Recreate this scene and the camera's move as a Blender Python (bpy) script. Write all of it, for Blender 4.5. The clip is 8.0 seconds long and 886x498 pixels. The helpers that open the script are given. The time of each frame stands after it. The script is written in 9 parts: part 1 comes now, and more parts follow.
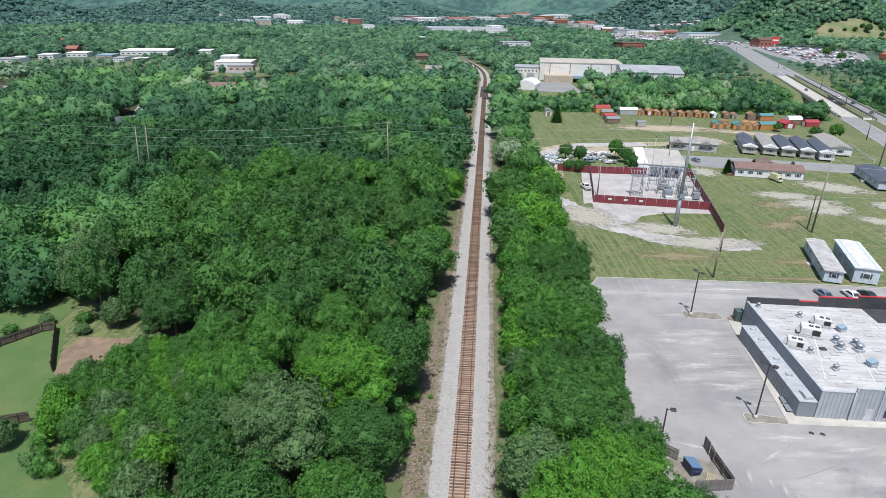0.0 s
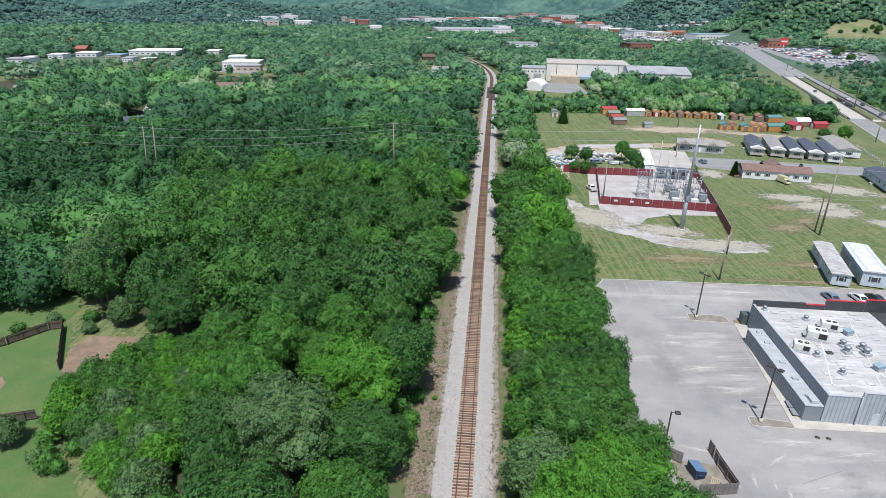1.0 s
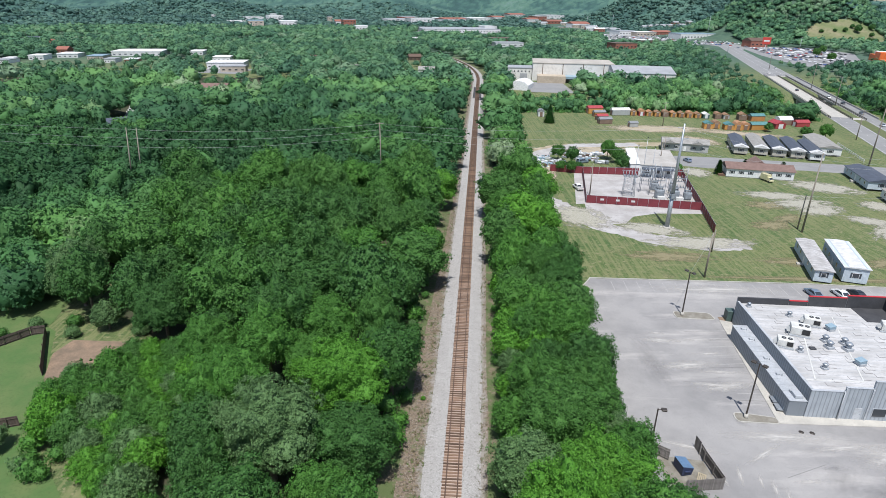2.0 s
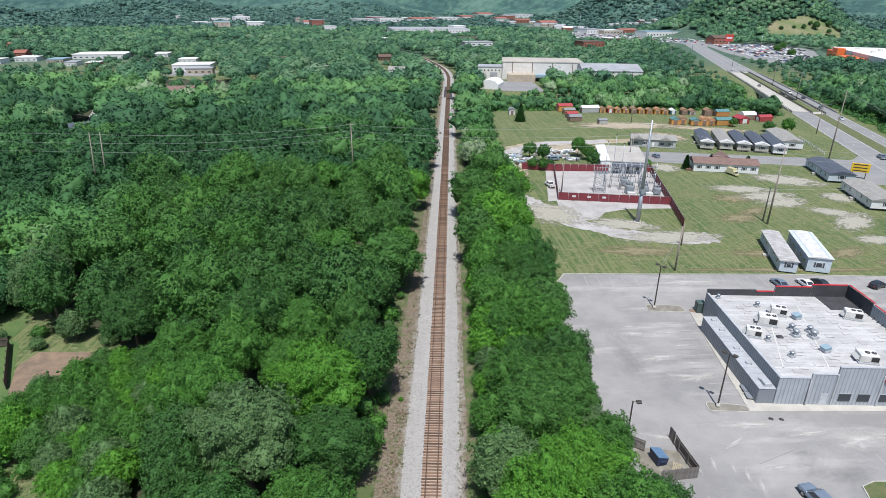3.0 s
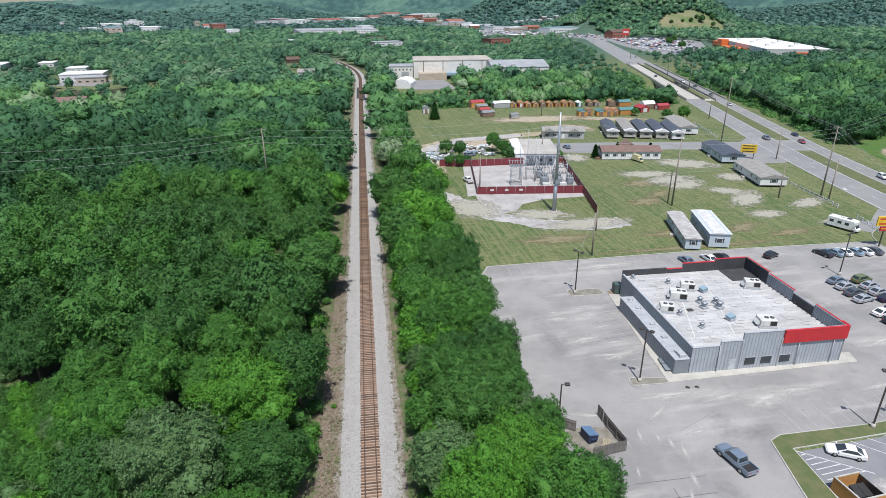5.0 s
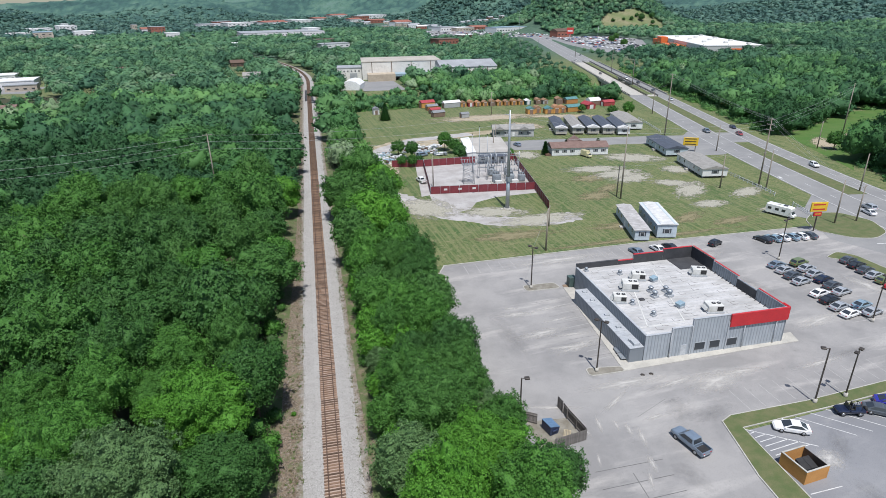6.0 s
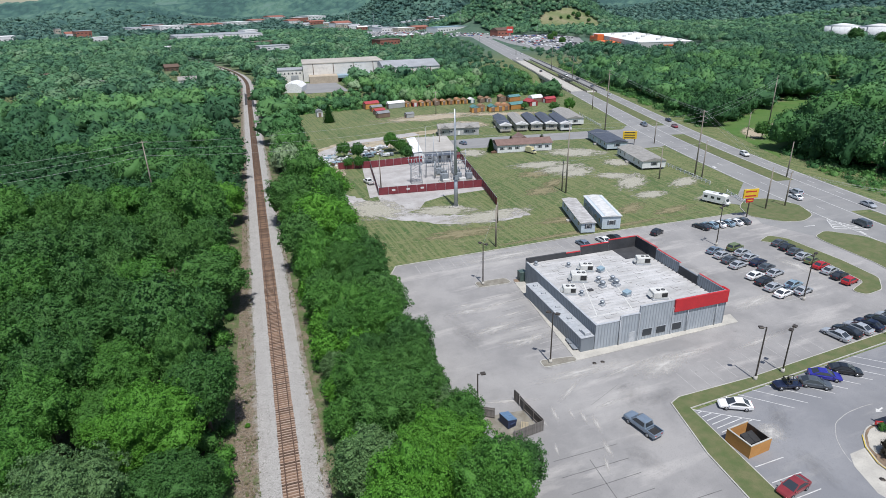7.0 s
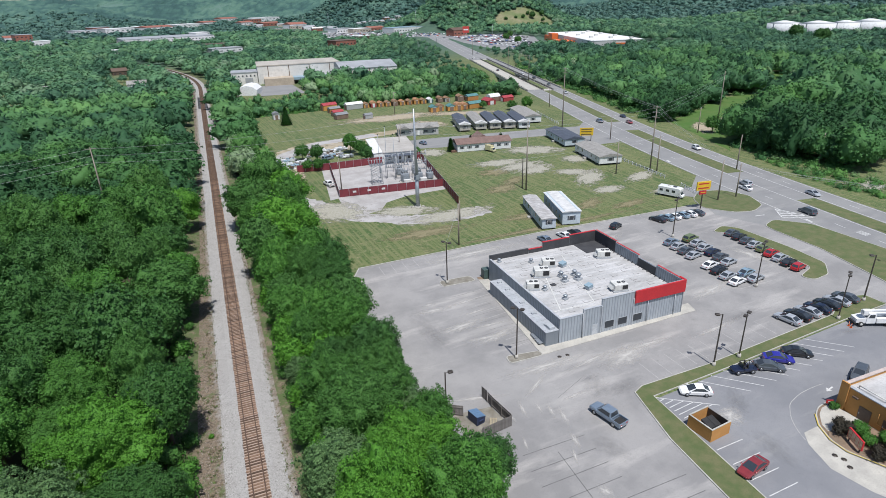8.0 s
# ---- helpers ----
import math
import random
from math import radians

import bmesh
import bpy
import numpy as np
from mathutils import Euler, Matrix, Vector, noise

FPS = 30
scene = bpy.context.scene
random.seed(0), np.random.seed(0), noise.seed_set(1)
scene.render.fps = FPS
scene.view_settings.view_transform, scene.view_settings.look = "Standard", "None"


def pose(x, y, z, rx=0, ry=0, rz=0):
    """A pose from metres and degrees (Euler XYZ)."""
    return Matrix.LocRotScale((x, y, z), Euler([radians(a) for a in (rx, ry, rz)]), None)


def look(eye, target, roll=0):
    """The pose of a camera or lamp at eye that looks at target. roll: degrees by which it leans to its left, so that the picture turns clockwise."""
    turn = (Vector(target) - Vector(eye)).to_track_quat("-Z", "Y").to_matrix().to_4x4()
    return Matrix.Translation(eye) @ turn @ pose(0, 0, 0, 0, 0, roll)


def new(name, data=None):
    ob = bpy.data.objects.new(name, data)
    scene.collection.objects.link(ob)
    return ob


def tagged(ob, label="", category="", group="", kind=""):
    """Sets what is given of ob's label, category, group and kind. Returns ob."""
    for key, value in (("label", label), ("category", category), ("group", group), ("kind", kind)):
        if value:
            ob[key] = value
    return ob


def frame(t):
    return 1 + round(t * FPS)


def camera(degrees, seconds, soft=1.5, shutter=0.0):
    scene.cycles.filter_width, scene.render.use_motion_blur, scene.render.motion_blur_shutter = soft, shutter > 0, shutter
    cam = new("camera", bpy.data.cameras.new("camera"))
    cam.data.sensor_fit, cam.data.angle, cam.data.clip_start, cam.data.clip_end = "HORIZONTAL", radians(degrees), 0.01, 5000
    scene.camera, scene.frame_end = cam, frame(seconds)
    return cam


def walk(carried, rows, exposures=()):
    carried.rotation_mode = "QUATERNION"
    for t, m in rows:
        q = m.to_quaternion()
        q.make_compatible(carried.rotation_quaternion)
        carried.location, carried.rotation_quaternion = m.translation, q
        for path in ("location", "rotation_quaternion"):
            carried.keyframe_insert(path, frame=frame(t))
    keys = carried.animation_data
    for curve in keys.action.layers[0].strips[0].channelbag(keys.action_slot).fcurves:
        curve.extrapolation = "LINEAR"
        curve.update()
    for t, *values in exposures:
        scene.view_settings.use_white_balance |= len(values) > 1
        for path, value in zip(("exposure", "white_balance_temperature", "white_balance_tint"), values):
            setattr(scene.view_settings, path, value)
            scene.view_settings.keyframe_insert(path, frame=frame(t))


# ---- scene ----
# ------------------------------------------------------------------ camera
cam = camera(74.92, 8.0, soft=0.5)
walk(cam, [
    (0.0, look((0.00, 0.00, 57.00), (-0.02, 91.98, 17.76), 0.75)),
    (0.5, look((0.11, -0.00, 57.08), (-0.46, 91.99, 17.87), 0.77)),
    (1.0, look((0.20, 0.00, 57.14), (-0.85, 92.00, 17.95), 0.80)),
    (1.5, look((0.29, 0.01, 57.18), (-0.06, 92.02, 18.01), 0.84)),
    (3.0, look((0.48, 0.05, 57.16), (5.82, 91.91, 18.00), 0.44)),
    (3.5, look((0.53, 0.07, 57.12), (8.93, 91.72, 18.00), 0.25)),
    (4.0, look((0.58, 0.09, 57.06), (12.06, 91.40, 17.94), 0.03)),
    (4.5, look((0.61, 0.12, 57.00), (15.41, 90.92, 17.82), -0.25)),
    (6.0, look((0.70, 0.18, 56.74), (26.34, 88.54, 17.57), -0.95)),
    (6.5, look((0.72, 0.20, 56.65), (30.37, 87.27, 17.40), -1.18)),
    (7.0, look((0.75, 0.22, 56.55), (34.39, 85.80, 17.25), -1.45)),
    (7.5, look((0.77, 0.24, 56.45), (37.20, 84.66, 17.12), -1.67)),
    (8.0, look((0.79, 0.26, 56.35), (40.21, 83.28, 16.94), -1.78)),
], exposures=[(0.0, 0.27, 6300, 11.5), (4.0, 0.23, 6300, 11.5), (8.0, 0.07, 6300, 11.5)])

# ------------------------------------------------------------------ world and sun
SUN_TO = Vector((-0.03, -0.40, 0.915)).normalized()      # towards the sun, behind the camera
sky_world = bpy.data.worlds.new("sky")
scene.world = sky_world
sky_world.use_nodes = True
wt = sky_world.node_tree
sky = wt.nodes.new("ShaderNodeTexSky")
sky.sky_type = "NISHITA"
sky.sun_disc = False
sky.sun_elevation = math.asin(SUN_TO.z)
sky.sun_rotation = math.atan2(SUN_TO.x, SUN_TO.y)
sky.dust_density = 1.0
wt.links.new(sky.outputs[0], wt.nodes["Background"].inputs[0])
wt.nodes["Background"].inputs[1].default_value = 0.105
sun_data = bpy.data.lights.new("sun", "SUN")
sun_data.energy, sun_data.angle, sun_data.color = 4.6, radians(0.6), (1.0, 0.975, 0.93)
sun = new("sun", sun_data)
sun.matrix_world = look(SUN_TO * 300, (0, 0, 0))

# ------------------------------------------------------------------ materials
def node(nt, kind, **sockets):
    n = nt.nodes.new(kind)
    for k, v in sockets.items():
        n.inputs[k].default_value = v
    return n


def mixer(nt, a, b, fac, blend="MIX"):
    """a, b: sockets or colours; fac: socket or number. Returns the colour socket."""
    m = nt.nodes.new("ShaderNodeMix")
    m.data_type, m.blend_type = "RGBA", blend
    for i, v in ((0, fac), (6, a), (7, b)):
        if isinstance(v, (int, float)):
            m.inputs[i].default_value = v
        elif isinstance(v, tuple):
            m.inputs[i].default_value = (*v, 1.0)
        else:
            nt.links.new(v, m.inputs[i])
    return m.outputs[2]


def ramp(nt, fac, lo, hi):
    r = nt.nodes.new("ShaderNodeMapRange")
    nt.links.new(fac, r.inputs[0])
    r.inputs[1].default_value, r.inputs[2].default_value = lo, hi
    return r.outputs[0]


def noise_of(nt, scale, detail=3.0, rough=0.55, stretch=None, turn=0.0):
    co = nt.nodes.new("ShaderNodeTexCoord").outputs["Object"]
    if stretch:
        mp = nt.nodes.new("ShaderNodeMapping")
        mp.inputs["Scale"].default_value = stretch
        mp.inputs["Rotation"].default_value = (0, 0, turn)
        nt.links.new(co, mp.inputs[0])
        co = mp.outputs[0]
    n = nt.nodes.new("ShaderNodeTexNoise")
    n.inputs["Scale"].default_value, n.inputs["Detail"].default_value, n.inputs["Roughness"].default_value = scale, detail, rough
    nt.links.new(co, n.inputs["Vector"])
    return n.outputs[0]


def base_mat(name, rough=0.7, metal=0.0):
    m = bpy.data.materials.new(name)
    m.use_nodes = True
    b = m.node_tree.nodes["Principled BSDF"]
    b.inputs["Roughness"].default_value, b.inputs["Metallic"].default_value = rough, metal
    return m, m.node_tree, b


def bumped(nt, b, height, strength, dist):
    bp = nt.nodes.new("ShaderNodeBump")
    bp.inputs["Strength"].default_value, bp.inputs["Distance"].default_value = strength, dist
    nt.links.new(height, bp.inputs["Height"])
    nt.links.new(bp.outputs[0], b.inputs["Normal"])


def mat(name, c1, c2=None, scale=0.6, fine=12.0, rough=0.7, metal=0.0, bump=0.0, dist=0.02, vary=0.0, stretch=None):
    """A surface of two tones that mix at a broad and a fine scale; vary: spread in value from one object to another."""
    m, nt, b = base_mat(name, rough, metal)
    c2 = c2 or tuple(v * 0.78 for v in c1)
    broad = ramp(nt, noise_of(nt, scale, 4, 0.6, stretch), 0.36, 0.64)
    grain = noise_of(nt, scale * fine, 3, 0.6, stretch)
    col = mixer(nt, c1, c2, broad)
    col = mixer(nt, col, tuple(0.5 * (p + q) * 0.72 for p, q in zip(c1, c2)), ramp(nt, grain, 0.50, 0.80))
    if vary:
        info = nt.nodes.new("ShaderNodeObjectInfo")
        col = mixer(nt, col, mixer(nt, tuple(max(0, 1 - vary) for _ in c1), tuple(1 + vary for _ in c1), info.outputs["Random"]), 1.0, "MULTIPLY")
    nt.links.new(col, b.inputs["Base Color"])
    if bump:
        bumped(nt, b, grain, bump, dist)
    return m


def corrugated(name, c1, c2, pitch, axis="x", rough=0.55, depth=0.03):
    """Ribbed sheet metal or siding: ribs every pitch metres along an axis of the object."""
    m, nt, b = base_mat(name, rough)
    broad = ramp(nt, noise_of(nt, 0.5, 4), 0.35, 0.65)
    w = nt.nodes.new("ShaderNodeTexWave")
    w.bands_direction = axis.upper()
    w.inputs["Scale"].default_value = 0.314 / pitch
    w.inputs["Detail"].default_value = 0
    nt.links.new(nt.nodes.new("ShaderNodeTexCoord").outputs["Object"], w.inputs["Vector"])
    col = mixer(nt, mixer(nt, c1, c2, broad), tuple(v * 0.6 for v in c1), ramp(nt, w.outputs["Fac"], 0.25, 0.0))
    streak = noise_of(nt, 1.0, 3, 0.6, (3.0, 3.0, 0.25))
    col = mixer(nt, col, tuple(v * 0.7 for v in c2), ramp(nt, streak, 0.55, 0.8))
    nt.links.new(col, b.inputs["Base Color"])
    bumped(nt, b, w.outputs["Fac"], 0.8, depth)
    return m


def glassy(name, c=(0.02, 0.025, 0.03), rough=0.08):
    m, nt, b = base_mat(name, rough)
    b.inputs["Base Color"].default_value = (*c, 1)
    b.inputs["Specular IOR Level"].default_value = 0.7
    return m


def paint(name, c, coat=0.6, rough=0.4, metal=0.0):
    m, nt, b = base_mat(name, rough, metal)
    n = noise_of(nt, 1.3, 3)
    nt.links.new(mixer(nt, c, tuple(v * 0.82 for v in c), ramp(nt, n, 0.4, 0.7)), b.inputs["Base Color"])
    b.inputs["Coat Weight"].default_value, b.inputs["Coat Roughness"].default_value = coat, 0.08
    return m


def leafy(name, c1, c2, c3, tone=False, grain=5.0):
    """Foliage: tone from leaf to leaf and from tree to tree, with the relief of small leaves."""
    m, nt, b = base_mat(name, 0.6)
    geo = nt.nodes.new("ShaderNodeNewGeometry").outputs["Random Per Island"]
    col = mixer(nt, c1, c2, geo)
    if tone:
        at = nt.nodes.new("ShaderNodeAttribute")
        at.attribute_name = "tone"
        who = at.outputs["Fac"]
        col = mixer(nt, mixer(nt, col, tuple(v * 0.62 for v in c1), ramp(nt, who, 0.45, 0.0)), c3, ramp(nt, who, 0.55, 1.1))
    else:
        who = nt.nodes.new("ShaderNodeObjectInfo").outputs["Random"]
        col = mixer(nt, col, c3, ramp(nt, who, 0.1, 1.2))
    fine = noise_of(nt, grain, 2, 0.6)
    # Dark mottle: leaf-scale variation, with shadow between leaf clumps put into the colour.
    col = mixer(nt, col, tuple(v * 0.55 for v in c1), ramp(nt, fine, 0.46, 0.70))
    nt.links.new(col, b.inputs["Base Color"])
    b.inputs["Specular IOR Level"].default_value = 0.25
    bumped(nt, b, fine, 0.9, 0.9 / grain)
    tr = nt.nodes.new("ShaderNodeBsdfTranslucent")
    nt.links.new(col, tr.inputs[0])
    mx = nt.nodes.new("ShaderNodeMixShader")
    mx.inputs[0].default_value = 0.16
    out = nt.nodes["Material Output"]
    nt.links.new(b.outputs[0], mx.inputs[1])
    nt.links.new(tr.outputs[0], mx.inputs[2])
    nt.links.new(mx.outputs[0], out.inputs[0])
    return m


def wooded_mix(name, stops, grain, relief):
    """Foliage of a joined wood: each tree takes its own hue from a row of leaf colours."""
    m, nt, b = base_mat(name, 0.65)
    at = nt.nodes.new("ShaderNodeAttribute")
    at.attribute_name = "tone"
    r = nt.nodes.new("ShaderNodeValToRGB")
    nt.links.new(at.outputs["Fac"], r.inputs[0])
    el = r.color_ramp.elements
    while len(el) < len(stops):
        el.new(0.5)
    for k, c in enumerate(stops):
        el[k].position = k / (len(stops) - 1)
        el[k].color = (*c, 1)
    geo = nt.nodes.new("ShaderNodeNewGeometry").outputs["Random Per Island"]
    col = mixer(nt, r.outputs[0], mixer(nt, (0.84,) * 3, (1.18,) * 3, geo), 1.0, "MULTIPLY")
    fine = noise_of(nt, grain, 2, 0.6)
    # Halved tone in spots: leaf variation plus painted shadow among the clumps.
    col = mixer(nt, col, mixer(nt, col, (0.5, 0.5, 0.5), 1.0, "MULTIPLY"), ramp(nt, fine, 0.56, 0.80))
    nt.links.new(col, b.inputs["Base Color"])
    b.inputs["Specular IOR Level"].default_value = 0.2
    bumped(nt, b, fine, relief, 0.6 / grain)
    tr = nt.nodes.new("ShaderNodeBsdfTranslucent")
    nt.links.new(col, tr.inputs[0])
    mx = nt.nodes.new("ShaderNodeMixShader")
    mx.inputs[0].default_value = 0.16
    nt.links.new(b.outputs[0], mx.inputs[1])
    nt.links.new(tr.outputs[0], mx.inputs[2])
    nt.links.new(mx.outputs[0], nt.nodes["Material Output"].inputs[0])
    return m


def stony(name, pale, mid, dark, moss=None, cover=0.0):
    """Loose stone: speckled at the size of the stones, drifting in tone over metres."""
    m, nt, b = base_mat(name, 0.95)
    broad = ramp(nt, noise_of(nt, 0.5, 4, 0.6), 0.35, 0.65)
    s1, s2 = noise_of(nt, 2.6, 3, 0.75), noise_of(nt, 6.5, 2, 0.7)
    col = mixer(nt, pale, mid, broad)
    col = mixer(nt, col, dark, ramp(nt, s1, 0.54, 0.66))
    col = mixer(nt, col, tuple(min(0.8, v * 1.35) for v in pale), ramp(nt, s2, 0.56, 0.70))
    col = mixer(nt, col, tuple(v * 0.7 for v in dark), ramp(nt, s2, 0.42, 0.30))
    if moss:
        col = mixer(nt, col, moss, mixer(nt, (0,) * 3, (0.9,) * 3, ramp(nt, noise_of(nt, 0.35, 6, 0.72), 0.62 - cover, 0.72 - cover)))
    nt.links.new(col, b.inputs["Base Color"])
    bumped(nt, b, s1, 0.8, 0.12)
    return m


def shoulder_material():
    """Spilt ballast that thins out into brown earth and weeds away from the track."""
    m, nt, b = base_mat("spilt_ballast", 0.95)
    xyz = nt.nodes.new("ShaderNodeSeparateXYZ")
    nt.links.new(nt.nodes.new("ShaderNodeTexCoord").outputs["Object"], xyz.inputs[0])
    def calc(op, p, q):
        n = nt.nodes.new("ShaderNodeMath")
        n.operation = op
        for k, v in enumerate((p, q)):
            if isinstance(v, float):
                n.inputs[k].default_value = v
            else:
                nt.links.new(v, n.inputs[k])
        return n.outputs[0]
    off = calc("ABSOLUTE", calc("SUBTRACT", xyz.outputs[0], calc("MULTIPLY", calc("SUBTRACT", xyz.outputs[1], 20.0), 0.0695)), 0.0)
    far = calc("ADD", off, calc("MULTIPLY", noise_of(nt, 0.45, 6, 0.72), 4.0))
    s1, s2 = noise_of(nt, 2.6, 3, 0.75), noise_of(nt, 6.5, 2, 0.7)
    stone = mixer(nt, (0.315, 0.30, 0.28), (0.19, 0.175, 0.15), ramp(nt, s1, 0.50, 0.66))
    earth = mixer(nt, (0.175, 0.135, 0.095), (0.085, 0.066, 0.045), ramp(nt, s1, 0.45, 0.62))
    earth = mixer(nt, earth, (0.30, 0.275, 0.24), ramp(nt, s2, 0.56, 0.68))
    earth = mixer(nt, earth, (0.085, 0.115, 0.038), mixer(nt, (0,) * 3, (0.85,) * 3, ramp(nt, noise_of(nt, 0.5, 6, 0.72), 0.52, 0.66)))
    nt.links.new(mixer(nt, stone, earth, ramp(nt, far, 5.2, 6.8)), b.inputs["Base Color"])
    bumped(nt, b, s1, 0.8, 0.12)
    return m


def ground_material():
    m, nt, b = base_mat("meadow_and_woodland_ground", 0.95)
    sep = nt.nodes.new("ShaderNodeVectorMath")
    sep.operation = "LENGTH"
    nt.links.new(nt.nodes.new("ShaderNodeTexCoord").outputs["Object"], sep.inputs[0])
    broad = ramp(nt, noise_of(nt, 0.035, 5, 0.6), 0.42, 0.62)
    mid = ramp(nt, noise_of(nt, 0.22, 5, 0.65), 0.45, 0.68)
    fine = noise_of(nt, 2.2, 4, 0.75)
    mow = noise_of(nt, 1.5, 2, 0.5, (1.0, 0.025, 1.0), -0.10)
    grass = mixer(nt, (0.060, 0.110, 0.028), (0.118, 0.145, 0.048), broad)
    grass = mixer(nt, grass, (0.200, 0.180, 0.095), mixer(nt, (0.0, 0.0, 0.0), (0.8, 0.8, 0.8), mid))
    grass = mixer(nt, grass, (0.045, 0.095, 0.022), mixer(nt, (0,) * 3, (0.75,) * 3, ramp(nt, noise_of(nt, 0.45, 5, 0.72), 0.50, 0.60)))
    grass = mixer(nt, grass, (0.040, 0.070, 0.018), ramp(nt, fine, 0.46, 0.62))
    grass = mixer(nt, grass, (0.240, 0.220, 0.125), mixer(nt, (0,) * 3, (0.8,) * 3, ramp(nt, noise_of(nt, 0.75, 5, 0.78), 0.52, 0.64)))
    grass = mixer(nt, grass, (0.150, 0.165, 0.068), mixer(nt, (0,) * 3, (0.75,) * 3, ramp(nt, mow, 0.48, 0.56)))
    # Far woods: bluish distance haze is put into the ground colour.
    woods = mixer(nt, (0.036, 0.075, 0.050), (0.068, 0.122, 0.078), ramp(nt, noise_of(nt, 0.06, 6, 0.75), 0.4, 0.62))
    woods = mixer(nt, woods, (0.095, 0.145, 0.085), ramp(nt, noise_of(nt, 0.011, 4, 0.6), 0.5, 0.75))
    col = mixer(nt, grass, woods, ramp(nt, sep.outputs["Value"], 600.0, 760.0))
    nt.links.new(col, b.inputs["Base Color"])
    bumped(nt, b, fine, 0.6, 0.08)
    return m


def asphalt(name, c1, c2, pale, stain=0.5):
    """Worn paving: pale washed patches, dark oil marks, fine grit."""
    m, nt, b = base_mat(name, 0.9)
    broad = ramp(nt, noise_of(nt, 0.07, 6, 0.68), 0.40, 0.60)
    wash = ramp(nt, noise_of(nt, 0.13, 5, 0.62, (0.35, 1.6, 1.0), 0.3), 0.54, 0.70)
    oil = ramp(nt, noise_of(nt, 0.45, 6, 0.74), 0.62, 0.78)
    grit = noise_of(nt, 9.0, 2, 0.7)
    col = mixer(nt, c1, c2, broad)
    col = mixer(nt, col, pale, mixer(nt, (0.0,) * 3, (0.7,) * 3, wash))
    col = mixer(nt, col, tuple(v * stain for v in c1), mixer(nt, (0.0,) * 3, (0.7,) * 3, oil))
    col = mixer(nt, col, tuple(v * 0.8 for v in c1), ramp(nt, grit, 0.55, 0.8))
    nt.links.new(col, b.inputs["Base Color"])
    bumped(nt, b, grit, 0.3, 0.01)
    return m


GROUND = ground_material()
LOT = asphalt("parking_lot_concrete", (0.214, 0.209, 0.205), (0.290, 0.281, 0.272), (0.43, 0.41, 0.385))
DINER_LOT = asphalt("smooth_lot_asphalt", (0.180, 0.184, 0.195), (0.224, 0.226, 0.234), (0.29, 0.287, 0.28))
ROAD = asphalt("highway_asphalt", (0.20, 0.20, 0.20), (0.235, 0.235, 0.23), (0.29, 0.285, 0.275))
CONCRETE = mat("concrete", (0.46, 0.44, 0.39), (0.36, 0.345, 0.31), 0.4, 14, 0.9, bump=0.2)
KERB = mat("kerb_concrete", (0.44, 0.43, 0.39), (0.33, 0.32, 0.29), 0.7, 10, 0.9, bump=0.2)
LAWN = mat("mown_lawn", (0.078, 0.108, 0.036), (0.130, 0.132, 0.060), 0.5, 14, 0.95, bump=0.6, dist=0.05)
YARD = mat("garden_lawn", (0.058, 0.122, 0.030), (0.100, 0.140, 0.045), 0.16, 14, 0.95, bump=0.5, dist=0.05)
BALLAST = stony("limestone_ballast", (0.335, 0.325, 0.31), (0.295, 0.285, 0.27), (0.20, 0.19, 0.175))
VERGE = stony("dry_verge_grass", (0.175, 0.14, 0.095), (0.13, 0.115, 0.07), (0.075, 0.065, 0.038), (0.070, 0.105, 0.032), 0.20)
SHOULDER = shoulder_material()
GRAVEL = mat("pale_gravel", (0.415, 0.40, 0.39), (0.31, 0.295, 0.28), 0.22, 14, 0.95, bump=0.5)
LUSH = mat("lush_meadow_grass", (0.050, 0.125, 0.016), (0.082, 0.140, 0.030), 0.12, 14, 0.95, bump=0.5)
DIRT = mat("sandy_dirt", (0.40, 0.335, 0.25), (0.22, 0.195, 0.11), 0.22, 14, 0.95, bump=0.5)
LITTER = mat("forest_floor", (0.055, 0.05, 0.028), (0.035, 0.05, 0.018), 0.4, 10, 0.98, bump=0.8, dist=0.1)
SOIL = mat("garden_soil", (0.25, 0.175, 0.12), (0.15, 0.115, 0.08), 0.5, 6, 0.98, bump=0.8, dist=0.1)
TIMBER = mat("weathered_tie", (0.115, 0.072, 0.048), (0.19, 0.125, 0.085), 1.2, 9, 0.9, bump=0.5, vary=0.5)
RUST = mat("rail_steel", (0.062, 0.036, 0.025), (0.10, 0.06, 0.04), 2.0, 8, 0.6, 0.1)
TIEBED = mat("brown_stained_ballast", (0.30, 0.215, 0.165), (0.40, 0.315, 0.26), 0.8, 9, 0.95, bump=0.9, dist=0.06)
JOINT = mat("dark_paving_joint", (0.095, 0.093, 0.09), (0.15, 0.148, 0.145), 0.8, 8, 0.95)
WHITE_LINE = mat("white_road_paint", (0.64, 0.64, 0.62), (0.40, 0.40, 0.39), 0.8, 9, 0.8)
FAINT_LINE = mat("worn_road_paint", (0.40, 0.39, 0.37), (0.29, 0.285, 0.275), 0.9, 9, 0.9)
YELLOW_LINE = mat("yellow_kerb_paint", (0.62, 0.46, 0.06), (0.5, 0.38, 0.08), 1.0, 9, 0.8)
BARK = mat("bark", (0.10, 0.078, 0.055), (0.15, 0.125, 0.095), 1.5, 8, 0.95, bump=0.7)
WOODPOLE = mat("utility_pole_wood", (0.20, 0.165, 0.13), (0.29, 0.26, 0.225), 1.0, 8, 0.9, stretch=(3, 3, 0.3))
GALV = mat("galvanised_steel", (0.40, 0.43, 0.46), (0.31, 0.34, 0.37), 0.6, 8, 0.45, 0.5)
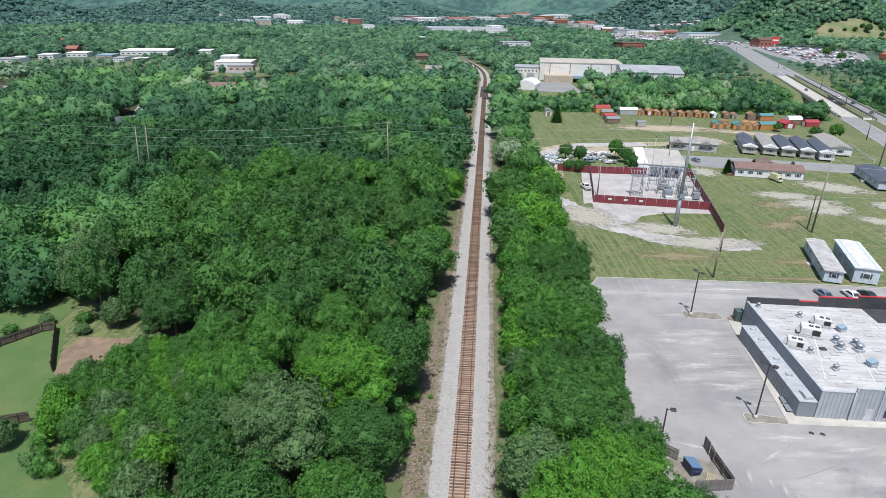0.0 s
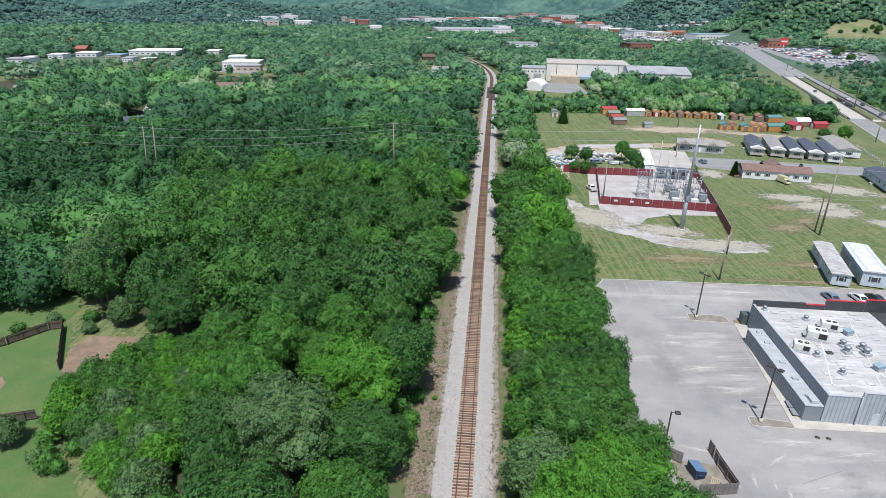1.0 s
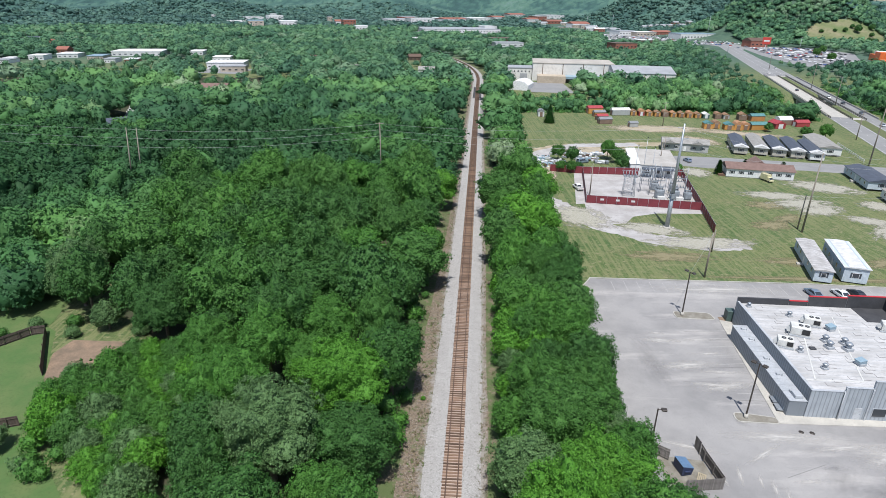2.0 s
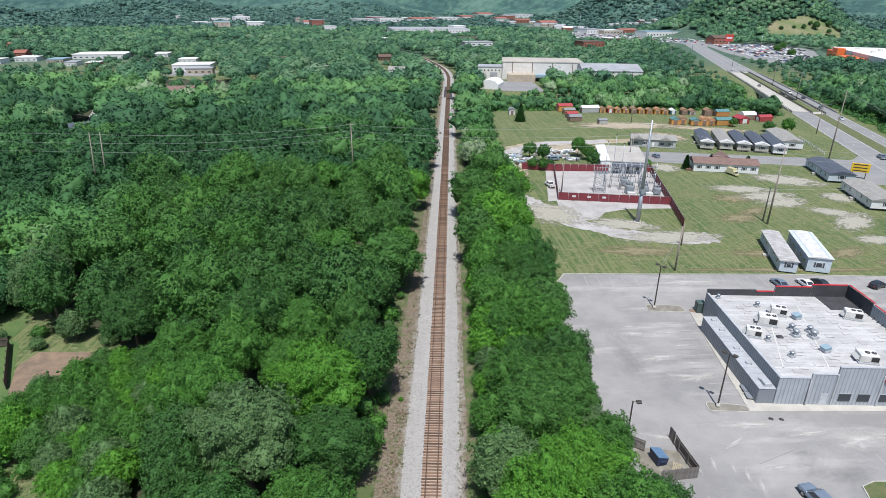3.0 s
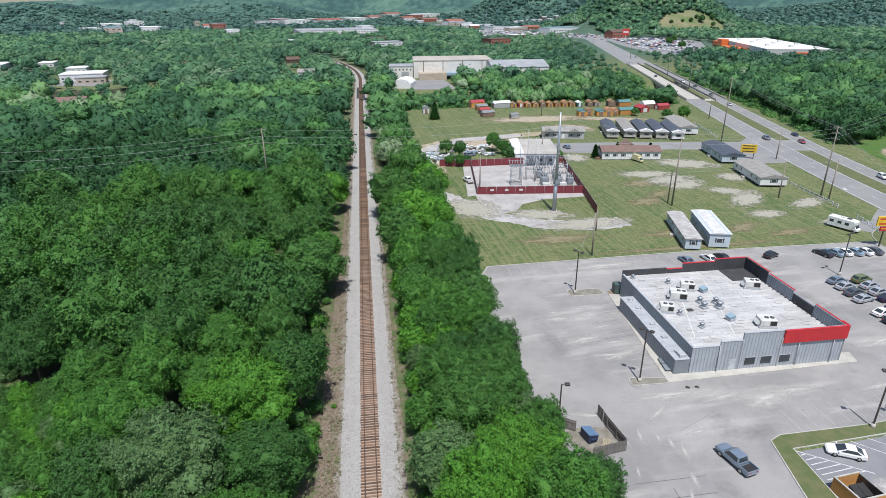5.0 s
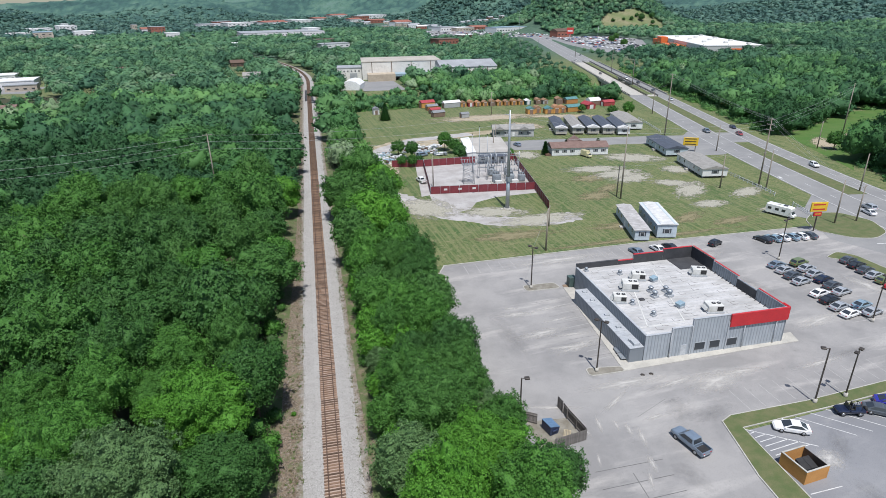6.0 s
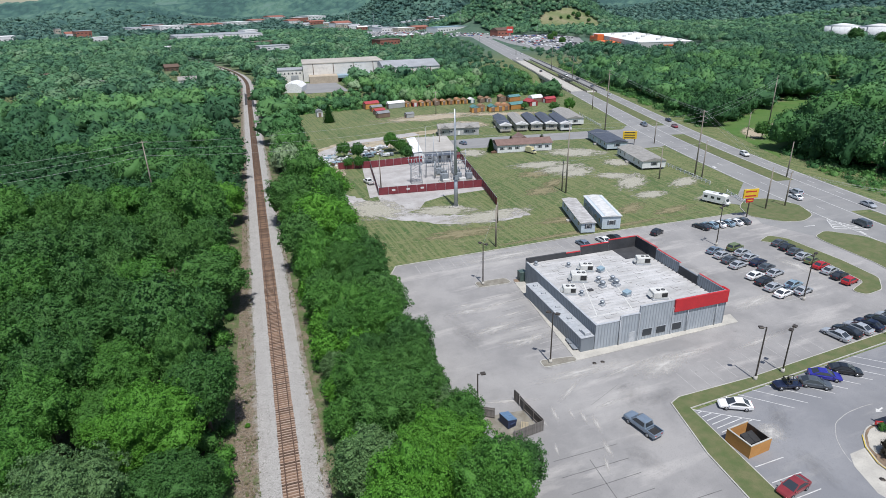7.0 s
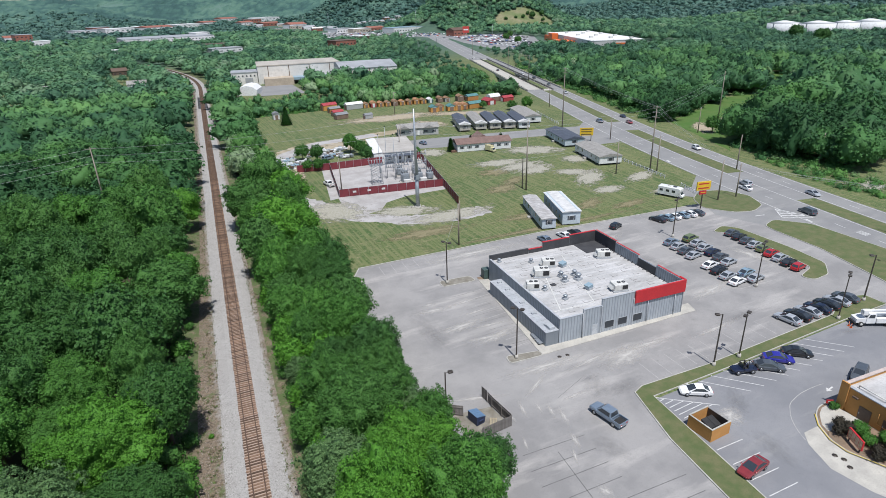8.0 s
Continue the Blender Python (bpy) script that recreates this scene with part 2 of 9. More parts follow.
DARKMETAL = mat("bronze_pole_paint", (0.055, 0.045, 0.038), (0.08, 0.07, 0.06), 1.0, 8, 0.5, 0.3)
BLACK = mat("black_rubber", (0.018, 0.018, 0.019), (0.03, 0.03, 0.03), 2.0, 8, 0.85)
WIRE = mat("dull_aluminium_wire", (0.42, 0.43, 0.44), None, 1, 4, 0.6, 0.3)
# Reflected sky is put into the base as a slight blue-grey lift.
GLASS = glassy("dark_glass", (0.035, 0.042, 0.05))
LEAF = [
    leafy("leaf_deep", (0.030, 0.098, 0.018), (0.064, 0.170, 0.037), (0.050, 0.136, 0.032)),
    leafy("leaf_mid", (0.040, 0.130, 0.020), (0.082, 0.212, 0.040), (0.070, 0.170, 0.040)),
    leafy("leaf_fresh", (0.048, 0.155, 0.022), (0.090, 0.240, 0.036), (0.070, 0.185, 0.034)),
    leafy("leaf_lime", (0.064, 0.205, 0.018), (0.118, 0.305, 0.032), (0.088, 0.245, 0.028)),
    leafy("leaf_silver", (0.070, 0.150, 0.050), (0.150, 0.260, 0.095), (0.092, 0.175, 0.062)),
]
LEAF.append(leafy("leaf_bronze", (0.030, 0.028, 0.018), (0.062, 0.050, 0.036), (0.045, 0.050, 0.030)))
# Distance haze is put into these leaf colours, bluer from wood to wood.
WOODS = wooded_mix("woodland_leaf", [(0.032, 0.094, 0.034), (0.050, 0.138, 0.044), (0.074, 0.186, 0.052), (0.106, 0.246, 0.056), (0.185, 0.265, 0.140)], 3.0, 0.6)
HAZY_MIDWOODS = wooded_mix("hazy_middle_woodland_leaf", [(0.036, 0.100, 0.044), (0.057, 0.146, 0.056), (0.085, 0.198, 0.070), (0.118, 0.250, 0.078), (0.190, 0.270, 0.150)], 2.0, 0.6)
HAZY_FOREST = wooded_mix("hazy_far_forest_leaf", [(0.042, 0.108, 0.064), (0.064, 0.152, 0.083), (0.092, 0.200, 0.100), (0.122, 0.240, 0.114), (0.165, 0.258, 0.155)], 0.8, 0.7)
HAZY_HILLWOODS = wooded_mix("hazy_hill_forest_leaf", [(0.042, 0.092, 0.082), (0.057, 0.124, 0.103), (0.078, 0.155, 0.121), (0.099, 0.185, 0.137), (0.121, 0.200, 0.166)], 0.12, 0.6)

# ------------------------------------------------------------------ mesh helpers
class Mesh:
    """Collects vertices and faces; every piece added is closed."""
    def __init__(self):
        self.v, self.f, self.smooth = [], [], []

    def add(self, verts, faces, m=None, smooth=False):
        n = len(self.v)
        self.v += [tuple(m @ Vector(p)) if m else tuple(p) for p in verts]
        self.f += [tuple(n + i for i in fc) for fc in faces]
        self.smooth += [smooth] * len(faces)
        return self

    def box(self, x0, y0, z0, x1, y1, z1, m=None, chamfer=0.0):
        if chamfer <= 0:
            vs = [(x, y, z) for z in (z0, z1) for x, y in ((x0, y0), (x1, y0), (x1, y1), (x0, y1))]
            return self.add(vs, [(3, 2, 1, 0), (4, 5, 6, 7), (0, 1, 5, 4), (1, 2, 6, 5), (2, 3, 7, 6), (3, 0, 4, 7)], m)
        c = chamfer
        ring = lambda d, z: [(x0 + d + c, y0 + d, z), (x1 - d - c, y0 + d, z), (x1 - d, y0 + d + c, z), (x1 - d, y1 - d - c, z),
                             (x1 - d - c, y1 - d, z), (x0 + d + c, y1 - d, z), (x0 + d, y1 - d - c, z), (x0 + d, y0 + d + c, z)]
        return self.loft([ring(c, z0), ring(0, z0 + c), ring(0, z1 - c), ring(c, z1)], m=m)

    def loft(self, rings, cap=True, closed=True, m=None, smooth=False):
        k = len(rings[0])
        vs = [p for r in rings for p in r]
        fs = []
        for a in range(len(rings) - 1):
            for i in range(k if closed else k - 1):
                j = (i + 1) % k
                fs.append((a * k + i, a * k + j, (a + 1) * k + j, (a + 1) * k + i))
        if cap:
            fs.append(tuple(reversed(range(k))))
            fs.append(tuple((len(rings) - 1) * k + i for i in range(k)))
        return self.add(vs, fs, m, smooth)

    def tube(self, p, q, r0, r1=None, sides=8, smooth=True):
        p, q = Vector(p), Vector(q)
        r1 = r0 if r1 is None else r1
        turn = (q - p).to_track_quat("Z", "Y").to_matrix()
        ring = lambda c, r: [tuple(c + turn @ Vector((r * math.cos(2 * math.pi * i / sides), r * math.sin(2 * math.pi * i / sides), 0))) for i in range(sides)]
        return self.loft([ring(p, r0), ring(q, r1)], smooth=smooth)

    def prism(self, poly, z0, z1, m=None):
        if sum(a[0] * b[1] - b[0] * a[1] for a, b in zip(poly, poly[1:] + poly[:1])) < 0:
            poly = poly[::-1]
        return self.loft([[(x, y, z0) for x, y in poly], [(x, y, z1) for x, y in poly]], m=m)

    def data(self, name):
        me = bpy.data.meshes.new(name)
        me.from_pydata(self.v, [], self.f)
        me.polygons.foreach_set("use_smooth", self.smooth)
        me.update()
        return me


def part(name, mesh, material, parent=None, label="", at=None):
    """One mesh object under a thing or under a part. mesh: a Mesh, or mesh data to share."""
    if isinstance(mesh, Mesh):
        mesh = mesh.data(name)
    if not mesh.materials:
        mesh.materials.append(material)
    ob = new(name, mesh)
    if mesh.materials[0] != material:
        ob.material_slots[0].link = "OBJECT"
        ob.material_slots[0].material = material
    if at is not None:
        ob.matrix_basis = at
    ob.parent = parent
    return tagged(ob, label)


def thing(name, m, label, category, group=""):
    ob = new(name)
    ob.empty_display_size = 0.3
    ob.matrix_basis = m
    return tagged(ob, label, category, group)


def sheet(name, poly, z, material, label, depth=0.25, category=""):
    """A thin slab of ground cover whose top lies at z."""
    ob = part(name, Mesh().prism(poly, z - depth, z), material)
    return tagged(ob, label, category or name.replace("_", " "), kind="structure")


def round_corners(poly, r, steps=5):
    out = []
    for i, p in enumerate(poly):
        a, b, c = Vector(poly[i - 1]), Vector(p), Vector(poly[(i + 1) % len(poly)])
        d0, d1 = (a - b), (c - b)
        k = min(r, d0.length * 0.48, d1.length * 0.48)
        p0, p1 = b + d0.normalized() * k, b + d1.normalized() * k
        for s in range(steps + 1):
            u = s / steps
            out.append(tuple((1 - u) ** 2 * p0 + 2 * u * (1 - u) * b + u * u * p1))
    return out


def grown(poly, d):
    """The outline moved outwards by d."""
    if sum(a[0] * b[1] - b[0] * a[1] for a, b in zip(poly, poly[1:] + poly[:1])) < 0:
        poly = poly[::-1]
    out = []
    for i, p in enumerate(poly):
        a, b, c = Vector(poly[i - 1]), Vector(p), Vector(poly[(i + 1) % len(poly)])
        n0, n1 = (b - a).normalized(), (c - b).normalized()
        n = Vector((n0.y + n1.y, -n0.x - n1.x))
        n = n.normalized() * d if n.length > 1e-6 else Vector((n0.y, -n0.x)) * d
        out.append((b.x + n.x, b.y + n.y))
    return out


def inside(poly, x, y):
    hit = False
    for (x0, y0), (x1, y1) in zip(poly, poly[1:] + poly[:1]):
        if (y0 > y) != (y1 > y) and x < x0 + (y - y0) * (x1 - x0) / (y1 - y0):
            hit = not hit
    return hit


def ribbon(line, left, right, z0, z1):
    """A strip along a line of (x, y), from left to right of it (negative is left), with its sides."""
    rings = []
    for i, p in enumerate(line):
        a, b = Vector(line[max(i - 1, 0)]), Vector(line[min(i + 1, len(line) - 1)])
        n = (b - a).normalized()
        n = Vector((n.y, -n.x))
        l, r = (left(i) if callable(left) else left), (right(i) if callable(right) else right)
        u, w = Vector(p) + n * l, Vector(p) + n * r
        rings.append([(u.x, u.y, z0), (w.x, w.y, z0), (w.x, w.y, z1), (u.x, u.y, z1)])
    return Mesh().loft(rings)


def along(line, d):
    """The point d metres along a line, and the heading there."""
    for p, q in zip(line, line[1:]):
        s = math.dist(p, q)
        if d <= s:
            return (p[0] + (q[0] - p[0]) * d / s, p[1] + (q[1] - p[1]) * d / s), math.atan2(q[1] - p[1], q[0] - p[0])
        d -= s
    return line[-1], math.atan2(line[-1][1] - line[-2][1], line[-1][0] - line[-2][0])


def flat(x, y, turn=0.0, z=0.0):
    return pose(x, y, z, 0, 0, turn)


def smoothstep(a, b, v):
    u = min(1.0, max(0.0, (v - a) / (b - a)))
    return u * u * (3 - 2 * u)


# ------------------------------------------------------------------ the lie of the land
HIGHWAY = [(143, 40), (150.5, 84), (158.5, 110), (170.0, 140), (181, 175), (193, 212), (220, 293), (252, 385), (292, 500), (372, 740), (428, 900), (440, 985), (430, 1060), (395, 1150), (360, 1270), (336, 1468), (330, 1840)]
CREEK = [(-260, 470), (-80, 425), (27, 413), (110, 372), (190, 372), (262, 405), (420, 360)]


def near_line(line, x, y):
    best = 1e9
    for (x0, y0), (x1, y1) in zip(line, line[1:]):
        dx, dy = x1 - x0, y1 - y0
        u = min(1, max(0, ((x - x0) * dx + (y - y0) * dy) / (dx * dx + dy * dy)))
        best = min(best, math.hypot(x - x0 - u * dx, y - y0 - u * dy))
    return best


HILLS = [  # x, y, half-widths across and along, height
    (690, 1225, 135, 150, 94), (800, 1330, 130, 170, 66), (720, 2010, 200, 170, 92), (960, 1760, 230, 220, 66),
    (-1140, 1600, 150, 230, 50), (-960, 2500, 300, 350, 54), (-330, 2900, 330, 330, 76), (150, 3500, 800, 300, 72), (1300, 3300, 700, 380, 80),
    (2300, 2600, 640, 600, 80), (1900, 1500, 420, 500, 62), (2400, 4000, 1300, 350, 70), (1180, 700, 170, 240, 22),
]
RIDGE = ([-46, -24, -18, -14, -9, -3, 4, 12, 24, 44, 66], [64, 64, 84, 92, 122, 116, 112, 106, 100, 78, 66])      # the last ridge: bearing and height


def land(x, y):
    z = 0.0
    if 300 < y < 520 and -300 < x < 440:
        z -= 4.5 * (1 - smoothstep(6, 24, near_line(CREEK, x, y)))
    far = math.hypot(x, y)
    if far > 650:
        for hx, hy, sx, sy, h in HILLS:
            u = ((x - hx) / sx) ** 2 + ((y - hy) / sy) ** 2
            if u < 9:
                z += h * math.exp(-(u**1.3) * 1.1)
        if far < 1700:
            z *= smoothstep(30, 95, near_line(HIGHWAY, x, y))
        if far > 3700:
            turn = math.atan2(x, y)
            z = max(z, smoothstep(3700, 4450, far) * (float(np.interp(math.degrees(turn), *RIDGE)) + 4 * noise.noise(Vector((turn * 14, 3, 0)))))
        k = smoothstep(2000, 2600, far) * (1 - smoothstep(3300, 3800, far))
        z += k * 5 * (noise.noise(Vector((x / 330, y / 330, 2.0))) + 0.3)
    return z


def build_ground():
    near = [x for x in range(-320, 441, 8)]
    xs = sorted(set([-4900, -4200, -3600, -3000, -2600, -2300] + list(range(-2100, -320, 60)) + near + list(range(480, 2200, 50)) + list(range(450, 960, 20)) + [2300, 2600, 3000, 3600, 4200, 4900]))
    ys = sorted(set([-4900, -3000, -1500, -700, -300] + list(range(-120, 560, 8)) + list(range(560, 2600, 45)) + list(range(940, 1480, 20)) + list(range(2600, 4900, 110)) + [4900]))
    vs = [(x, y, land(x, y)) for y in ys for x in xs]
    k = len(xs)
    me = Mesh()
    me.v = vs
    me.f = [(j * k + i, j * k + i + 1, (j + 1) * k + i + 1, (j + 1) * k + i) for j in range(len(ys) - 1) for i in range(k - 1)]
    me.smooth = [True] * len(me.f)
    ob = part("ground", me, GROUND)
    tagged(ob, "grassy ground rolling out to wooded hills", "ground", kind="structure")


build_ground()

# ------------------------------------------------------------------ railway
def track_point(s):
    """The centre line of the track, s metres north along it from y = 20."""
    slope = 0.0695
    c = math.sqrt(1 + slope * slope)
    straight = (476 - 20) * c
    if s <= straight:
        return (-0.02 + slope * s / c, 20 + s / c)
    R, h0 = 650.0, math.atan(slope)
    a = (s - straight) / R
    x0, y0 = track_point(straight)
    # a left-hand bend
    cx, cy = x0 - R * math.cos(h0), y0 + R * math.sin(h0)
    return (cx + R * math.cos(a - h0), cy + R * math.sin(a - h0))


TRACK = [track_point(s) for s in [-160, -60] + list(range(0, 880, 10))]
TRACK_Z = 0.62


def rail_x(y):
    for p, q in zip(TRACK, TRACK[1:]):
        if p[1] <= y <= q[1]:
            return p[0] + (q[0] - p[0]) * (y - p[1]) / (q[1] - p[1])
    return TRACK[-1][0]


def ballast_bed():
    rings = []
    for i, p in enumerate(TRACK):
        a, b = Vector(TRACK[max(i - 1, 0)]), Vector(TRACK[min(i + 1, len(TRACK) - 1)])
        n = (b - a).normalized()
        n = Vector((n.y, -n.x))
        wob = 0.35 * noise.noise(Vector((p[1] * 0.05, 0, 7))) + 0.30 * noise.noise(Vector((p[1] * 0.33, 0, 2)))
        l = -4.0 + 0.4 * smoothstep(60, 260, p[1]) + wob
        prof = [(l - 0.6, -0.4), (4.2 + wob, -0.4), (3.7 + wob, 0.06), (2.1, 0.47), (-2.1, 0.47), (-3.6, 0.16), (l, 0.06)]
        rings.append([(p[0] + n.x * d, p[1] + n.y * d, z) for d, z in prof])
    ob = part("track_bed", Mesh().loft(rings), BALLAST)
    tagged(ob, "pale crushed-stone bed under the railway track", "track bed", kind="structure")
    ob = part("tie_bed", ribbon(TRACK, -1.28, 1.28, 0.3, 0.50), TIEBED)
    tagged(ob, "brown-stained stone between the wooden ties", "track bed", kind="structure")
    ob = part("verge", ribbon(TRACK, lambda i: -11.0, lambda i: 7.6, -0.3, 0.035), VERGE)
    tagged(ob, "dry grass verge along the railway", "verge", kind="structure")
    ob = part("ballast_shoulder", ribbon(TRACK, lambda i: -7.2 + 1.6 * smoothstep(60, 170, TRACK[i][1]) + 0.5 * noise.noise(Vector((TRACK[i][1] * 0.12, 4, 0))), lambda i: 4.6 + 0.4 * noise.noise(Vector((TRACK[i][1] * 0.15, 9, 0))), -0.3, 0.058), SHOULDER)
    tagged(ob, "dirty scattered stone beside the track bed", "track bed", kind="structure")


def railway():
    root = thing("railway_track", Matrix(), "single railway track with rusty rails on brown wooden ties", "railway track")
    for side, name in ((-0.755, "rail"), (0.755, "rail")):
        part(name, ribbon(TRACK, side - 0.075, side + 0.075, TRACK_Z - 0.02, TRACK_Z + 0.15), RUST, root, "rusty steel rail")
    tie = Mesh().box(-1.3, -0.115, -0.16, 1.3, 0.115, 0.02, chamfer=0.012).data("tie")
    rest = Mesh()
    rnd = random.Random(3)
    for n in range(1450):
        s = 14 + n * 0.54
        p, q = track_point(s), track_point(s + 0.5)
        a = math.degrees(math.atan2(q[1] - p[1], q[0] - p[0])) - 90 + rnd.uniform(-0.8, 0.8)
        m = pose(p[0] + rnd.uniform(-0.05, 0.05), p[1], TRACK_Z - 0.02 + rnd.uniform(-0.02, 0.01), 0, 0, a)
        if 34 <= n < 330:
            part("tie", tie, TIMBER, root, at=m)
        else:
            rest.box(-1.3, -0.115, -0.16, 1.3, 0.115, 0.02, m)
    tagged(part("far_ties", rest, TIMBER, root), kind="stuff")
    # the deck bridge over the creek
    b = thing("railway_bridge", Matrix(), "dark steel and timber deck bridge carrying the track", "bridge")
    span = [track_point(s) for s in range(366, 419, 4)]
    part("deck", ribbon(span, -2.5, 2.5, 0.06, 0.555), DARKMETAL, b)
    for d in (-2.7, 2.5):
        part("girder", ribbon(span, d, d + 0.2, -2.6, 1.1), DARKMETAL, b, "dark steel girder")
    for s in (368, 392, 416):
        p = track_point(s)
        part("pier", Mesh().box(p[0] - 2.4, p[1] - 0.7, -5.2, p[0] + 2.4, p[1] + 0.7, 0.05), CONCRETE, b, "concrete pier")


ballast_bed()
railway()

# ------------------------------------------------------------------ paved ground
LOT_POLY = [(28.5, 15), (53.4, 15), (55.2, 33), (57.0, 43.5), (60.0, 52.5), (120, 53.6), (123, 40), (124, 40), (130, 57.2), (135.3, 74.7), (136.6, 88.0), (138.0, 91.0), (136.6, 103.0), (136.0, 111.4), (84, 115.9), (35.2, 118.1), (31.0, 111.5), (28.5, 100)]
sheet("parking_lot", LOT_POLY, 0.03, LOT, "worn pale grey paving of the big parking lot")
DINER_POLY = [(53.0, 15), (55.6, 31.5), (58.2, 51.0), (121, 51.6), (121, 15)]
sheet("restaurant_lot", DINER_POLY, 0.034, DINER_LOT, "smooth grey asphalt lot beside the restaurant")


def kerbed(name, poly, material, label, high=0.15, width=0.18):
    """An island: a kerb ring with a raised planted top."""
    rim = tagged(part("kerb", Mesh().prism(grown(poly, width), -0.2, high), KERB), "pale concrete kerb round " + label, "kerb", kind="structure")
    top = sheet(name, poly, high + 0.012, material, label)
    return rim, top


# strips and islands of grass in the lots
STRIP = [(51.6, 15), (55.0, 15), (57.4, 31.5), (59.9, 51.7), (76, 51.6), (109, 52.0), (119.6, 51.8), (119.8, 55.8), (116.5, 57.0), (110, 55.2), (107.0, 54.0), (74, 53.6), (60.2, 54.3), (58.2, 53.6), (55.2, 43.5), (53.6, 33)]
kerbed("grass_strip", STRIP, LAWN, "mown grass strip between the two lots")
ISLAND = round_corners([(122.2, 94.3), (127.2, 96.0), (129.6, 93.0), (129.3, 78.0), (127.8, 69.0), (123.0, 65.2), (118.0, 64.9), (117.0, 67.2), (123.2, 69.0), (125.3, 80.0), (126.2, 90.5)], 1.2)
kerbed("grass_island", ISLAND, LAWN, "mown grass island beside the parked cars")
ROADSIDE = round_corners([(137.2, 90.8), (142.6, 92.4), (148.0, 85.5), (147.2, 66.0), (141.0, 40.0), (122.0, 40.0), (129.6, 57.2), (134.9, 74.7), (136.2, 88.0)], 1.5)
kerbed("grass_verge", ROADSIDE, LAWN, "mown grass verge between driveway and highway")
CORNER = round_corners([(134.5, 108.6), (139.0, 101.6), (144.2, 99.6), (150.8, 102.0), (154.8, 109.6), (152.0, 117.5), (145.0, 119.5), (138.5, 115.5)], 2.0)
kerbed("grass_corner", CORNER, LAWN, "mown grass corner under the roadside sign")
WORN = mat("worn_dirty_concrete", (0.25, 0.235, 0.20), (0.16, 0.145, 0.115), 0.7, 12, 0.95, bump=0.3)
kerbed("lamp_island", round_corners([(45.6, 69.4), (45.9, 71.4), (51.8, 70.1), (51.7, 68.9)], 0.8), WORN, "worn island round a lamp post", 0.13)
kerbed("lamp_island", round_corners([(48.2, 100.4), (48.4, 102.9), (55.4, 102.2), (55.6, 99.7)], 0.8), WORN, "worn island round a lamp post", 0.13)
kerbed("corner_island", round_corners([(27.6, 111.4), (33.4, 111.0), (34.0, 113.6), (30.6, 115.6)], 0.9), VERGE, "dry weedy island at the corner of the lot", 0.13)
sheet("mulch_bed", [(56.2, 97.6), (59.6, 97.4), (59.8, 100.6), (56.6, 100.8)], 0.06, SOIL, "brown mulch bed by the shop")
tagged(part("kerb", ribbon([(35.0, 118.3), (84.0, 116.1), (135.0, 111.6)], -0.12, 0.12, -0.1, 0.16), KERB), "pale concrete kerb along the back of the lot", "kerb", kind="structure")
tagged(part("kerb", ribbon([(28.6, 22), (28.6, 100), (31.0, 111.5), (35.0, 118.0)], -0.12, 0.12, -0.1, 0.16), KERB), "pale concrete kerb along the trees", "kerb", kind="structure")

# gravel, sand and bare patches on the field
def soft_edged(name, c1, c2, cover=0.75, rough=0.78, wave=2.3, fade=0.3, most=1.0):
    """Bare or stained ground that thins out towards its edge (unit disc in the object's own space)."""
    m, nt, b = base_mat(name, 0.95)
    ln = nt.nodes.new("ShaderNodeVectorMath")
    ln.operation = "LENGTH"
    nt.links.new(nt.nodes.new("ShaderNodeTexCoord").outputs["Object"], ln.inputs[0])
    wob = noise_of(nt, 4.0, 8, rough)
    add = nt.nodes.new("ShaderNodeMath")
    add.operation = "MULTIPLY_ADD"
    nt.links.new(wob, add.inputs[0])
    add.inputs[1].default_value = wave
    nt.links.new(ln.outputs["Value"], add.inputs[2])
    top = 1.06 + cover - (2.3 - wave) * 0.5
    fac = ramp(nt, add.outputs[0], top, top - fade)
    amount = nt.nodes.new("ShaderNodeMath")
    amount.operation = "MULTIPLY"
    nt.links.new(fac, amount.inputs[0])
    amount.inputs[1].default_value = most
    grain = noise_of(nt, 26.0, 3, 0.7)
    nt.links.new(mixer(nt, c1, c2, ramp(nt, grain, 0.35, 0.65)), b.inputs["Base Color"])
    mx = nt.nodes.new("ShaderNodeMixShader")
    nt.links.new(amount.outputs[0], mx.inputs[0])
    nt.links.new(nt.nodes.new("ShaderNodeBsdfTransparent").outputs[0], mx.inputs[1])
    nt.links.new(b.outputs[0], mx.inputs[2])
    nt.links.new(mx.outputs[0], nt.nodes["Material Output"].inputs[0])
    return m


PATCH = {"GRAVEL": soft_edged("scattered_gravel", (0.38, 0.36, 0.315), (0.24, 0.235, 0.17)), "DIRT": soft_edged("worn_sandy_earth", (0.40, 0.34, 0.26), (0.27, 0.23, 0.15)),
         "VERGE": soft_edged("dry_grass_patch", (0.24, 0.20, 0.12), (0.15, 0.145, 0.07), 0.6), "PALE": soft_edged("pale_washed_concrete", (0.50, 0.485, 0.455), (0.42, 0.405, 0.38), 0.78, 0.66, 1.7, 0.75, 0.95), "STAIN": soft_edged("dark_oil_stain", (0.125, 0.124, 0.122), (0.165, 0.163, 0.16), 0.72, 0.6, 1.4, 0.95, 0.30)}


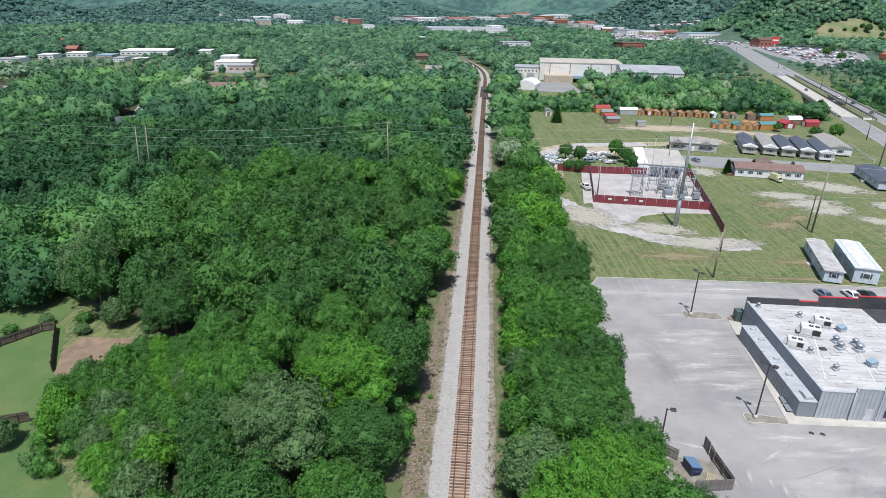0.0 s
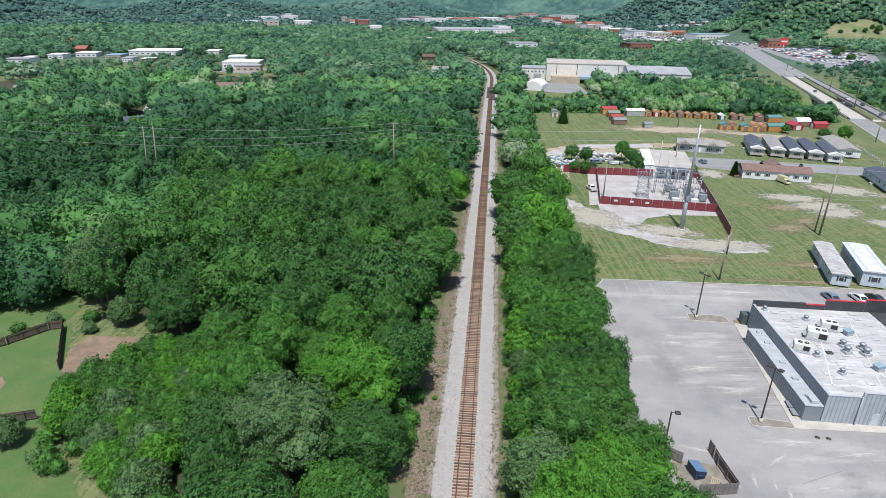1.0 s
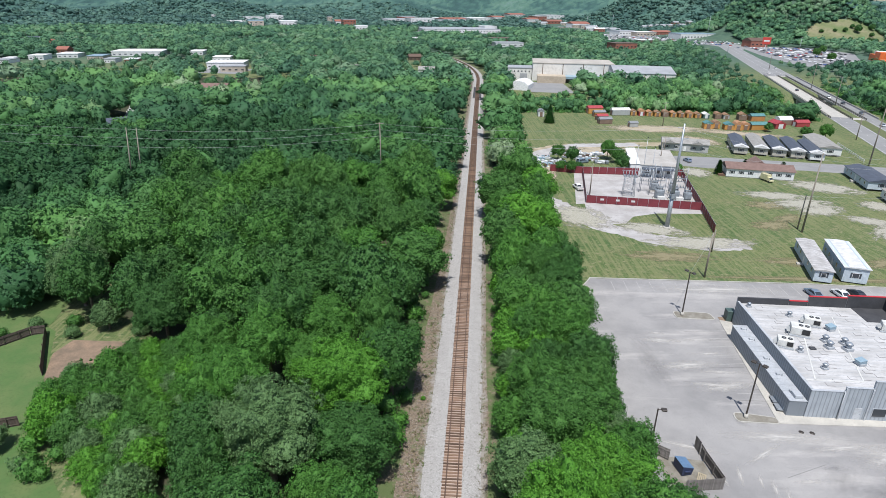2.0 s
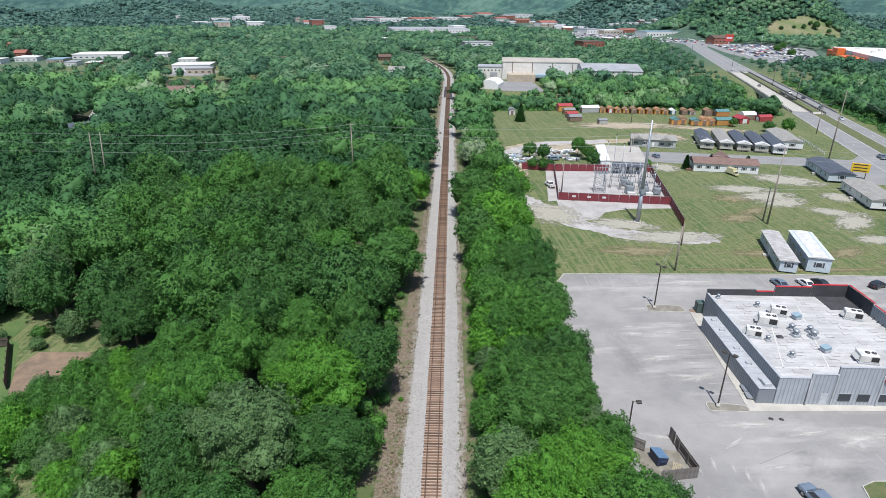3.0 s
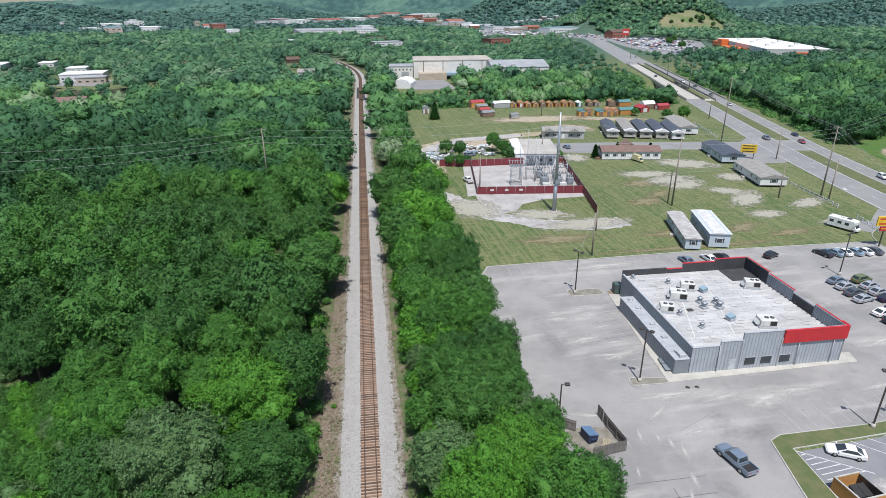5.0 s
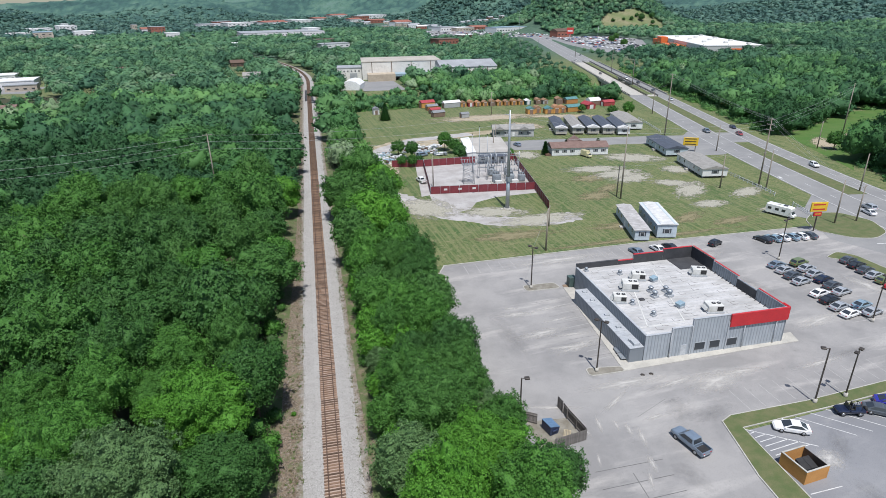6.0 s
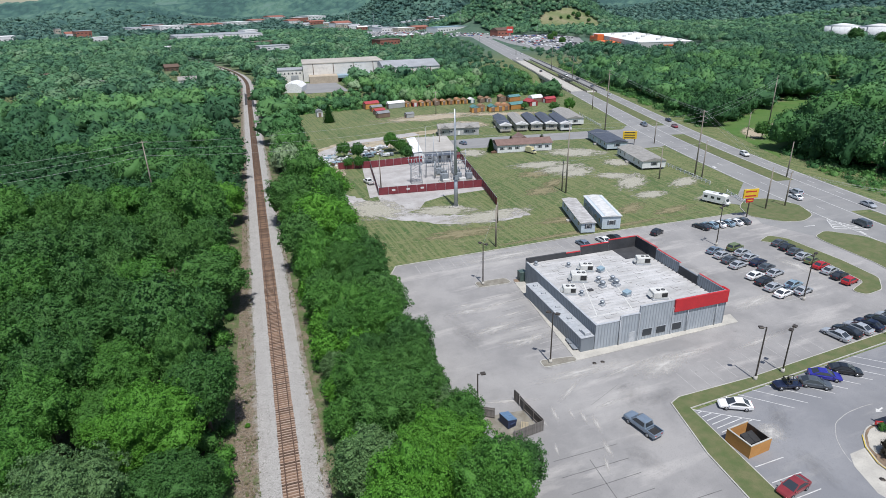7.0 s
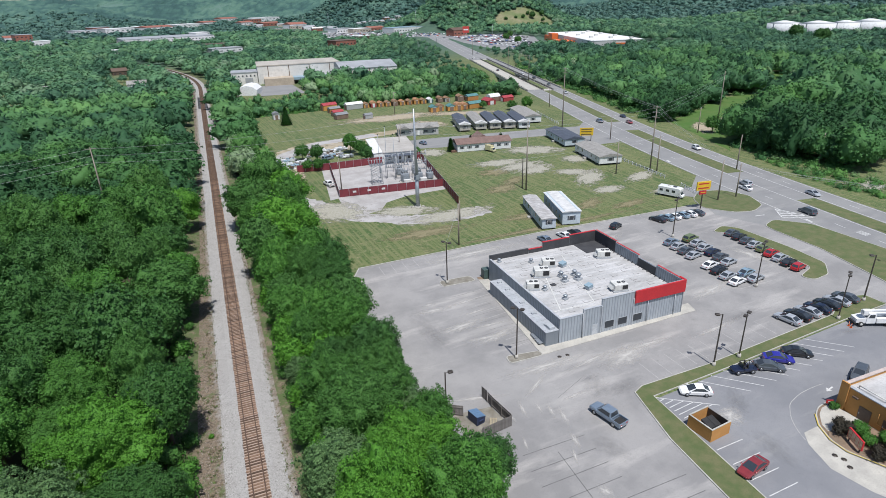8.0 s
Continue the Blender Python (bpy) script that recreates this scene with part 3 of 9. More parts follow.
def soft_patch(name, cx, cy, rx, ry, z, kind, label, turn=0.0):
    disc = Mesh().add([(math.cos(2 * math.pi * i / 20) * 1.15, math.sin(2 * math.pi * i / 20) * 1.15, 0) for i in range(20)], [tuple(range(20))])
    ob = part(name, disc, PATCH[kind], at=Matrix.Translation((cx, cy, z)) @ pose(0, 0, 0, 0, 0, turn) @ Matrix.Diagonal((rx, ry, 1, 1)))
    return tagged(ob, label, "bare ground", kind="structure")


def blotch(name, cx, cy, rx, ry, z, material, label, seed, turn=0.0, k=26):
    pts = []
    for i in range(k):
        a = 2 * math.pi * i / k
        f = 1 + 0.30 * noise.noise(Vector((math.cos(a) * 1.4, math.sin(a) * 1.4, seed * 3.7)))
        u, w = rx * f * math.cos(a), ry * f * math.sin(a)
        t = radians(turn)
        pts.append((cx + u * math.cos(t) - w * math.sin(t), cy + u * math.sin(t) + w * math.cos(t)))
    return sheet(name, pts, z, material, label, 0.2, "bare ground")


def wavy(line, amp, step, seed):
    out, total = [], sum(math.dist(p, q) for p, q in zip(line, line[1:]))
    for i in range(int(total / step) + 1):
        (x, y), a = along(line, i * step)
        d = amp * noise.noise(Vector((i * 0.35, seed, 0)))
        out.append((x - d * math.sin(a), y + d * math.cos(a)))
    return out


lane = wavy([(81, 139.5), (70, 138), (56, 143.5), (46, 152), (40, 163), (34, 180), (31.5, 200), (35, 222), (45, 240), (60, 252), (90, 256)], 0.0, 0.8, 3)
tagged(part("gravel_lane", ribbon(lane, lambda i: -3.4 + 1.5 * noise.noise(Vector((i * 0.09, 1, 1))) + 0.8 * noise.noise(Vector((i * 0.5, 4, 1))), lambda i: 3.4 + 1.8 * noise.noise(Vector((i * 0.09, 9, 1))) + 1.0 * noise.noise(Vector((i * 0.5, 7, 1))), -0.15, 0.03), GRAVEL), "pale gravel lane curving round the substation", "lane", kind="structure")
sheet("gravel_apron", [(47.5, 153), (45, 162), (46.5, 173), (81, 166.8), (80, 163), (66, 163), (58, 160), (54, 154)], 0.036, GRAVEL, "pale gravel apron before the substation gate")
sheet("gravel_pad", [(43.5, 171), (47.5, 172), (54.0, 206.5), (50.5, 207)], 0.034, GRAVEL, "pale gravel path beside the substation fence")
SUB = [(46.9, 172.5), (80.5, 166.5), (89.1, 203.7), (53.4, 206.3)]
sheet("substation_yard", SUB, 0.05, GRAVEL, "level pale gravel yard of the substation")
dirt_lane = wavy([(30, 160), (27.5, 190), (30, 215), (38, 236), (52, 250), (80, 254), (105, 258)], 0.0, 1.0, 8)
tagged(part("dirt_lane", ribbon(dirt_lane, lambda i: -4.0 + 1.6 * noise.noise(Vector((i * 0.1, 2, 5))) + 0.9 * noise.noise(Vector((i * 0.5, 3, 5))), lambda i: 3.8 + 1.6 * noise.noise(Vector((i * 0.1, 8, 5))) + 0.9 * noise.noise(Vector((i * 0.5, 6, 5))), -0.15, 0.024), DIRT), "sandy dirt lane along the trees", "lane", kind="structure")
for i, (cx, cy, rx, ry, mt, tn) in enumerate([
        (112, 292, 48, 14, "DIRT", -4), (150, 282, 34, 9, "DIRT", -20), (120, 266, 18, 12, "DIRT", -50), (72, 243, 34, 15, "DIRT", -8), (118, 168, 14, 8, "GRAVEL", 15), (112, 182, 18, 7, "GRAVEL", -10), (128, 150, 17, 7, "GRAVEL", 40),
        (124, 136, 10, 5, "GRAVEL", 0), (104, 172, 15, 8, "VERGE", 0), (134, 192, 20, 11, "GRAVEL", -30), (96, 154, 15, 7, "VERGE", 10), (58, 131, 24, 6, "VERGE", -5), (110, 128, 14, 5, "VERGE", 20), (143, 142, 13, 5, "GRAVEL", 20), (116, 174, 17, 7, "GRAVEL", 8), (127, 158, 11, 6, "GRAVEL", -30), (139, 172, 9, 8, "GRAVEL", 20), (124, 214, 18, 5, "GRAVEL", -14), (104, 160, 12, 5, "VERGE", 25), (90, 128, 22, 5, "VERGE", -6), (120, 122, 16, 4, "VERGE", 4)]):
    soft_patch("bare_patch", cx, cy, rx, ry, 0.014 + 0.0013 * i, mt, "pale bare patch worn into the grass", tn)
for i, (cx, cy, rx, ry, mt, tn) in enumerate([
        (138, 126, 9, 4, "GRAVEL", 5), (97, 210, 9, 10, "GRAVEL", 0), (38, 205, 9, 30, "DIRT", -10), (42, 160, 13, 16, "GRAVEL", 30), (70, 140, 22, 7, "GRAVEL", 0), (260, 196, 36, 9, "DIRT", 14), (222, 186, 20, 7, "DIRT", 50), (60, 150, 16, 7, "GRAVEL", -20), (90, 118.5, 60, 2.2, "VERGE", -2.5), (196, 98, 14, 5, "GRAVEL", 30)]):
    soft_patch("bare_patch", cx, cy, rx, ry, 0.034 + 0.0013 * i, mt, "pale bare patch worn into the grass", tn)
for i, (cx, cy, rx, ry, mt, tn) in enumerate([
        (64, 62, 9, 3.5, "PALE", 10), (44, 84, 9, 2.2, "PALE", 4), (48, 78, 8, 2.0, "PALE", 10), (42, 92, 6, 1.6, "PALE", -6), (50, 66, 12, 2.0, "PALE", -3), (62, 113, 22, 3.0, "PALE", -2), (46, 78.4, 7, 0.9, "PALE", -8), (49, 92.2, 6, 0.7, "PALE", 2), (42, 94.6, 2.4, 0.8, "PALE", -10), (49, 87.6, 6, 0.7, "PALE", 3), (49, 82, 7, 0.8, "PALE", -4), (36, 64, 8, 0.8, "PALE", -18), (96, 104, 9, 2.5, "PALE", 6), (96, 72, 10, 2.0, "PALE", 10), (118, 80, 3, 9, "PALE", 10)]):
    soft_patch("lot_stain", cx, cy, rx, ry, 0.0365 + 0.0006 * i + (0.004 if cy < 51.5 and cx > 58 else 0), mt, "washed pale or oily mark on the paving", tn)
for i, (cx, cy, rx, ry, tn) in enumerate([
        (38.3, 58.0, 2.6, 0.5, -87), (40.8, 58.5, 3.2, 0.6, -105), (43.1, 57.6, 2.2, 0.5, -104), (44.3, 56.2, 2.8, 0.6, -105), (45.2, 54.3, 3.4, 0.7, -107), (37.1, 52.2, 2.2, 0.4, -111), (43.5, 49.5, 2.8, 0.7, -104),
        (49.4, 57.5, 3.4, 0.6, -176), (41.6, 47.1, 2.8, 0.5, -115), (41.2, 40.5, 2.0, 1.2, -80), (58.0, 63.8, 9.0, 1.0, 6), (70.0, 63.0, 8.0, 1.1, -4), (46.0, 62.5, 6.0, 0.8, 30), (84.0, 61.0, 9.0, 0.9, 3)]):
    soft_patch("lot_stain", cx, cy, rx, ry, 0.0540 + 0.0006 * i, "PALE", "washed pale streak on the paving", tn)
for i, (cx, cy, rx, ry, mt, tn) in enumerate([
        (54, 57.5, 6, 3.5, "STAIN", 40), (46, 69, 2.2, 1.0, "STAIN", -40), (54, 60, 3.0, 0.7, "STAIN", 10), (104, 49, 4, 1.6, "STAIN", -20), (58, 55.5, 7, 2.2, "STAIN", 12), (47, 46, 3, 5, "STAIN", 20), (38, 86, 4, 12, "STAIN", 6), (92, 62, 12, 1.6, "STAIN", 2), (96, 88, 3, 9, "STAIN", 12), (70, 45, 6, 2.4, "STAIN", 50), (66, 36, 3, 6, "STAIN", -10)]):
    soft_patch("lot_stain", cx, cy, rx, ry, 0.0505 + 0.0006 * i + (0.004 if cy < 51.5 and cx > 58 else 0), mt, "washed pale or oily mark on the paving", tn)
sheet("yard_road", [(88, 222), (104, 216), (140, 214), (166, 207), (182, 205), (187, 216), (168, 222), (140, 228), (110, 234), (92, 236)], 0.040, ROAD, "grey paved road among the mobile homes")
sheet("driveway", [(158.0, 186), (170.0, 184), (184.0, 190), (194.0, 222), (186.0, 226), (172.0, 214), (160.0, 205)], 0.044, ROAD, "grey paved driveway off the highway")
sheet("entrance", [(133.0, 103.0), (137.2, 91.2), (148.3, 85.4), (154.0, 92), (160.0, 112), (164.0, 131), (158.5, 132.5), (147.0, 124.0), (139.5, 127.5), (136.5, 122.0), (140.0, 117), (137.0, 110.5)], 0.037, ROAD, "grey asphalt entrance from the highway")

# ------------------------------------------------------------------ highway
HA, HD = Vector((167.4, 159.9)), Vector((0.3273, 0.9449))
HN = Vector((HD.y, -HD.x))


def hw(s, off):
    c = 2.5 * (max(0.0, 60 - s) / 60) ** 1.75
    p = HA + HD * s + HN * (off + c)
    return (p.x, p.y)


def hw_strip(name, s0, s1, o0, o1, z0, z1, material, label, step=10, category=""):
    mid = [hw(s, 0.5 * (o0 + o1)) for s in np.arange(s0, s1 + 0.1, step)]
    h = 0.5 * (o1 - o0)
    return tagged(part(name, ribbon(mid, -h, h, z0, z1), material), label, category or name.replace("_", " "), kind="structure")


hw_strip("road", -160, 1200, -4.2, 7.0, -0.3, 0.055, ROAD, "grey asphalt carriageway of the highway")
hw_strip("road", -160, 1200, 13.2, 21.0, -0.3, 0.055, ROAD, "grey asphalt carriageway of the highway")
hw_strip("median", -28, 45, 7.0, 13.2, -0.2, 0.09, LAWN, "grass median of the highway")
hw_strip("median", 66, 176, 7.0, 13.2, -0.2, 0.09, LAWN, "grass median of the highway")
hw_strip("median", -160, -58, 7.0, 13.2, -0.2, 0.09, LAWN, "grass median of the highway")
for s0, s1 in ((176, 184), (403, 410)):
    hw_strip("median", s0, s1, 7.0, 13.2, -1.2, 0.03, CONCRETE, "concrete strip at the end of the bridges", 2)
hw_strip("crossover", -58, -28, 6.9, 13.3, -0.2, 0.048, ROAD, "paved gap in the median", 5)
hw_strip("crossover", 45, 66, 6.9, 13.3, -0.2, 0.048, ROAD, "paved gap in the median", 5)
hw_strip("median", 410, 1200, 7.0, 13.2, -0.2, 0.05, ROAD, "paved middle lane of the highway")
hw_strip("bridge_deck", 182, 405, 13.0, 21.1, -1.3, 0.045, CONCRETE, "concrete deck of the highway bridge")
hw_strip("bridge_deck", 182, 405, -4.2, 6.9, -1.3, 0.075, CONCRETE, "pale concrete deck of the highway bridge")
for o in (-4.5, 21.0):
    hw_strip("bridge_parapet", 182, 405, o, o + 0.3, -1.4, 0.95, CONCRETE, "concrete parapet of the highway bridge")
for o in (-3.6, 6.4, 13.8, 20.4):
    for s0, s1 in ((-150, 176), (410, 900)):
        hw_strip("edge_line", s0, s1, o - 0.09, o + 0.09, 0.0, 0.064, WHITE_LINE, "white painted edge line", category="road marking")
dash = Mesh().box(-0.08, -1.6, 0.0, 0.08, 1.6, 0.066).data("lane_dash")
dash_root = thing("lane_line", Matrix(), "broken white painted lane line", "road marking")
for o in (1.3, 17.1):
    for k in range(52):
        s = -140 + k * 12.2
        if 182 < s < 405:
            continue
        x, y = hw(s, o)
        x2, y2 = hw(s + 1, o)
        part("dash", dash, WHITE_LINE, dash_root, at=flat(x, y, math.degrees(math.atan2(y2 - y, x2 - x)) - 90))
# dark steel railing between the bridge carriageways
for o in (-4.05, 6.75, 13.4):
    rail = thing("bridge_railing", Matrix(), "rusty dark steel railing along the highway bridge", "railing", "bridge railings")
    mid = [hw(s, o) for s in range(176, 410, 6)]
    for z in (0.45, 0.8, 1.15):
        part("rail", ribbon(mid, -0.06, 0.06, z - 0.13, z + 0.08), DARKMETAL, rail)
    post = Mesh().box(-0.12, -0.12, -0.1, 0.12, 0.12, 1.25).data("post")
    for s in range(176, 410, 4):
        x, y = hw(s, o)
        part("post", post, DARKMETAL, rail, at=flat(x, y, -19))
for s in (205, 260, 315, 370):
    x, y = hw(s, 8.4)
    ob = part("bridge_pier", Mesh().box(-13, -0.8, -6.0, 13, 0.8, -1.1, chamfer=0.1), CONCRETE, at=flat(x, y, -19))
    tagged(ob, "concrete pier under the highway bridge", "bridge pier", kind="structure")

# painted marks by the entrance
marks = thing("turn_lane_marking", Matrix(), "white painted chevrons and arrow at the entrance", "road marking")


def stroke(p, q, w=0.2, z=0.068, root=None, material=WHITE_LINE, name="stripe"):
    (x0, y0), (x1, y1) = p, q
    L = math.dist(p, q)
    return part(name, Mesh().box(0, -w / 2, z - 0.03, L, w / 2, z), material, root, at=flat(x0, y0, math.degrees(math.atan2(y1 - y0, x1 - x0))))


tri = [(150.8, 98.0), (146.2, 92.6), (153.4, 88.4)]
for a, b in zip(tri, tri[1:] + tri[:1]):
    stroke(a, b, 0.35, root=marks)
for k in range(1, 5):
    u = k / 5
    a = (tri[1][0] + (tri[0][0] - tri[1][0]) * u, tri[1][1] + (tri[0][1] - tri[1][1]) * u)
    b = (tri[2][0] + (tri[0][0] - tri[2][0]) * u, tri[2][1] + (tri[0][1] - tri[2][1]) * u)
    stroke(a, b, 0.45, root=marks)
stroke((141.0, 96.8), (144.0, 96.2), 0.3, root=marks, name="arrow_shaft")
stroke((150.2, 88.6), (149.6, 86.4), 0.6, root=marks, name="stop_bar")
stroke((164.6, 150.0), (165.4, 152.2), 0.9, root=marks, name="arrow")
for d in (-0.9, -0.3, 0.3, 0.9):      # worn lettering on the lane
    stroke((152.6 + d, 74.0), (152.9 + d, 76.6), 0.28, root=marks, name="lane_lettering")

# stall lines
lines = thing("stall_line", Matrix(), "faded white stall lines on the lot", "road marking")
for k in range(9):
    y = 73.6 + k * 2.75
    stroke((53.4 + (y - 70) * 0.09, y), (48.2 + (y - 70) * 0.09, y - 0.3), 0.12, 0.036, lines, FAINT_LINE)
for k in range(15):
    x = 39.5 + k * 2.85
    stroke((x, 117.0 - (x - 35) * 0.045), (x - 0.3, 112.3 - (x - 35) * 0.045), 0.12, 0.036, lines, FAINT_LINE)
for k in range(11):
    x = 64.0 + k * 2.8
    stroke((x, 54.6), (x + 0.3, 59.4), 0.10, 0.036, lines, FAINT_LINE)
for k in range(12):
    x = 95.6 + k * 2.7
    stroke((x, 113.4 - (x - 95) * 0.06), (x - 0.2, 109.0 - (x - 95) * 0.06), 0.1, 0.036, lines, FAINT_LINE)
for k in range(12):
    y = 69.5 + k * 2.7
    stroke((101.2 + (y - 70) * 0.19, y), (111.4 + (y - 70) * 0.19, y - 0.6), 0.10, 0.036, lines, FAINT_LINE)
for jy in (74.4, 77.4, 80.4, 83.4, 86.2, 89.1, 92.2, 95.2):
    stroke((47.6, jy), (53.4, jy - 0.1 + 0.02 * (jy - 80)), 0.05, 0.040, lines, JOINT, "joint")
for p, q in (((35.5, 50.4), (45.3, 49.8)), ((34.9, 47.5), (45.0, 47.0)), ((34.6, 44.7), (44.8, 44.3)), ((36.6, 41.8), (44.6, 41.5)), ((40.1, 48.8), (39.1, 40.5)), ((37.0, 38.8), (52.0, 38.0)), ((36.0, 35.8), (52.0, 35.0)), ((39.1, 40.5), (37.6, 30.0))):
    stroke(p, q, 0.09, 0.041, lines, JOINT, "joint")
stroke((47.0, 58.2), (53.5, 60.6), 0.05, 0.036, lines, JOINT, "joint")
bays = thing("bay_line", Matrix(), "white painted bay lines of the restaurant lot", "road marking")
for y0 in (39.2, 36.4, 33.5, 30.8, 28.1, 25.4):
    stroke((58.0 + (y0 - 30) * 0.10, y0), (63.0 + (y0 - 30) * 0.08, y0 - 0.15), 0.12, 0.042, bays)
for k in range(10):
    x = 68.9 + k * 2.85
    stroke((x, 51.3), (x + 5.0, 45.6), 0.11, 0.042, bays)
stroke((60.0, 51.3), (67.0, 45.5), 0.13, 0.042, bays)
for k in range(6):
    u = 0.14 + 0.15 * k
    stroke((60.1, 51.2 - 6.0 * u), (60.0 + 7.0 * u, 51.3 - 5.8 * u), 0.13, 0.042, bays)
bend = [(85.6, 41.7), (82.6, 41.9), (79.7, 41.8), (76.2, 41.0), (73.5, 38.9), (72.0, 37.0), (70.7, 34.5)]
part("lane_edge", ribbon(round_corners(bend, 1.0)[3:-3], -0.05, 0.05, 0.0, 0.043), FAINT_LINE, bays)
arrow = Mesh().prism([(0, 0.12), (1.0, 0.12), (1.0, -0.12), (0, -0.12)], 0.0, 0.045).prism([(-0.9, 0), (0.0, 0.45), (0.0, -0.45)], 0.0, 0.045)
part("arrow", arrow, WHITE_LINE, bays, at=flat(84.6, 40.4, 8))

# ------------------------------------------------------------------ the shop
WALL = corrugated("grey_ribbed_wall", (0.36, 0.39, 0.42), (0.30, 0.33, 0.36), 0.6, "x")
# Side walls: the front's grey with shade put into the colour.
WALL_Y_SHADED = corrugated("grey_ribbed_side_wall_shaded", (0.27, 0.30, 0.33), (0.23, 0.26, 0.29), 0.6, "y")
ROOFING = mat("white_built_up_roofing", (0.50, 0.495, 0.49), (0.345, 0.34, 0.33), 0.34, 12, 0.85, bump=0.15, stretch=(0.5, 1.6, 1))
DARK_CLAD = mat("black_parapet_lining", (0.035, 0.036, 0.04), (0.055, 0.056, 0.06), 0.5, 10, 0.75)
RED = mat("red_fascia", (0.50, 0.025, 0.03), (0.42, 0.02, 0.028), 0.4, 10, 0.5)
ACWHITE = mat("air_unit_enamel", (0.60, 0.60, 0.57), (0.48, 0.48, 0.45), 0.8, 10, 0.5)
PALEBLUE = mat("pale_blue_metal", (0.26, 0.36, 0.42), (0.21, 0.30, 0.36), 0.8, 8, 0.5)
TRIM = mat("grey_metal_trim", (0.42, 0.44, 0.46), (0.34, 0.36, 0.38), 0.8, 8, 0.5)


TAR = mat("weathered_roof_tar", (0.16, 0.155, 0.15), (0.24, 0.235, 0.23), 2.0, 6, 0.9)


def shop():
    s = thing("shop", pose(56.2, 70.5, 0, 0, 0, -4.5), "grey ribbed metal shop with flat white roof and red fascia", "shop")
    W, D, T = 26.9, 28.0, 0.3
    for x0, x1, h in ((0.0, 4.9, 4.9), (4.9, 8.7, 5.65), (8.7, 15.6, 6.95)):
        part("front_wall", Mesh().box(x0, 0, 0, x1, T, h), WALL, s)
        part("coping", Mesh().box(x0, -0.05, h, x1, T + 0.05, h + 0.08), TRIM, s)
    part("front_wall", Mesh().box(15.6, 0.0, 0, W, T, 7.0), WALL, s)
    for x in (4.9, 8.7, 15.6):
        part("pilaster", Mesh().box(x - 0.12, -0.16, 0, x + 0.12, -0.003, 5.6), TRIM, s)
    part("side_wall", Mesh().box(0, T + 0.003, 0, T, D, 4.95), WALL_Y_SHADED, s)
    part("coping", Mesh().box(-0.06, T + 0.06, 4.95, T + 0.06, D, 5.05), TRIM, s)
    part("side_wall", Mesh().box(W, 0.0, 0, W + T, D, 6.4), WALL_Y_SHADED, s)
    for x0, x1, h in ((0, 9.5, 5.7), (9.5, 13.0, 5.5), (13.0, 20.0, 6.6), (20.0, W, 7.1)):
        part("back_wall", Mesh().box(x0, D + 0.003, 0, x1, D + T, h), WALL, s)
        part("lining", Mesh().box(x0 + 0.05, D - 0.1, 4.58, x1 - 0.05, D, h - 0.02), DARK_CLAD, s, "black roof-side lining")
        part("coping", Mesh().box(x0, D - 0.12, h, x1, D + T + 0.06, h + 0.05), RED if x0 >= 9.5 else DARK_CLAD, s, "red coping" if x0 >= 9.5 else "dark coping")
    part("roof", Mesh().box(T + 0.003, T + 0.003, 4.2, W - 0.003, D - 0.1, 4.58), ROOFING, s, "white ribbed roof covering")
    # raised screens along the side
    for y0, y1, h in ((0.3, 7.5, 6.9), (7.5, 13.0, 6.3), (13.0, 20.5, 6.9), (20.5, 28.0, 7.2)):
        part("screen", Mesh().box(W - 0.12, y0, 4.58, W - 0.003, y1 - 0.03, h), WALL_Y_SHADED if h == 6.9 else DARK_CLAD, s)
        part("coping", Mesh().box(W + 0.05, y0, h, W + T + 0.08, y1 - 0.03, h + 0.06), RED, s, "red coping")
    for k in range(22):
        y = 1.2 + k * 1.2
        part("bracket", Mesh().loft([[(W - 0.55, yy, 4.59), (W - 0.13, yy, 4.59), (W - 0.13, yy, 5.0)] for yy in (y + 0.06, y)]), DARK_CLAD, s)
    part("dark_roof", Mesh().box(21.0, 22.6, 4.585, W - 0.15, D - 0.12, 4.66), DARK_CLAD, s, "black corner of the roof")
    # the red fascia box over the entrance wall
    part("fascia", Mesh().box(15.7, -0.35, 4.65, W + 0.32, -0.01, 7.15, chamfer=0.04), RED, s, "plain red fascia panel")
    part("fascia", Mesh().box(W + 0.31, 0.02, 4.9, W + 0.6, 1.6, 7.05, chamfer=0.04), RED, s, "red fascia return")
    for x0 in (9.5, 12.4, 15.75):
        w = part("window", Mesh().box(x0, -0.05, 0.75, x0 + 2.1, 0.02, 2.3), TRIM, s)
        part("pane", Mesh().box(x0 + 0.09, -0.065, 0.84, x0 + 2.01, -0.052, 2.21), GLASS, w, "dark glass pane")
    d = part("door", Mesh().box(6.9, -0.05, 0.06, 8.0, 0.02, 2.2), mat("pale_grey_door", (0.48, 0.50, 0.52), None, 1, 8, 0.5), s, "pale grey steel door")
    part("handle", Mesh().box(7.82, -0.10, 1.05, 7.88, -0.052, 1.2), GALV, d)
    for x in (4.7, 18.8, 25.1):
        part("downspout", Mesh().tube((x, -0.22, 0.1), (x, -0.22, 4.9), 0.07).tube((x, -0.22, 4.8), (x, 0.0, 5.1), 0.07), TRIM, s)
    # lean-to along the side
    a = part("lean_to", Mesh().box(-2.65, 0.05, 0, -0.06, 22.2, 2.8), WALL_Y_SHADED, s, "low grey lean-to with flat roof")
    part("lean_to_roof", Mesh().box(-2.72, -0.02, 2.803, -0.06, 22.3, 2.9), TRIM, a)
    for k in range(14):
        part("roof_seam", Mesh().box(-2.7, 0.8 + k * 1.58, 2.903, -0.08, 0.86 + k * 1.58, 2.95), TRIM, a)
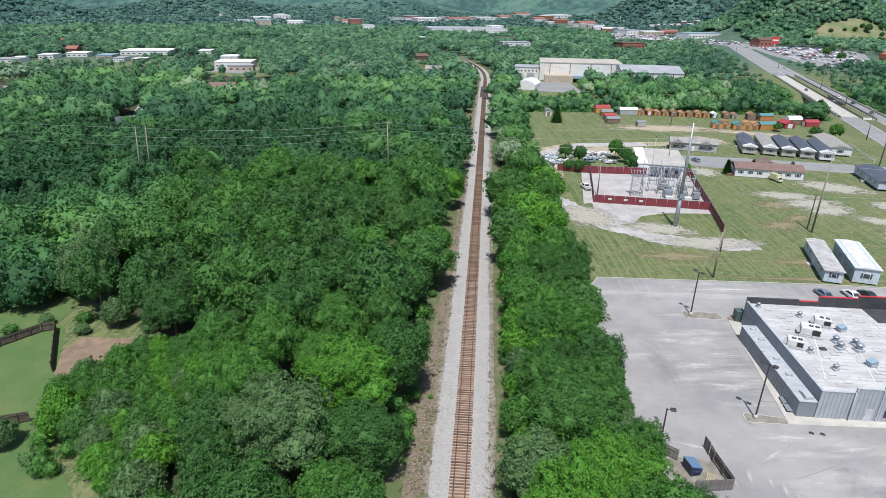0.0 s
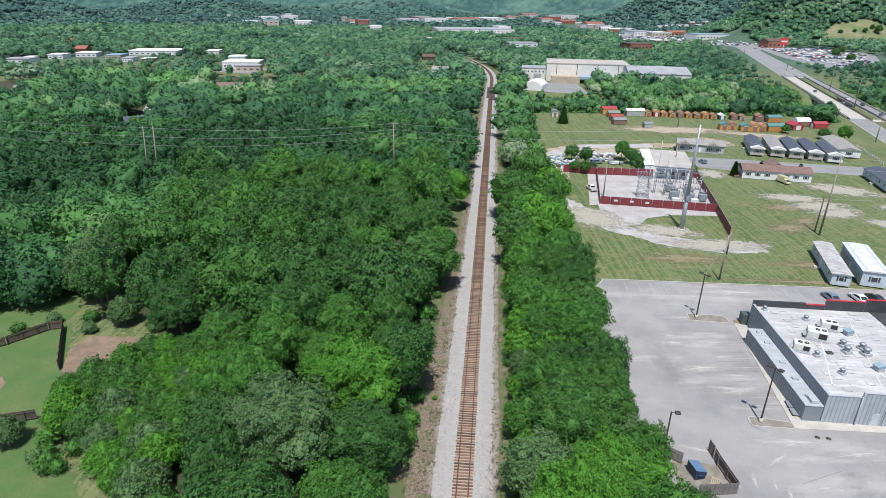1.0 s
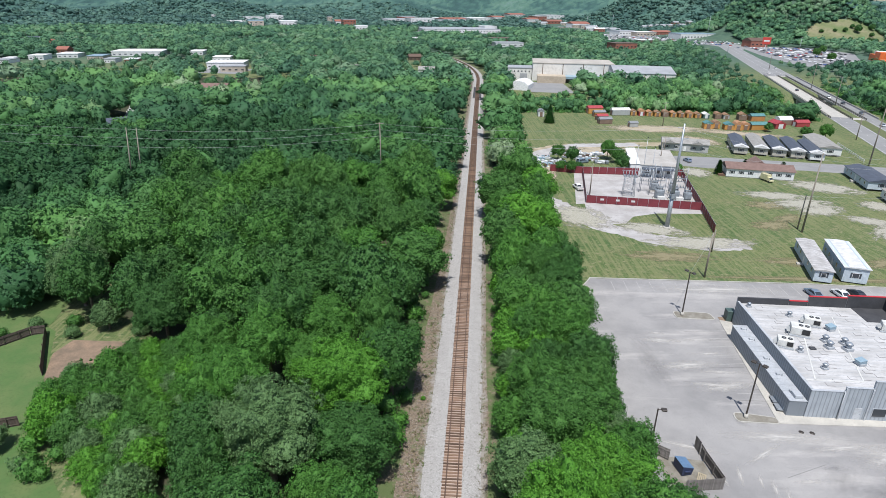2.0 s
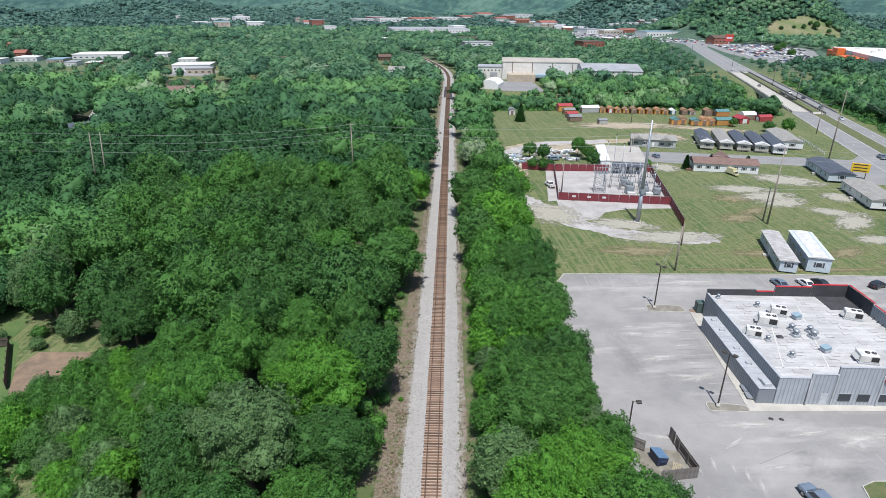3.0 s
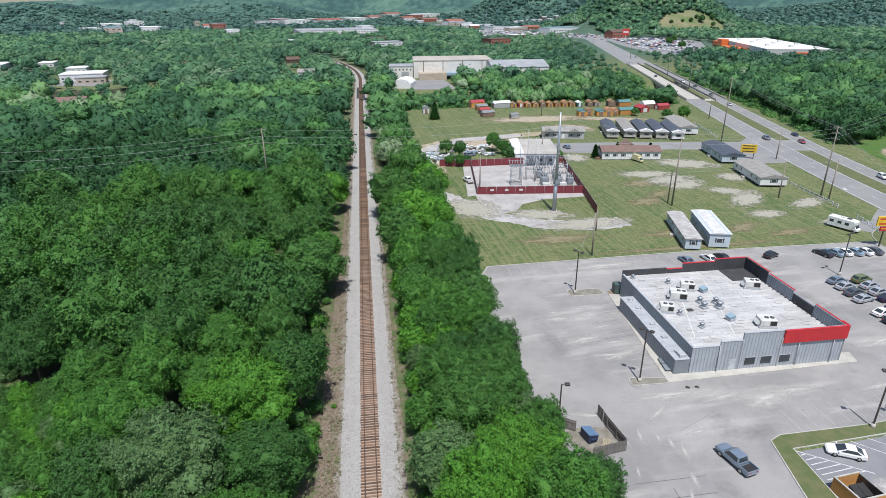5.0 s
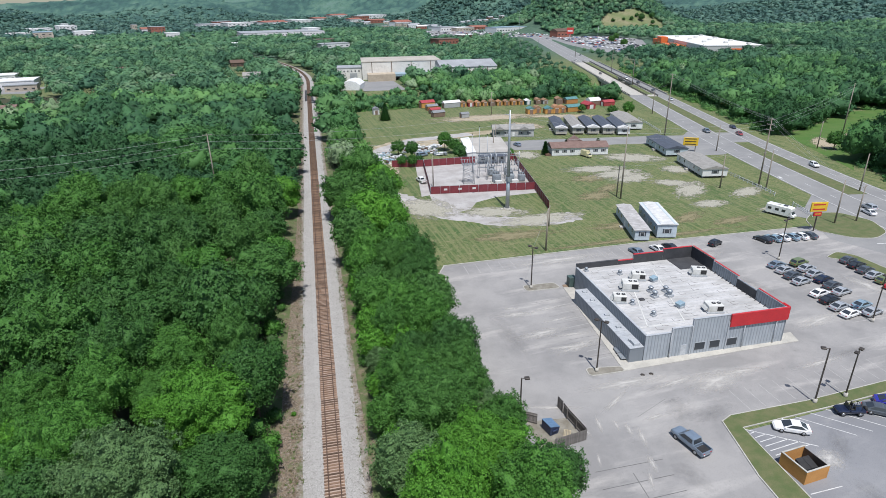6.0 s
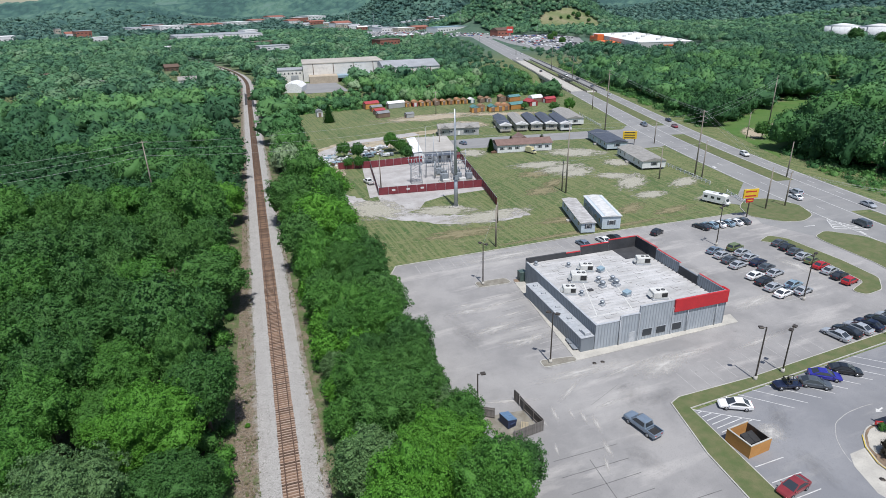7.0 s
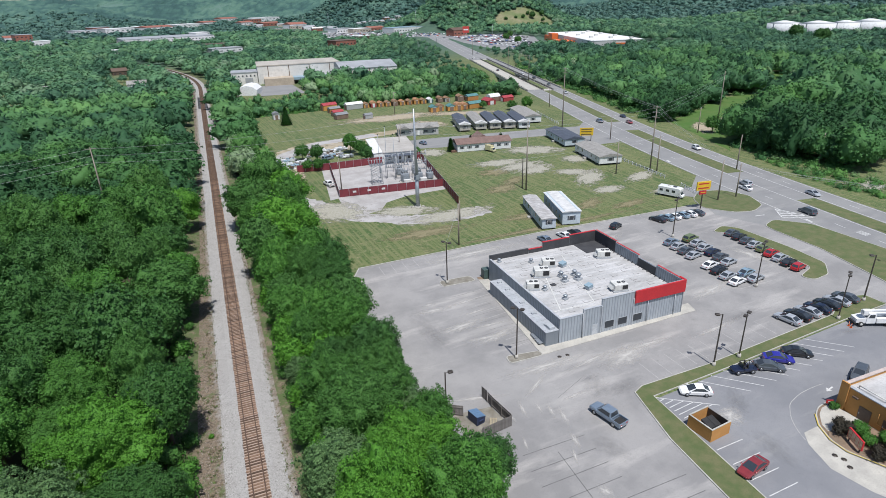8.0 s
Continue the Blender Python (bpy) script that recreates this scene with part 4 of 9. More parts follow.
    for y in (2.0, 6.5, 11.0, 17.0, 20.5):
        part("roof_vent", Mesh().box(-1.7, y, 2.903, -1.2, y + 0.5, 3.2).tube((-0.9, y, 2.9), (-0.9, y, 3.3), 0.08), TRIM, a)
    part("equipment_box", Mesh().box(-1.7, 0.5, 2.903, -0.5, 1.9, 3.45, chamfer=0.05), TRIM, a)
    part("equipment_cabinet", Mesh().box(-1.0, 28.6, 0, 0.6, 30.2, 2.3, chamfer=0.06), mat("green_cabinet", (0.07, 0.11, 0.10), None, 1, 8, 0.5), s, "dark green equipment cabinet")
    # roof seams and pale sealed joints
    seam = Mesh().box(0, -0.02, 4.583, 25.6, 0.02, 4.60).data("seam")
    lap = Mesh().box(-0.035, 0, 4.583, 0.035, 0.9, 4.603).data("lap")
    dash = Mesh().box(0, -0.05, 4.583, 1.1, 0.05, 4.606).data("tar_line")
    rs = random.Random(8)
    for k in range(27):
        part("seam", seam, TRIM, s, at=pose(0.6 + rs.uniform(0, 0.2), 0.9 + k * 0.98, 0))
        for x in (rs.uniform(1.5, 9), rs.uniform(9, 17), rs.uniform(17, 24)):
            if x < 20 or k < 21:
                part("lap", lap, TAR, s, "dark lap joint", at=pose(x, 0.92 + k * 0.98, 0))
                part("tar_line", dash, TAR, s, "dark tar line", at=pose(x, 0.9 + k * 0.98, 0))
    for (x0, y0), (x1, y1) in (((2.2, 3.2), (9.0, 22.5)), ((9.5, 3.5), (15.5, 24.0)), ((0.8, 3.2), (9.5, 3.4))):
        L = math.hypot(x1 - x0, y1 - y0)
        part("sealed_joint", Mesh().box(0, -0.10, 4.585, L, 0.10, 4.615), ACWHITE, s, "white sealed roof joint", at=pose(x0, y0, 0, 0, 0, math.degrees(math.atan2(y1 - y0, x1 - x0))))


shop()
sheet("sidewalk", [(51.6, 68.9), (86.2, 67.4), (87.2, 70.2), (83.5, 70.4), (56.2, 70.5), (58.8, 98.6), (56.3, 99.6)], 0.12, CONCRETE, "pale concrete sidewalk round the shop")


def roof_place(x, y, turn=0.0, z=4.6):
    return pose(56.2, 70.5, 0, 0, 0, -4.5) @ pose(x, y, z, 0, 0, turn)


def air_unit(x, y, w, d, h, turn, kind):
    u = thing("air_conditioner", roof_place(x, y, turn), "white rooftop air-conditioning unit on a kerb", "air conditioner", "rooftop units")
    part("housing", Mesh().box(-w / 2, -d / 2, 0.25, w / 2, d / 2, h, chamfer=0.05), ACWHITE, u)
    part("kerb", Mesh().box(-w / 2 - 0.15, -d / 2 - 0.15, 0, w / 2 + 0.15, d / 2 + 0.15, 0.24), TRIM, u)
    part("grille", Mesh().box(w / 2 - 0.01, -d / 2 + 0.12, 0.45, w / 2 + 0.03, d / 2 - 0.12, h - 0.15), BLACK, u, "dark coil grille")
    part("grille", Mesh().box(0.2, -d / 2 - 0.03, 0.5, w / 2 - 0.1, -d / 2 + 0.01, h - 0.2), BLACK, u, "dark coil grille")
    part("access_panel", Mesh().box(-w / 2 + 0.2, -d / 2 - 0.03, 0.4, 0.1, -d / 2 + 0.01, h - 0.15), ACWHITE, u)
    part("intake_hood", Mesh().loft([[(-w / 2 - 0.02, yy, 0.5), (-w / 2 - 0.5, yy, 0.5), (-w / 2 - 0.02, yy, 1.1)] for yy in (-d * 0.35, d * 0.35)]), ACWHITE, u)
    for k in range(kind):
        fx = w / 2 - 0.55 - k * 0.95
        f = part("fan_guard", Mesh().tube((fx, 0, h), (fx, 0, h + 0.09), 0.38, 0.36, 14), DARK_CLAD, u)
        part("hub", Mesh().tube((fx, 0, h + 0.09), (fx, 0, h + 0.14), 0.1, 0.08, 8), TRIM, f)


for x, y, w, d, h, turn, kind in [(10.1, 20.7, 2.6, 1.8, 1.5, -20, 2), (6.3, 17.1, 3.0, 2.2, 1.7, -20, 2), (1.9, 12.9, 2.4, 1.8, 1.5, -20, 2), (23.0, 19.6, 2.8, 1.8, 1.6, -20, 2), (16.6, 5.7, 2.8, 2.2, 1.5, -10, 2)]:
    air_unit(x, y, w, d, h, turn, kind)


def exhaust(x, y, s, material=GALV, boxy=False):
    u = thing("exhaust_vent", roof_place(x, y, 15), "pale blue roof exhaust hood" if boxy else "galvanised mushroom exhaust fan on the roof", "roof vent", "roof vents")
    part("base", Mesh().box(-0.5 * s, -0.5 * s, 0, 0.5 * s, 0.5 * s, 0.35 * s), TRIM, u)
    if boxy:
        part("hood", Mesh().loft([[(-0.6, -0.5, 0.36), (0.6, -0.5, 0.36), (0.6, 0.5, 0.36), (-0.6, 0.5, 0.36)], [(-0.8, -0.6, 0.9), (0.5, -0.6, 1.1), (0.5, 0.6, 1.1), (-0.8, 0.6, 0.9)]]), material, u)
    else:
        part("drum", Mesh().tube((0, 0, 0.35 * s), (0, 0, 0.85 * s), 0.36 * s, 0.36 * s, 12), material, u)
        part("cowl", Mesh().tube((0, 0, 0.85 * s), (0, 0, 1.1 * s), 0.52 * s, 0.3 * s, 12), material, u)


for x, y, s in [(9.6, 15.0, 1.1), (9.2, 12.9, 1.2), (12.4, 14.4, 1.1), (12.0, 12.5, 1.3), (3.7, 11.3, 0.9), (5.2, 6.5, 0.9), (7.6, 23.5, 0.9), (1.6, 26.6, 0.8)]:
    exhaust(x, y, s)
exhaust(12.6, 19.0, 1.1, PALEBLUE, True)
exhaust(11.6, 8.2, 1.2, PALEBLUE, True)
hatch = part("roof_hatch", Mesh().box(-0.5, -0.4, 0, 0.5, 0.4, 0.22, chamfer=0.04), DARK_CLAD, at=roof_place(6.3, 12.4))
tagged(hatch, "small black hatch on the white roof", "roof hatch")
cart = thing("dolly_cart", pose(53.3, 72.4, 0.13, 0, 0, 80), "pair of low metal carts beside the wall", "cart")
for k in range(2):
    part("deck", Mesh().box(-0.9 + k * 1.9, -0.45, 0.28, 0.8 + k * 1.9, 0.45, 0.36), GALV, cart)
    part("handle", Mesh().tube((-0.8 + k * 1.9, -0.4, 0.3), (-0.8 + k * 1.9, -0.4, 1.0), 0.03).tube((-0.8 + k * 1.9, 0.4, 0.3), (-0.8 + k * 1.9, 0.4, 1.0), 0.03), GALV, cart)
    for dx in (-0.7, 0.6):
        for dy in (-0.4, 0.4):
            part("wheel", Mesh().tube((dx + k * 1.9, dy - 0.04, 0.14), (dx + k * 1.9, dy + 0.04, 0.14), 0.14, None, 10), BLACK, cart)


# ------------------------------------------------------------------ lamp posts
def lamp_post(x, y, h, heads, turn, label="tall dark bronze lamp post on a concrete base"):
    p = thing("lamp_post", flat(x, y, turn, 0.03), label, "lamp post", "lot lamp posts")
    part("base", Mesh().tube((0, 0, -0.1), (0, 0, 0.75), 0.32, 0.30, 12), CONCRETE, p, "round concrete base")
    part("pole", Mesh().loft([[(-a, -a, z), (a, -a, z), (a, a, z), (-a, a, z)] for a, z in ((0.10, 0.75), (0.075, h))]), DARKMETAL, p)
    for k in range(heads):
        d = 1 if k == 0 else -1
        arm = part("arm", Mesh().tube((0, 0, h - 0.12), (0.5 * d, 0, h - 0.05), 0.045), DARKMETAL, p)
        hd = part("head", Mesh().box(min(0.45 * d, 1.15 * d), -0.3, h - 0.18, max(0.45 * d, 1.15 * d), 0.3, h + 0.08, chamfer=0.04), DARKMETAL, p)
        part("lens", Mesh().box(min(0.5 * d, 1.1 * d), -0.24, h - 0.21, max(0.5 * d, 1.1 * d), 0.24, h - 0.182), ACWHITE, hd, "flat glass lens")


for x, y, h, heads, turn in [(74.3, 53.0, 9.7, 1, 150), (79.9, 52.7, 8.4, 2, 20), (106.2, 52.6, 9.4, 2, 30), (117.3, 54.6, 9.8, 1, 150), (104.8, 68.6, 10.0, 2, 20),
                             (110.8, 96.9, 10.0, 2, 20), (49.6, 101.4, 9.7, 2, -60), (47.2, 70.2, 9.7, 2, -50), (30.1, 62.6, 7.6, 1, -10), (139.6, 60.0, 9.0, 1, 160)]:
    lamp_post(x, y, h, heads, turn)


# ------------------------------------------------------------------ cars
TAIL = paint("red_tail_lens", (0.35, 0.01, 0.012))
HEADL = glassy("clear_headlight", (0.45, 0.47, 0.48), 0.1)
RIM = mat("alloy_rim", (0.45, 0.46, 0.47), (0.33, 0.34, 0.35), 3, 6, 0.35, 0.7)
PAINTS = {n: paint(n + "_car_paint", c, 0.7, 0.35, mt) for n, c, mt in [
    ("silver", (0.50, 0.52, 0.54), 0.35), ("white", (0.78, 0.78, 0.77), 0.0), ("black", (0.012, 0.013, 0.015), 0.0), ("navy", (0.012, 0.018, 0.045), 0.1), ("grey", (0.10, 0.115, 0.13), 0.3),
    ("red", (0.42, 0.012, 0.015), 0.0), ("maroon", (0.26, 0.035, 0.04), 0.2), ("blue", (0.03, 0.03, 0.33), 0.2), ("lightblue", (0.30, 0.42, 0.50), 0.3), ("green", (0.16, 0.20, 0.08), 0.2),
    ("steel", (0.24, 0.30, 0.37), 0.4), ("yellow", (0.60, 0.55, 0.33), 0.0)]}

SHAPES = {  # length, half-width, sill, hood, deck, belt, roof, cabin base and top along x
    "sedan": (4.75, 0.91, 0.24, 0.88, 1.00, 0.93, 1.46, (-2.0, 1.3), (-0.95, 0.15)),
    "hatch": (4.25, 0.88, 0.24, 0.92, 1.0, 0.98, 1.52, (-1.95, 1.15), (-1.45, 0.35)),
    "suv": (4.75, 0.94, 0.34, 1.05, 1.1, 1.1, 1.74, (-2.2, 1.15), (-1.85, 0.45)),
    "van": (5.1, 0.98, 0.28, 1.0, 1.05, 1.05, 1.76, (-2.35, 1.55), (-2.05, 0.65)),
    "pickup": (5.75, 0.98, 0.42, 1.12, 1.12, 1.12, 1.86, (-1.15, 1.55), (-0.95, 0.70)),
    "jeep": (4.1, 0.84, 0.45, 1.05, 1.0, 1.0, 1.75, (-1.3, 0.55), (-1.2, 0.45)),
}


def slab(quad, t):
    """A thin pane on four corners, t thick."""
    q = [Vector(p) for p in quad]
    n = (q[1] - q[0]).cross(q[3] - q[0]).normalized() * t
    return Mesh().loft([[tuple(p - n) for p in q], [tuple(p + n) for p in q]])


def inset(quad, u, v):
    q = [Vector(p) for p in quad]
    at = lambda a, b: (q[0] * (1 - a) + q[1] * a) * (1 - b) + (q[3] * (1 - a) + q[2] * a) * b
    return [at(u, v), at(1 - u, v), at(1 - u, 1 - v), at(u, 1 - v)]


def car_meshes(kind):
    L, w, sill, hood, deck, belt, roof, (a0, a1), (b0, b1) = SHAPES[kind]
    h = L / 2
    ring = lambda x, k, top, low: [(x, -w * k * 0.88, low), (x, w * k * 0.88, low), (x, w * k, low + 0.16), (x, w * k, top - 0.16), (x, w * k * 0.88, top), (x, -w * k * 0.88, top), (x, -w * k, top - 0.16), (x, -w * k, low + 0.16)]
    out = {}
    if kind == "pickup":
        body = Mesh().loft([ring(a0 - 0.1, 0.98, belt, sill), ring(a0 + 0.1, 1, belt, sill), ring(a1, 1, hood + 0.02, sill), ring(h - 0.5, 0.97, hood - 0.06, sill), ring(h - 0.1, 0.9, hood - 0.18, sill + 0.06), ring(h, 0.82, hood - 0.35, sill + 0.12)], smooth=False)
        out["bed"] = Mesh().box(-h + 0.08, -w, sill + 0.05, a0 - 0.12, w, 0.75).box(-h + 0.08, -w, 0.75, a0 - 0.12, -w + 0.1, belt + 0.02).box(-h + 0.08, w - 0.1, 0.75, a0 - 0.12, w, belt + 0.02).box(-h + 0.04, -w + 0.11, 0.6, -h + 0.14, w - 0.11, belt)
        out["bed_liner"] = Mesh().box(-h + 0.2, -w + 0.12, 0.752, a0 - 0.2, w - 0.12, 0.78)
    else:
        body = Mesh().loft([ring(-h, 0.80, deck - 0.22, sill + 0.10), ring(-h + 0.12, 0.92, deck - 0.04, sill + 0.03), ring(-h + 0.7, 0.99, deck, sill), ring(a0 + 0.2, 1.0, belt + 0.02, sill), ring(a1 - 0.1, 1.0, belt, sill), ring(h - 0.55, 0.97, hood - 0.06, sill), ring(h - 0.13, 0.88, hood - 0.2, sill + 0.04), ring(h, 0.74, hood - 0.34, sill + 0.12)])
    out["body"] = body
    wb, wt = w * 0.95, w * 0.76
    B = [(a0, -wb, belt - 0.02), (a1, -wb, belt - 0.02), (a1, wb, belt - 0.02), (a0, wb, belt - 0.02)]
    Tp = [(b0, -wt, roof - 0.03), (b1, -wt, roof - 0.03), (b1, wt, roof - 0.03), (b0, wt, roof - 0.03)]
    Tc = [(b0 + 0.12, -wt * 0.86, roof), (b1 - 0.12, -wt * 0.86, roof), (b1 - 0.12, wt * 0.86, roof), (b0 + 0.12, wt * 0.86, roof)]
    out["cabin"] = Mesh().loft([B, Tp, Tc])
    out["windshield"] = slab(inset([B[1], B[2], Tp[2], Tp[1]], 0.07, 0.05), 0.018)
    out["rear_window"] = slab(inset([B[3], B[0], Tp[0], Tp[3]], 0.09, 0.10), 0.018)
    out["side_window"] = slab(inset([B[0], B[1], Tp[1], Tp[0]], 0.09, 0.12), 0.018)
    out["side_window_2"] = slab(inset([B[2], B[3], Tp[3], Tp[2]], 0.09, 0.12), 0.018)
    r = 0.33 if kind in ("sedan", "hatch", "van") else 0.39
    out["tyre"] = Mesh().tube((0, -0.11, 0), (0, 0.11, 0), r, r, 14)
    out["rim"] = Mesh().tube((0, -0.125, 0), (0, 0.125, 0), r * 0.62, r * 0.62, 10)
    out["headlight"] = Mesh().box(-0.20, -0.2, -0.07, 0.03, 0.2, 0.07, chamfer=0.02)
    out["tail_light"] = Mesh().box(-0.03, -0.17, -0.08, 0.12, 0.17, 0.08, chamfer=0.02)
    out["bumper"] = Mesh().box(-0.06, -w * 0.72, -0.09, 0.06, w * 0.72, 0.09, chamfer=0.03)
    out["mirror"] = Mesh().box(-0.1, -0.1, -0.07, 0.1, 0.1, 0.07, chamfer=0.03)
    if kind == "jeep":
        cage = Mesh()
        for x in (a0, -0.35, a1 - 0.1):
            for y in (-0.62, 0.62):
                cage.tube((x, y, belt - 0.05), (x * 0.95, y, roof), 0.045, None, 6)
            cage.tube((x * 0.95, -0.62, roof), (x * 0.95, 0.62, roof), 0.045, None, 6)
        for y in (-0.62, 0.62):
            cage.tube((a0, y, roof), (a1 - 0.1, y, roof), 0.045, None, 6)
        out["roll_cage"] = cage
        out["seat"] = Mesh().box(-0.3, -0.25, 0, 0.2, 0.25, 0.25, chamfer=0.05).box(-0.4, -0.25, 0.1, -0.25, 0.25, 0.7, chamfer=0.04)
    return {k: m.data(k.replace("_2", "")) for k, m in out.items()}


CARS = {k: car_meshes(k) for k in SHAPES}
COLOUR_WORDS = {"steel": "blue-grey", "lightblue": "light blue", "navy": "dark navy", "grey": "dark grey"}


def car(kind, colour, x, y, turn, where="parked in the lot", group="parked cars", z=0.04):
    M = CARS[kind]
    L, w, sill, hood, deck, belt, roof, (a0, a1), _ = SHAPES[kind]
    h, P = L / 2, PAINTS[colour]
    word = {"hatch": "hatchback", "van": "minivan", "pickup": "pickup truck", "jeep": "open off-road car"}.get(kind, kind)
    c = thing("car" if kind != "pickup" else "pickup_truck", flat(x, y, turn, z), COLOUR_WORDS.get(colour, colour) + " " + word + " " + where, "car", group)
    part("body", M["body"], P, c)
    if kind == "jeep":
        part("roll_cage", M["roll_cage"], BLACK, c)
        for y_ in (-0.4, 0.4):
            part("seat", M["seat"], BLACK, c, at=pose(0.0, y_, 0.9))
        part("windshield", M["windshield"], GLASS, c)
        part("spare_wheel", M["tyre"], BLACK, c, at=pose(-h - 0.1, 0, 0.95, 0, 0, 90))
    else:
        part("cabin", M["cabin"], P, c)
        for n in ("windshield", "rear_window", "side_window", "side_window_2"):
            part(n.replace("_2", ""), M[n], GLASS, c)
    if kind == "pickup":
        part("bed", M["bed"], P, c)
        part("bed_liner", M["bed_liner"], BLACK, c)
    r = 0.33 if kind in ("sedan", "hatch", "van") else 0.39
    for sx in (-1, 1):
        for sy in (-1, 1):
            wl = part("wheel", M["tyre"], BLACK, c, at=pose(sx * L * 0.295 + 0.05, sy * (w - 0.085), r))
            part("rim", M["rim"], RIM, wl)
    for sy in (-1, 1):
        part("headlight", M["headlight"], HEADL, c, at=pose(h - 0.14, sy * w * 0.56, hood - 0.30))
        part("tail_light", M["tail_light"], TAIL, c, at=pose(-h + (0.01 if kind != "pickup" else 0.05), sy * w * 0.62, deck - 0.25))
        part("mirror", M["mirror"], P, c, at=pose(a1 - 0.25, sy * (w + 0.06), belt + 0.05))
    part("bumper", M["bumper"], BLACK if kind in ("jeep", "suv") else P, c, at=pose(h - 0.03, 0, sill + 0.22))
    part("bumper", M["bumper"], RIM if kind == "pickup" else P, c, at=pose(-h + 0.01, 0, sill + 0.24))
    return c


for x, y, k, col in [(116.0, 107.2, "sedan", "black"), (118.9, 107.0, "sedan", "lightblue"), (121.2, 106.8, "sedan", "white"), (123.8, 106.4, "sedan", "lightblue"), (126.3, 106.1, "sedan", "white"), (128.8, 105.8, "sedan", "grey")]:
    car(k, col, x, y, 100 if col != "white" else 98)
car("hatch", "black", 103.0, 108.9, 20)
for x, y, k, col in [(81.6, 110.6, "sedan", "steel"), (87.4, 110.4, "sedan", "white"), (90.8, 110.3, "sedan", "black")]:
    car(k, col, x, y, 92)
for i, (k, col) in enumerate([("sedan", "steel"), ("sedan", "silver"), ("sedan", "grey"), ("sedan", "silver"), ("", ""), ("sedan", "white"), ("sedan", "black"), ("sedan", "silver"), ("sedan", "white")]):
    if k:
        car(k, col, 107.2 - i * 0.54, 93.8 - i * 2.78, 8, "parked in the sales row")
for i, (k, col) in enumerate([("suv", "green"), ("sedan", "silver"), ("sedan", "silver"), ("sedan", "navy"), ("sedan", "grey"), ("sedan", "silver"), ("", ""), ("sedan", "lightblue"), ("sedan", "silver")]):
    if k:
        car(k, col, 112.7 - i * 0.66, 93.0 - i * 2.78, 8, "parked in the sales row")
for i, (k, col) in enumerate([("sedan", "grey"), ("sedan", "black"), ("sedan", "grey"), ("sedan", "silver"), ("hatch", "green"), ("sedan", "red"), ("sedan", "silver"), ("sedan", "black"), ("hatch", "red")]):
    car(k, col, 124.6 - i * 0.58, 90.7 - i * 2.6, 8, "parked beside the grass island")
for i, (k, col) in enumerate([("sedan", "silver"), ("sedan", "black"), ("sedan", "silver"), ("sedan", "navy"), ("sedan", "black"), ("sedan", "silver"), ("sedan", "grey")]):
    car(k, col, 97.6 + i * 2.88, 56.6, 96, "parked along the grass strip")
car("pickup", "steel", 50.5, 51.0, 99, "standing on the open lot")
car("sedan", "white", 66.0, 49.2, 148, "parked in the restaurant lot")
car("jeep", "navy", 77.0, 49.6, 160, "parked in the restaurant lot")
car("sedan", "grey", 81.3, 48.2, -40, "parked in the restaurant lot")
car("sedan", "blue", 84.6, 49.0, -40, "parked in the restaurant lot")
car("sedan", "black", 88.9, 48.7, -40, "parked in the restaurant lot")
car("sedan", "maroon", 59.9, 34.6, 186, "parked in the restaurant lot")
car("suv", "grey", 91.5, 40.2, 200, "standing beside the restaurant")
for k, col, s, o, turn in [("pickup", "steel", 66, 3.2, 71), ("sedan", "navy", 75, 18.8, 251), ("sedan", "maroon", 60, 15.6, 251), ("suv", "white", 5, 17.0, 251), ("suv", "silver", -42, 3.4, 75), ("sedan", "white", -46, 0.4, 75),
                           ("sedan", "silver", -55, 15.0, 255), ("van", "grey", -69, 1.0, 78), ("sedan", "grey", 200, 17.5, 251), ("sedan", "silver", 160, 16.5, 251), ("sedan", "black", 240, 17.8, 251), ("van", "white", 265, 15.2, 251), ("sedan", "navy", 300, 2.5, 71), ("sedan", "white", 420, 2.0, 71), ("sedan", "silver", 480, 17.0, 251)]:
    x, y = hw(s, o)
    car(k, col, x, y, turn, "on the highway", "highway cars", 0.075 if 182 < s < 405 and o < 8 else 0.065)
car("pickup", "white", 47.5, 187.0, 100, "parked beside the substation fence")
car("sedan", "silver", 112.5, 206.0, 60, "parked by the long low house")
car("hatch", "steel", 100.0, 226.0, 100, "parked on the paved yard")
car("van", "steel", 57.0, 222.0, 20, "parked among the scrap")


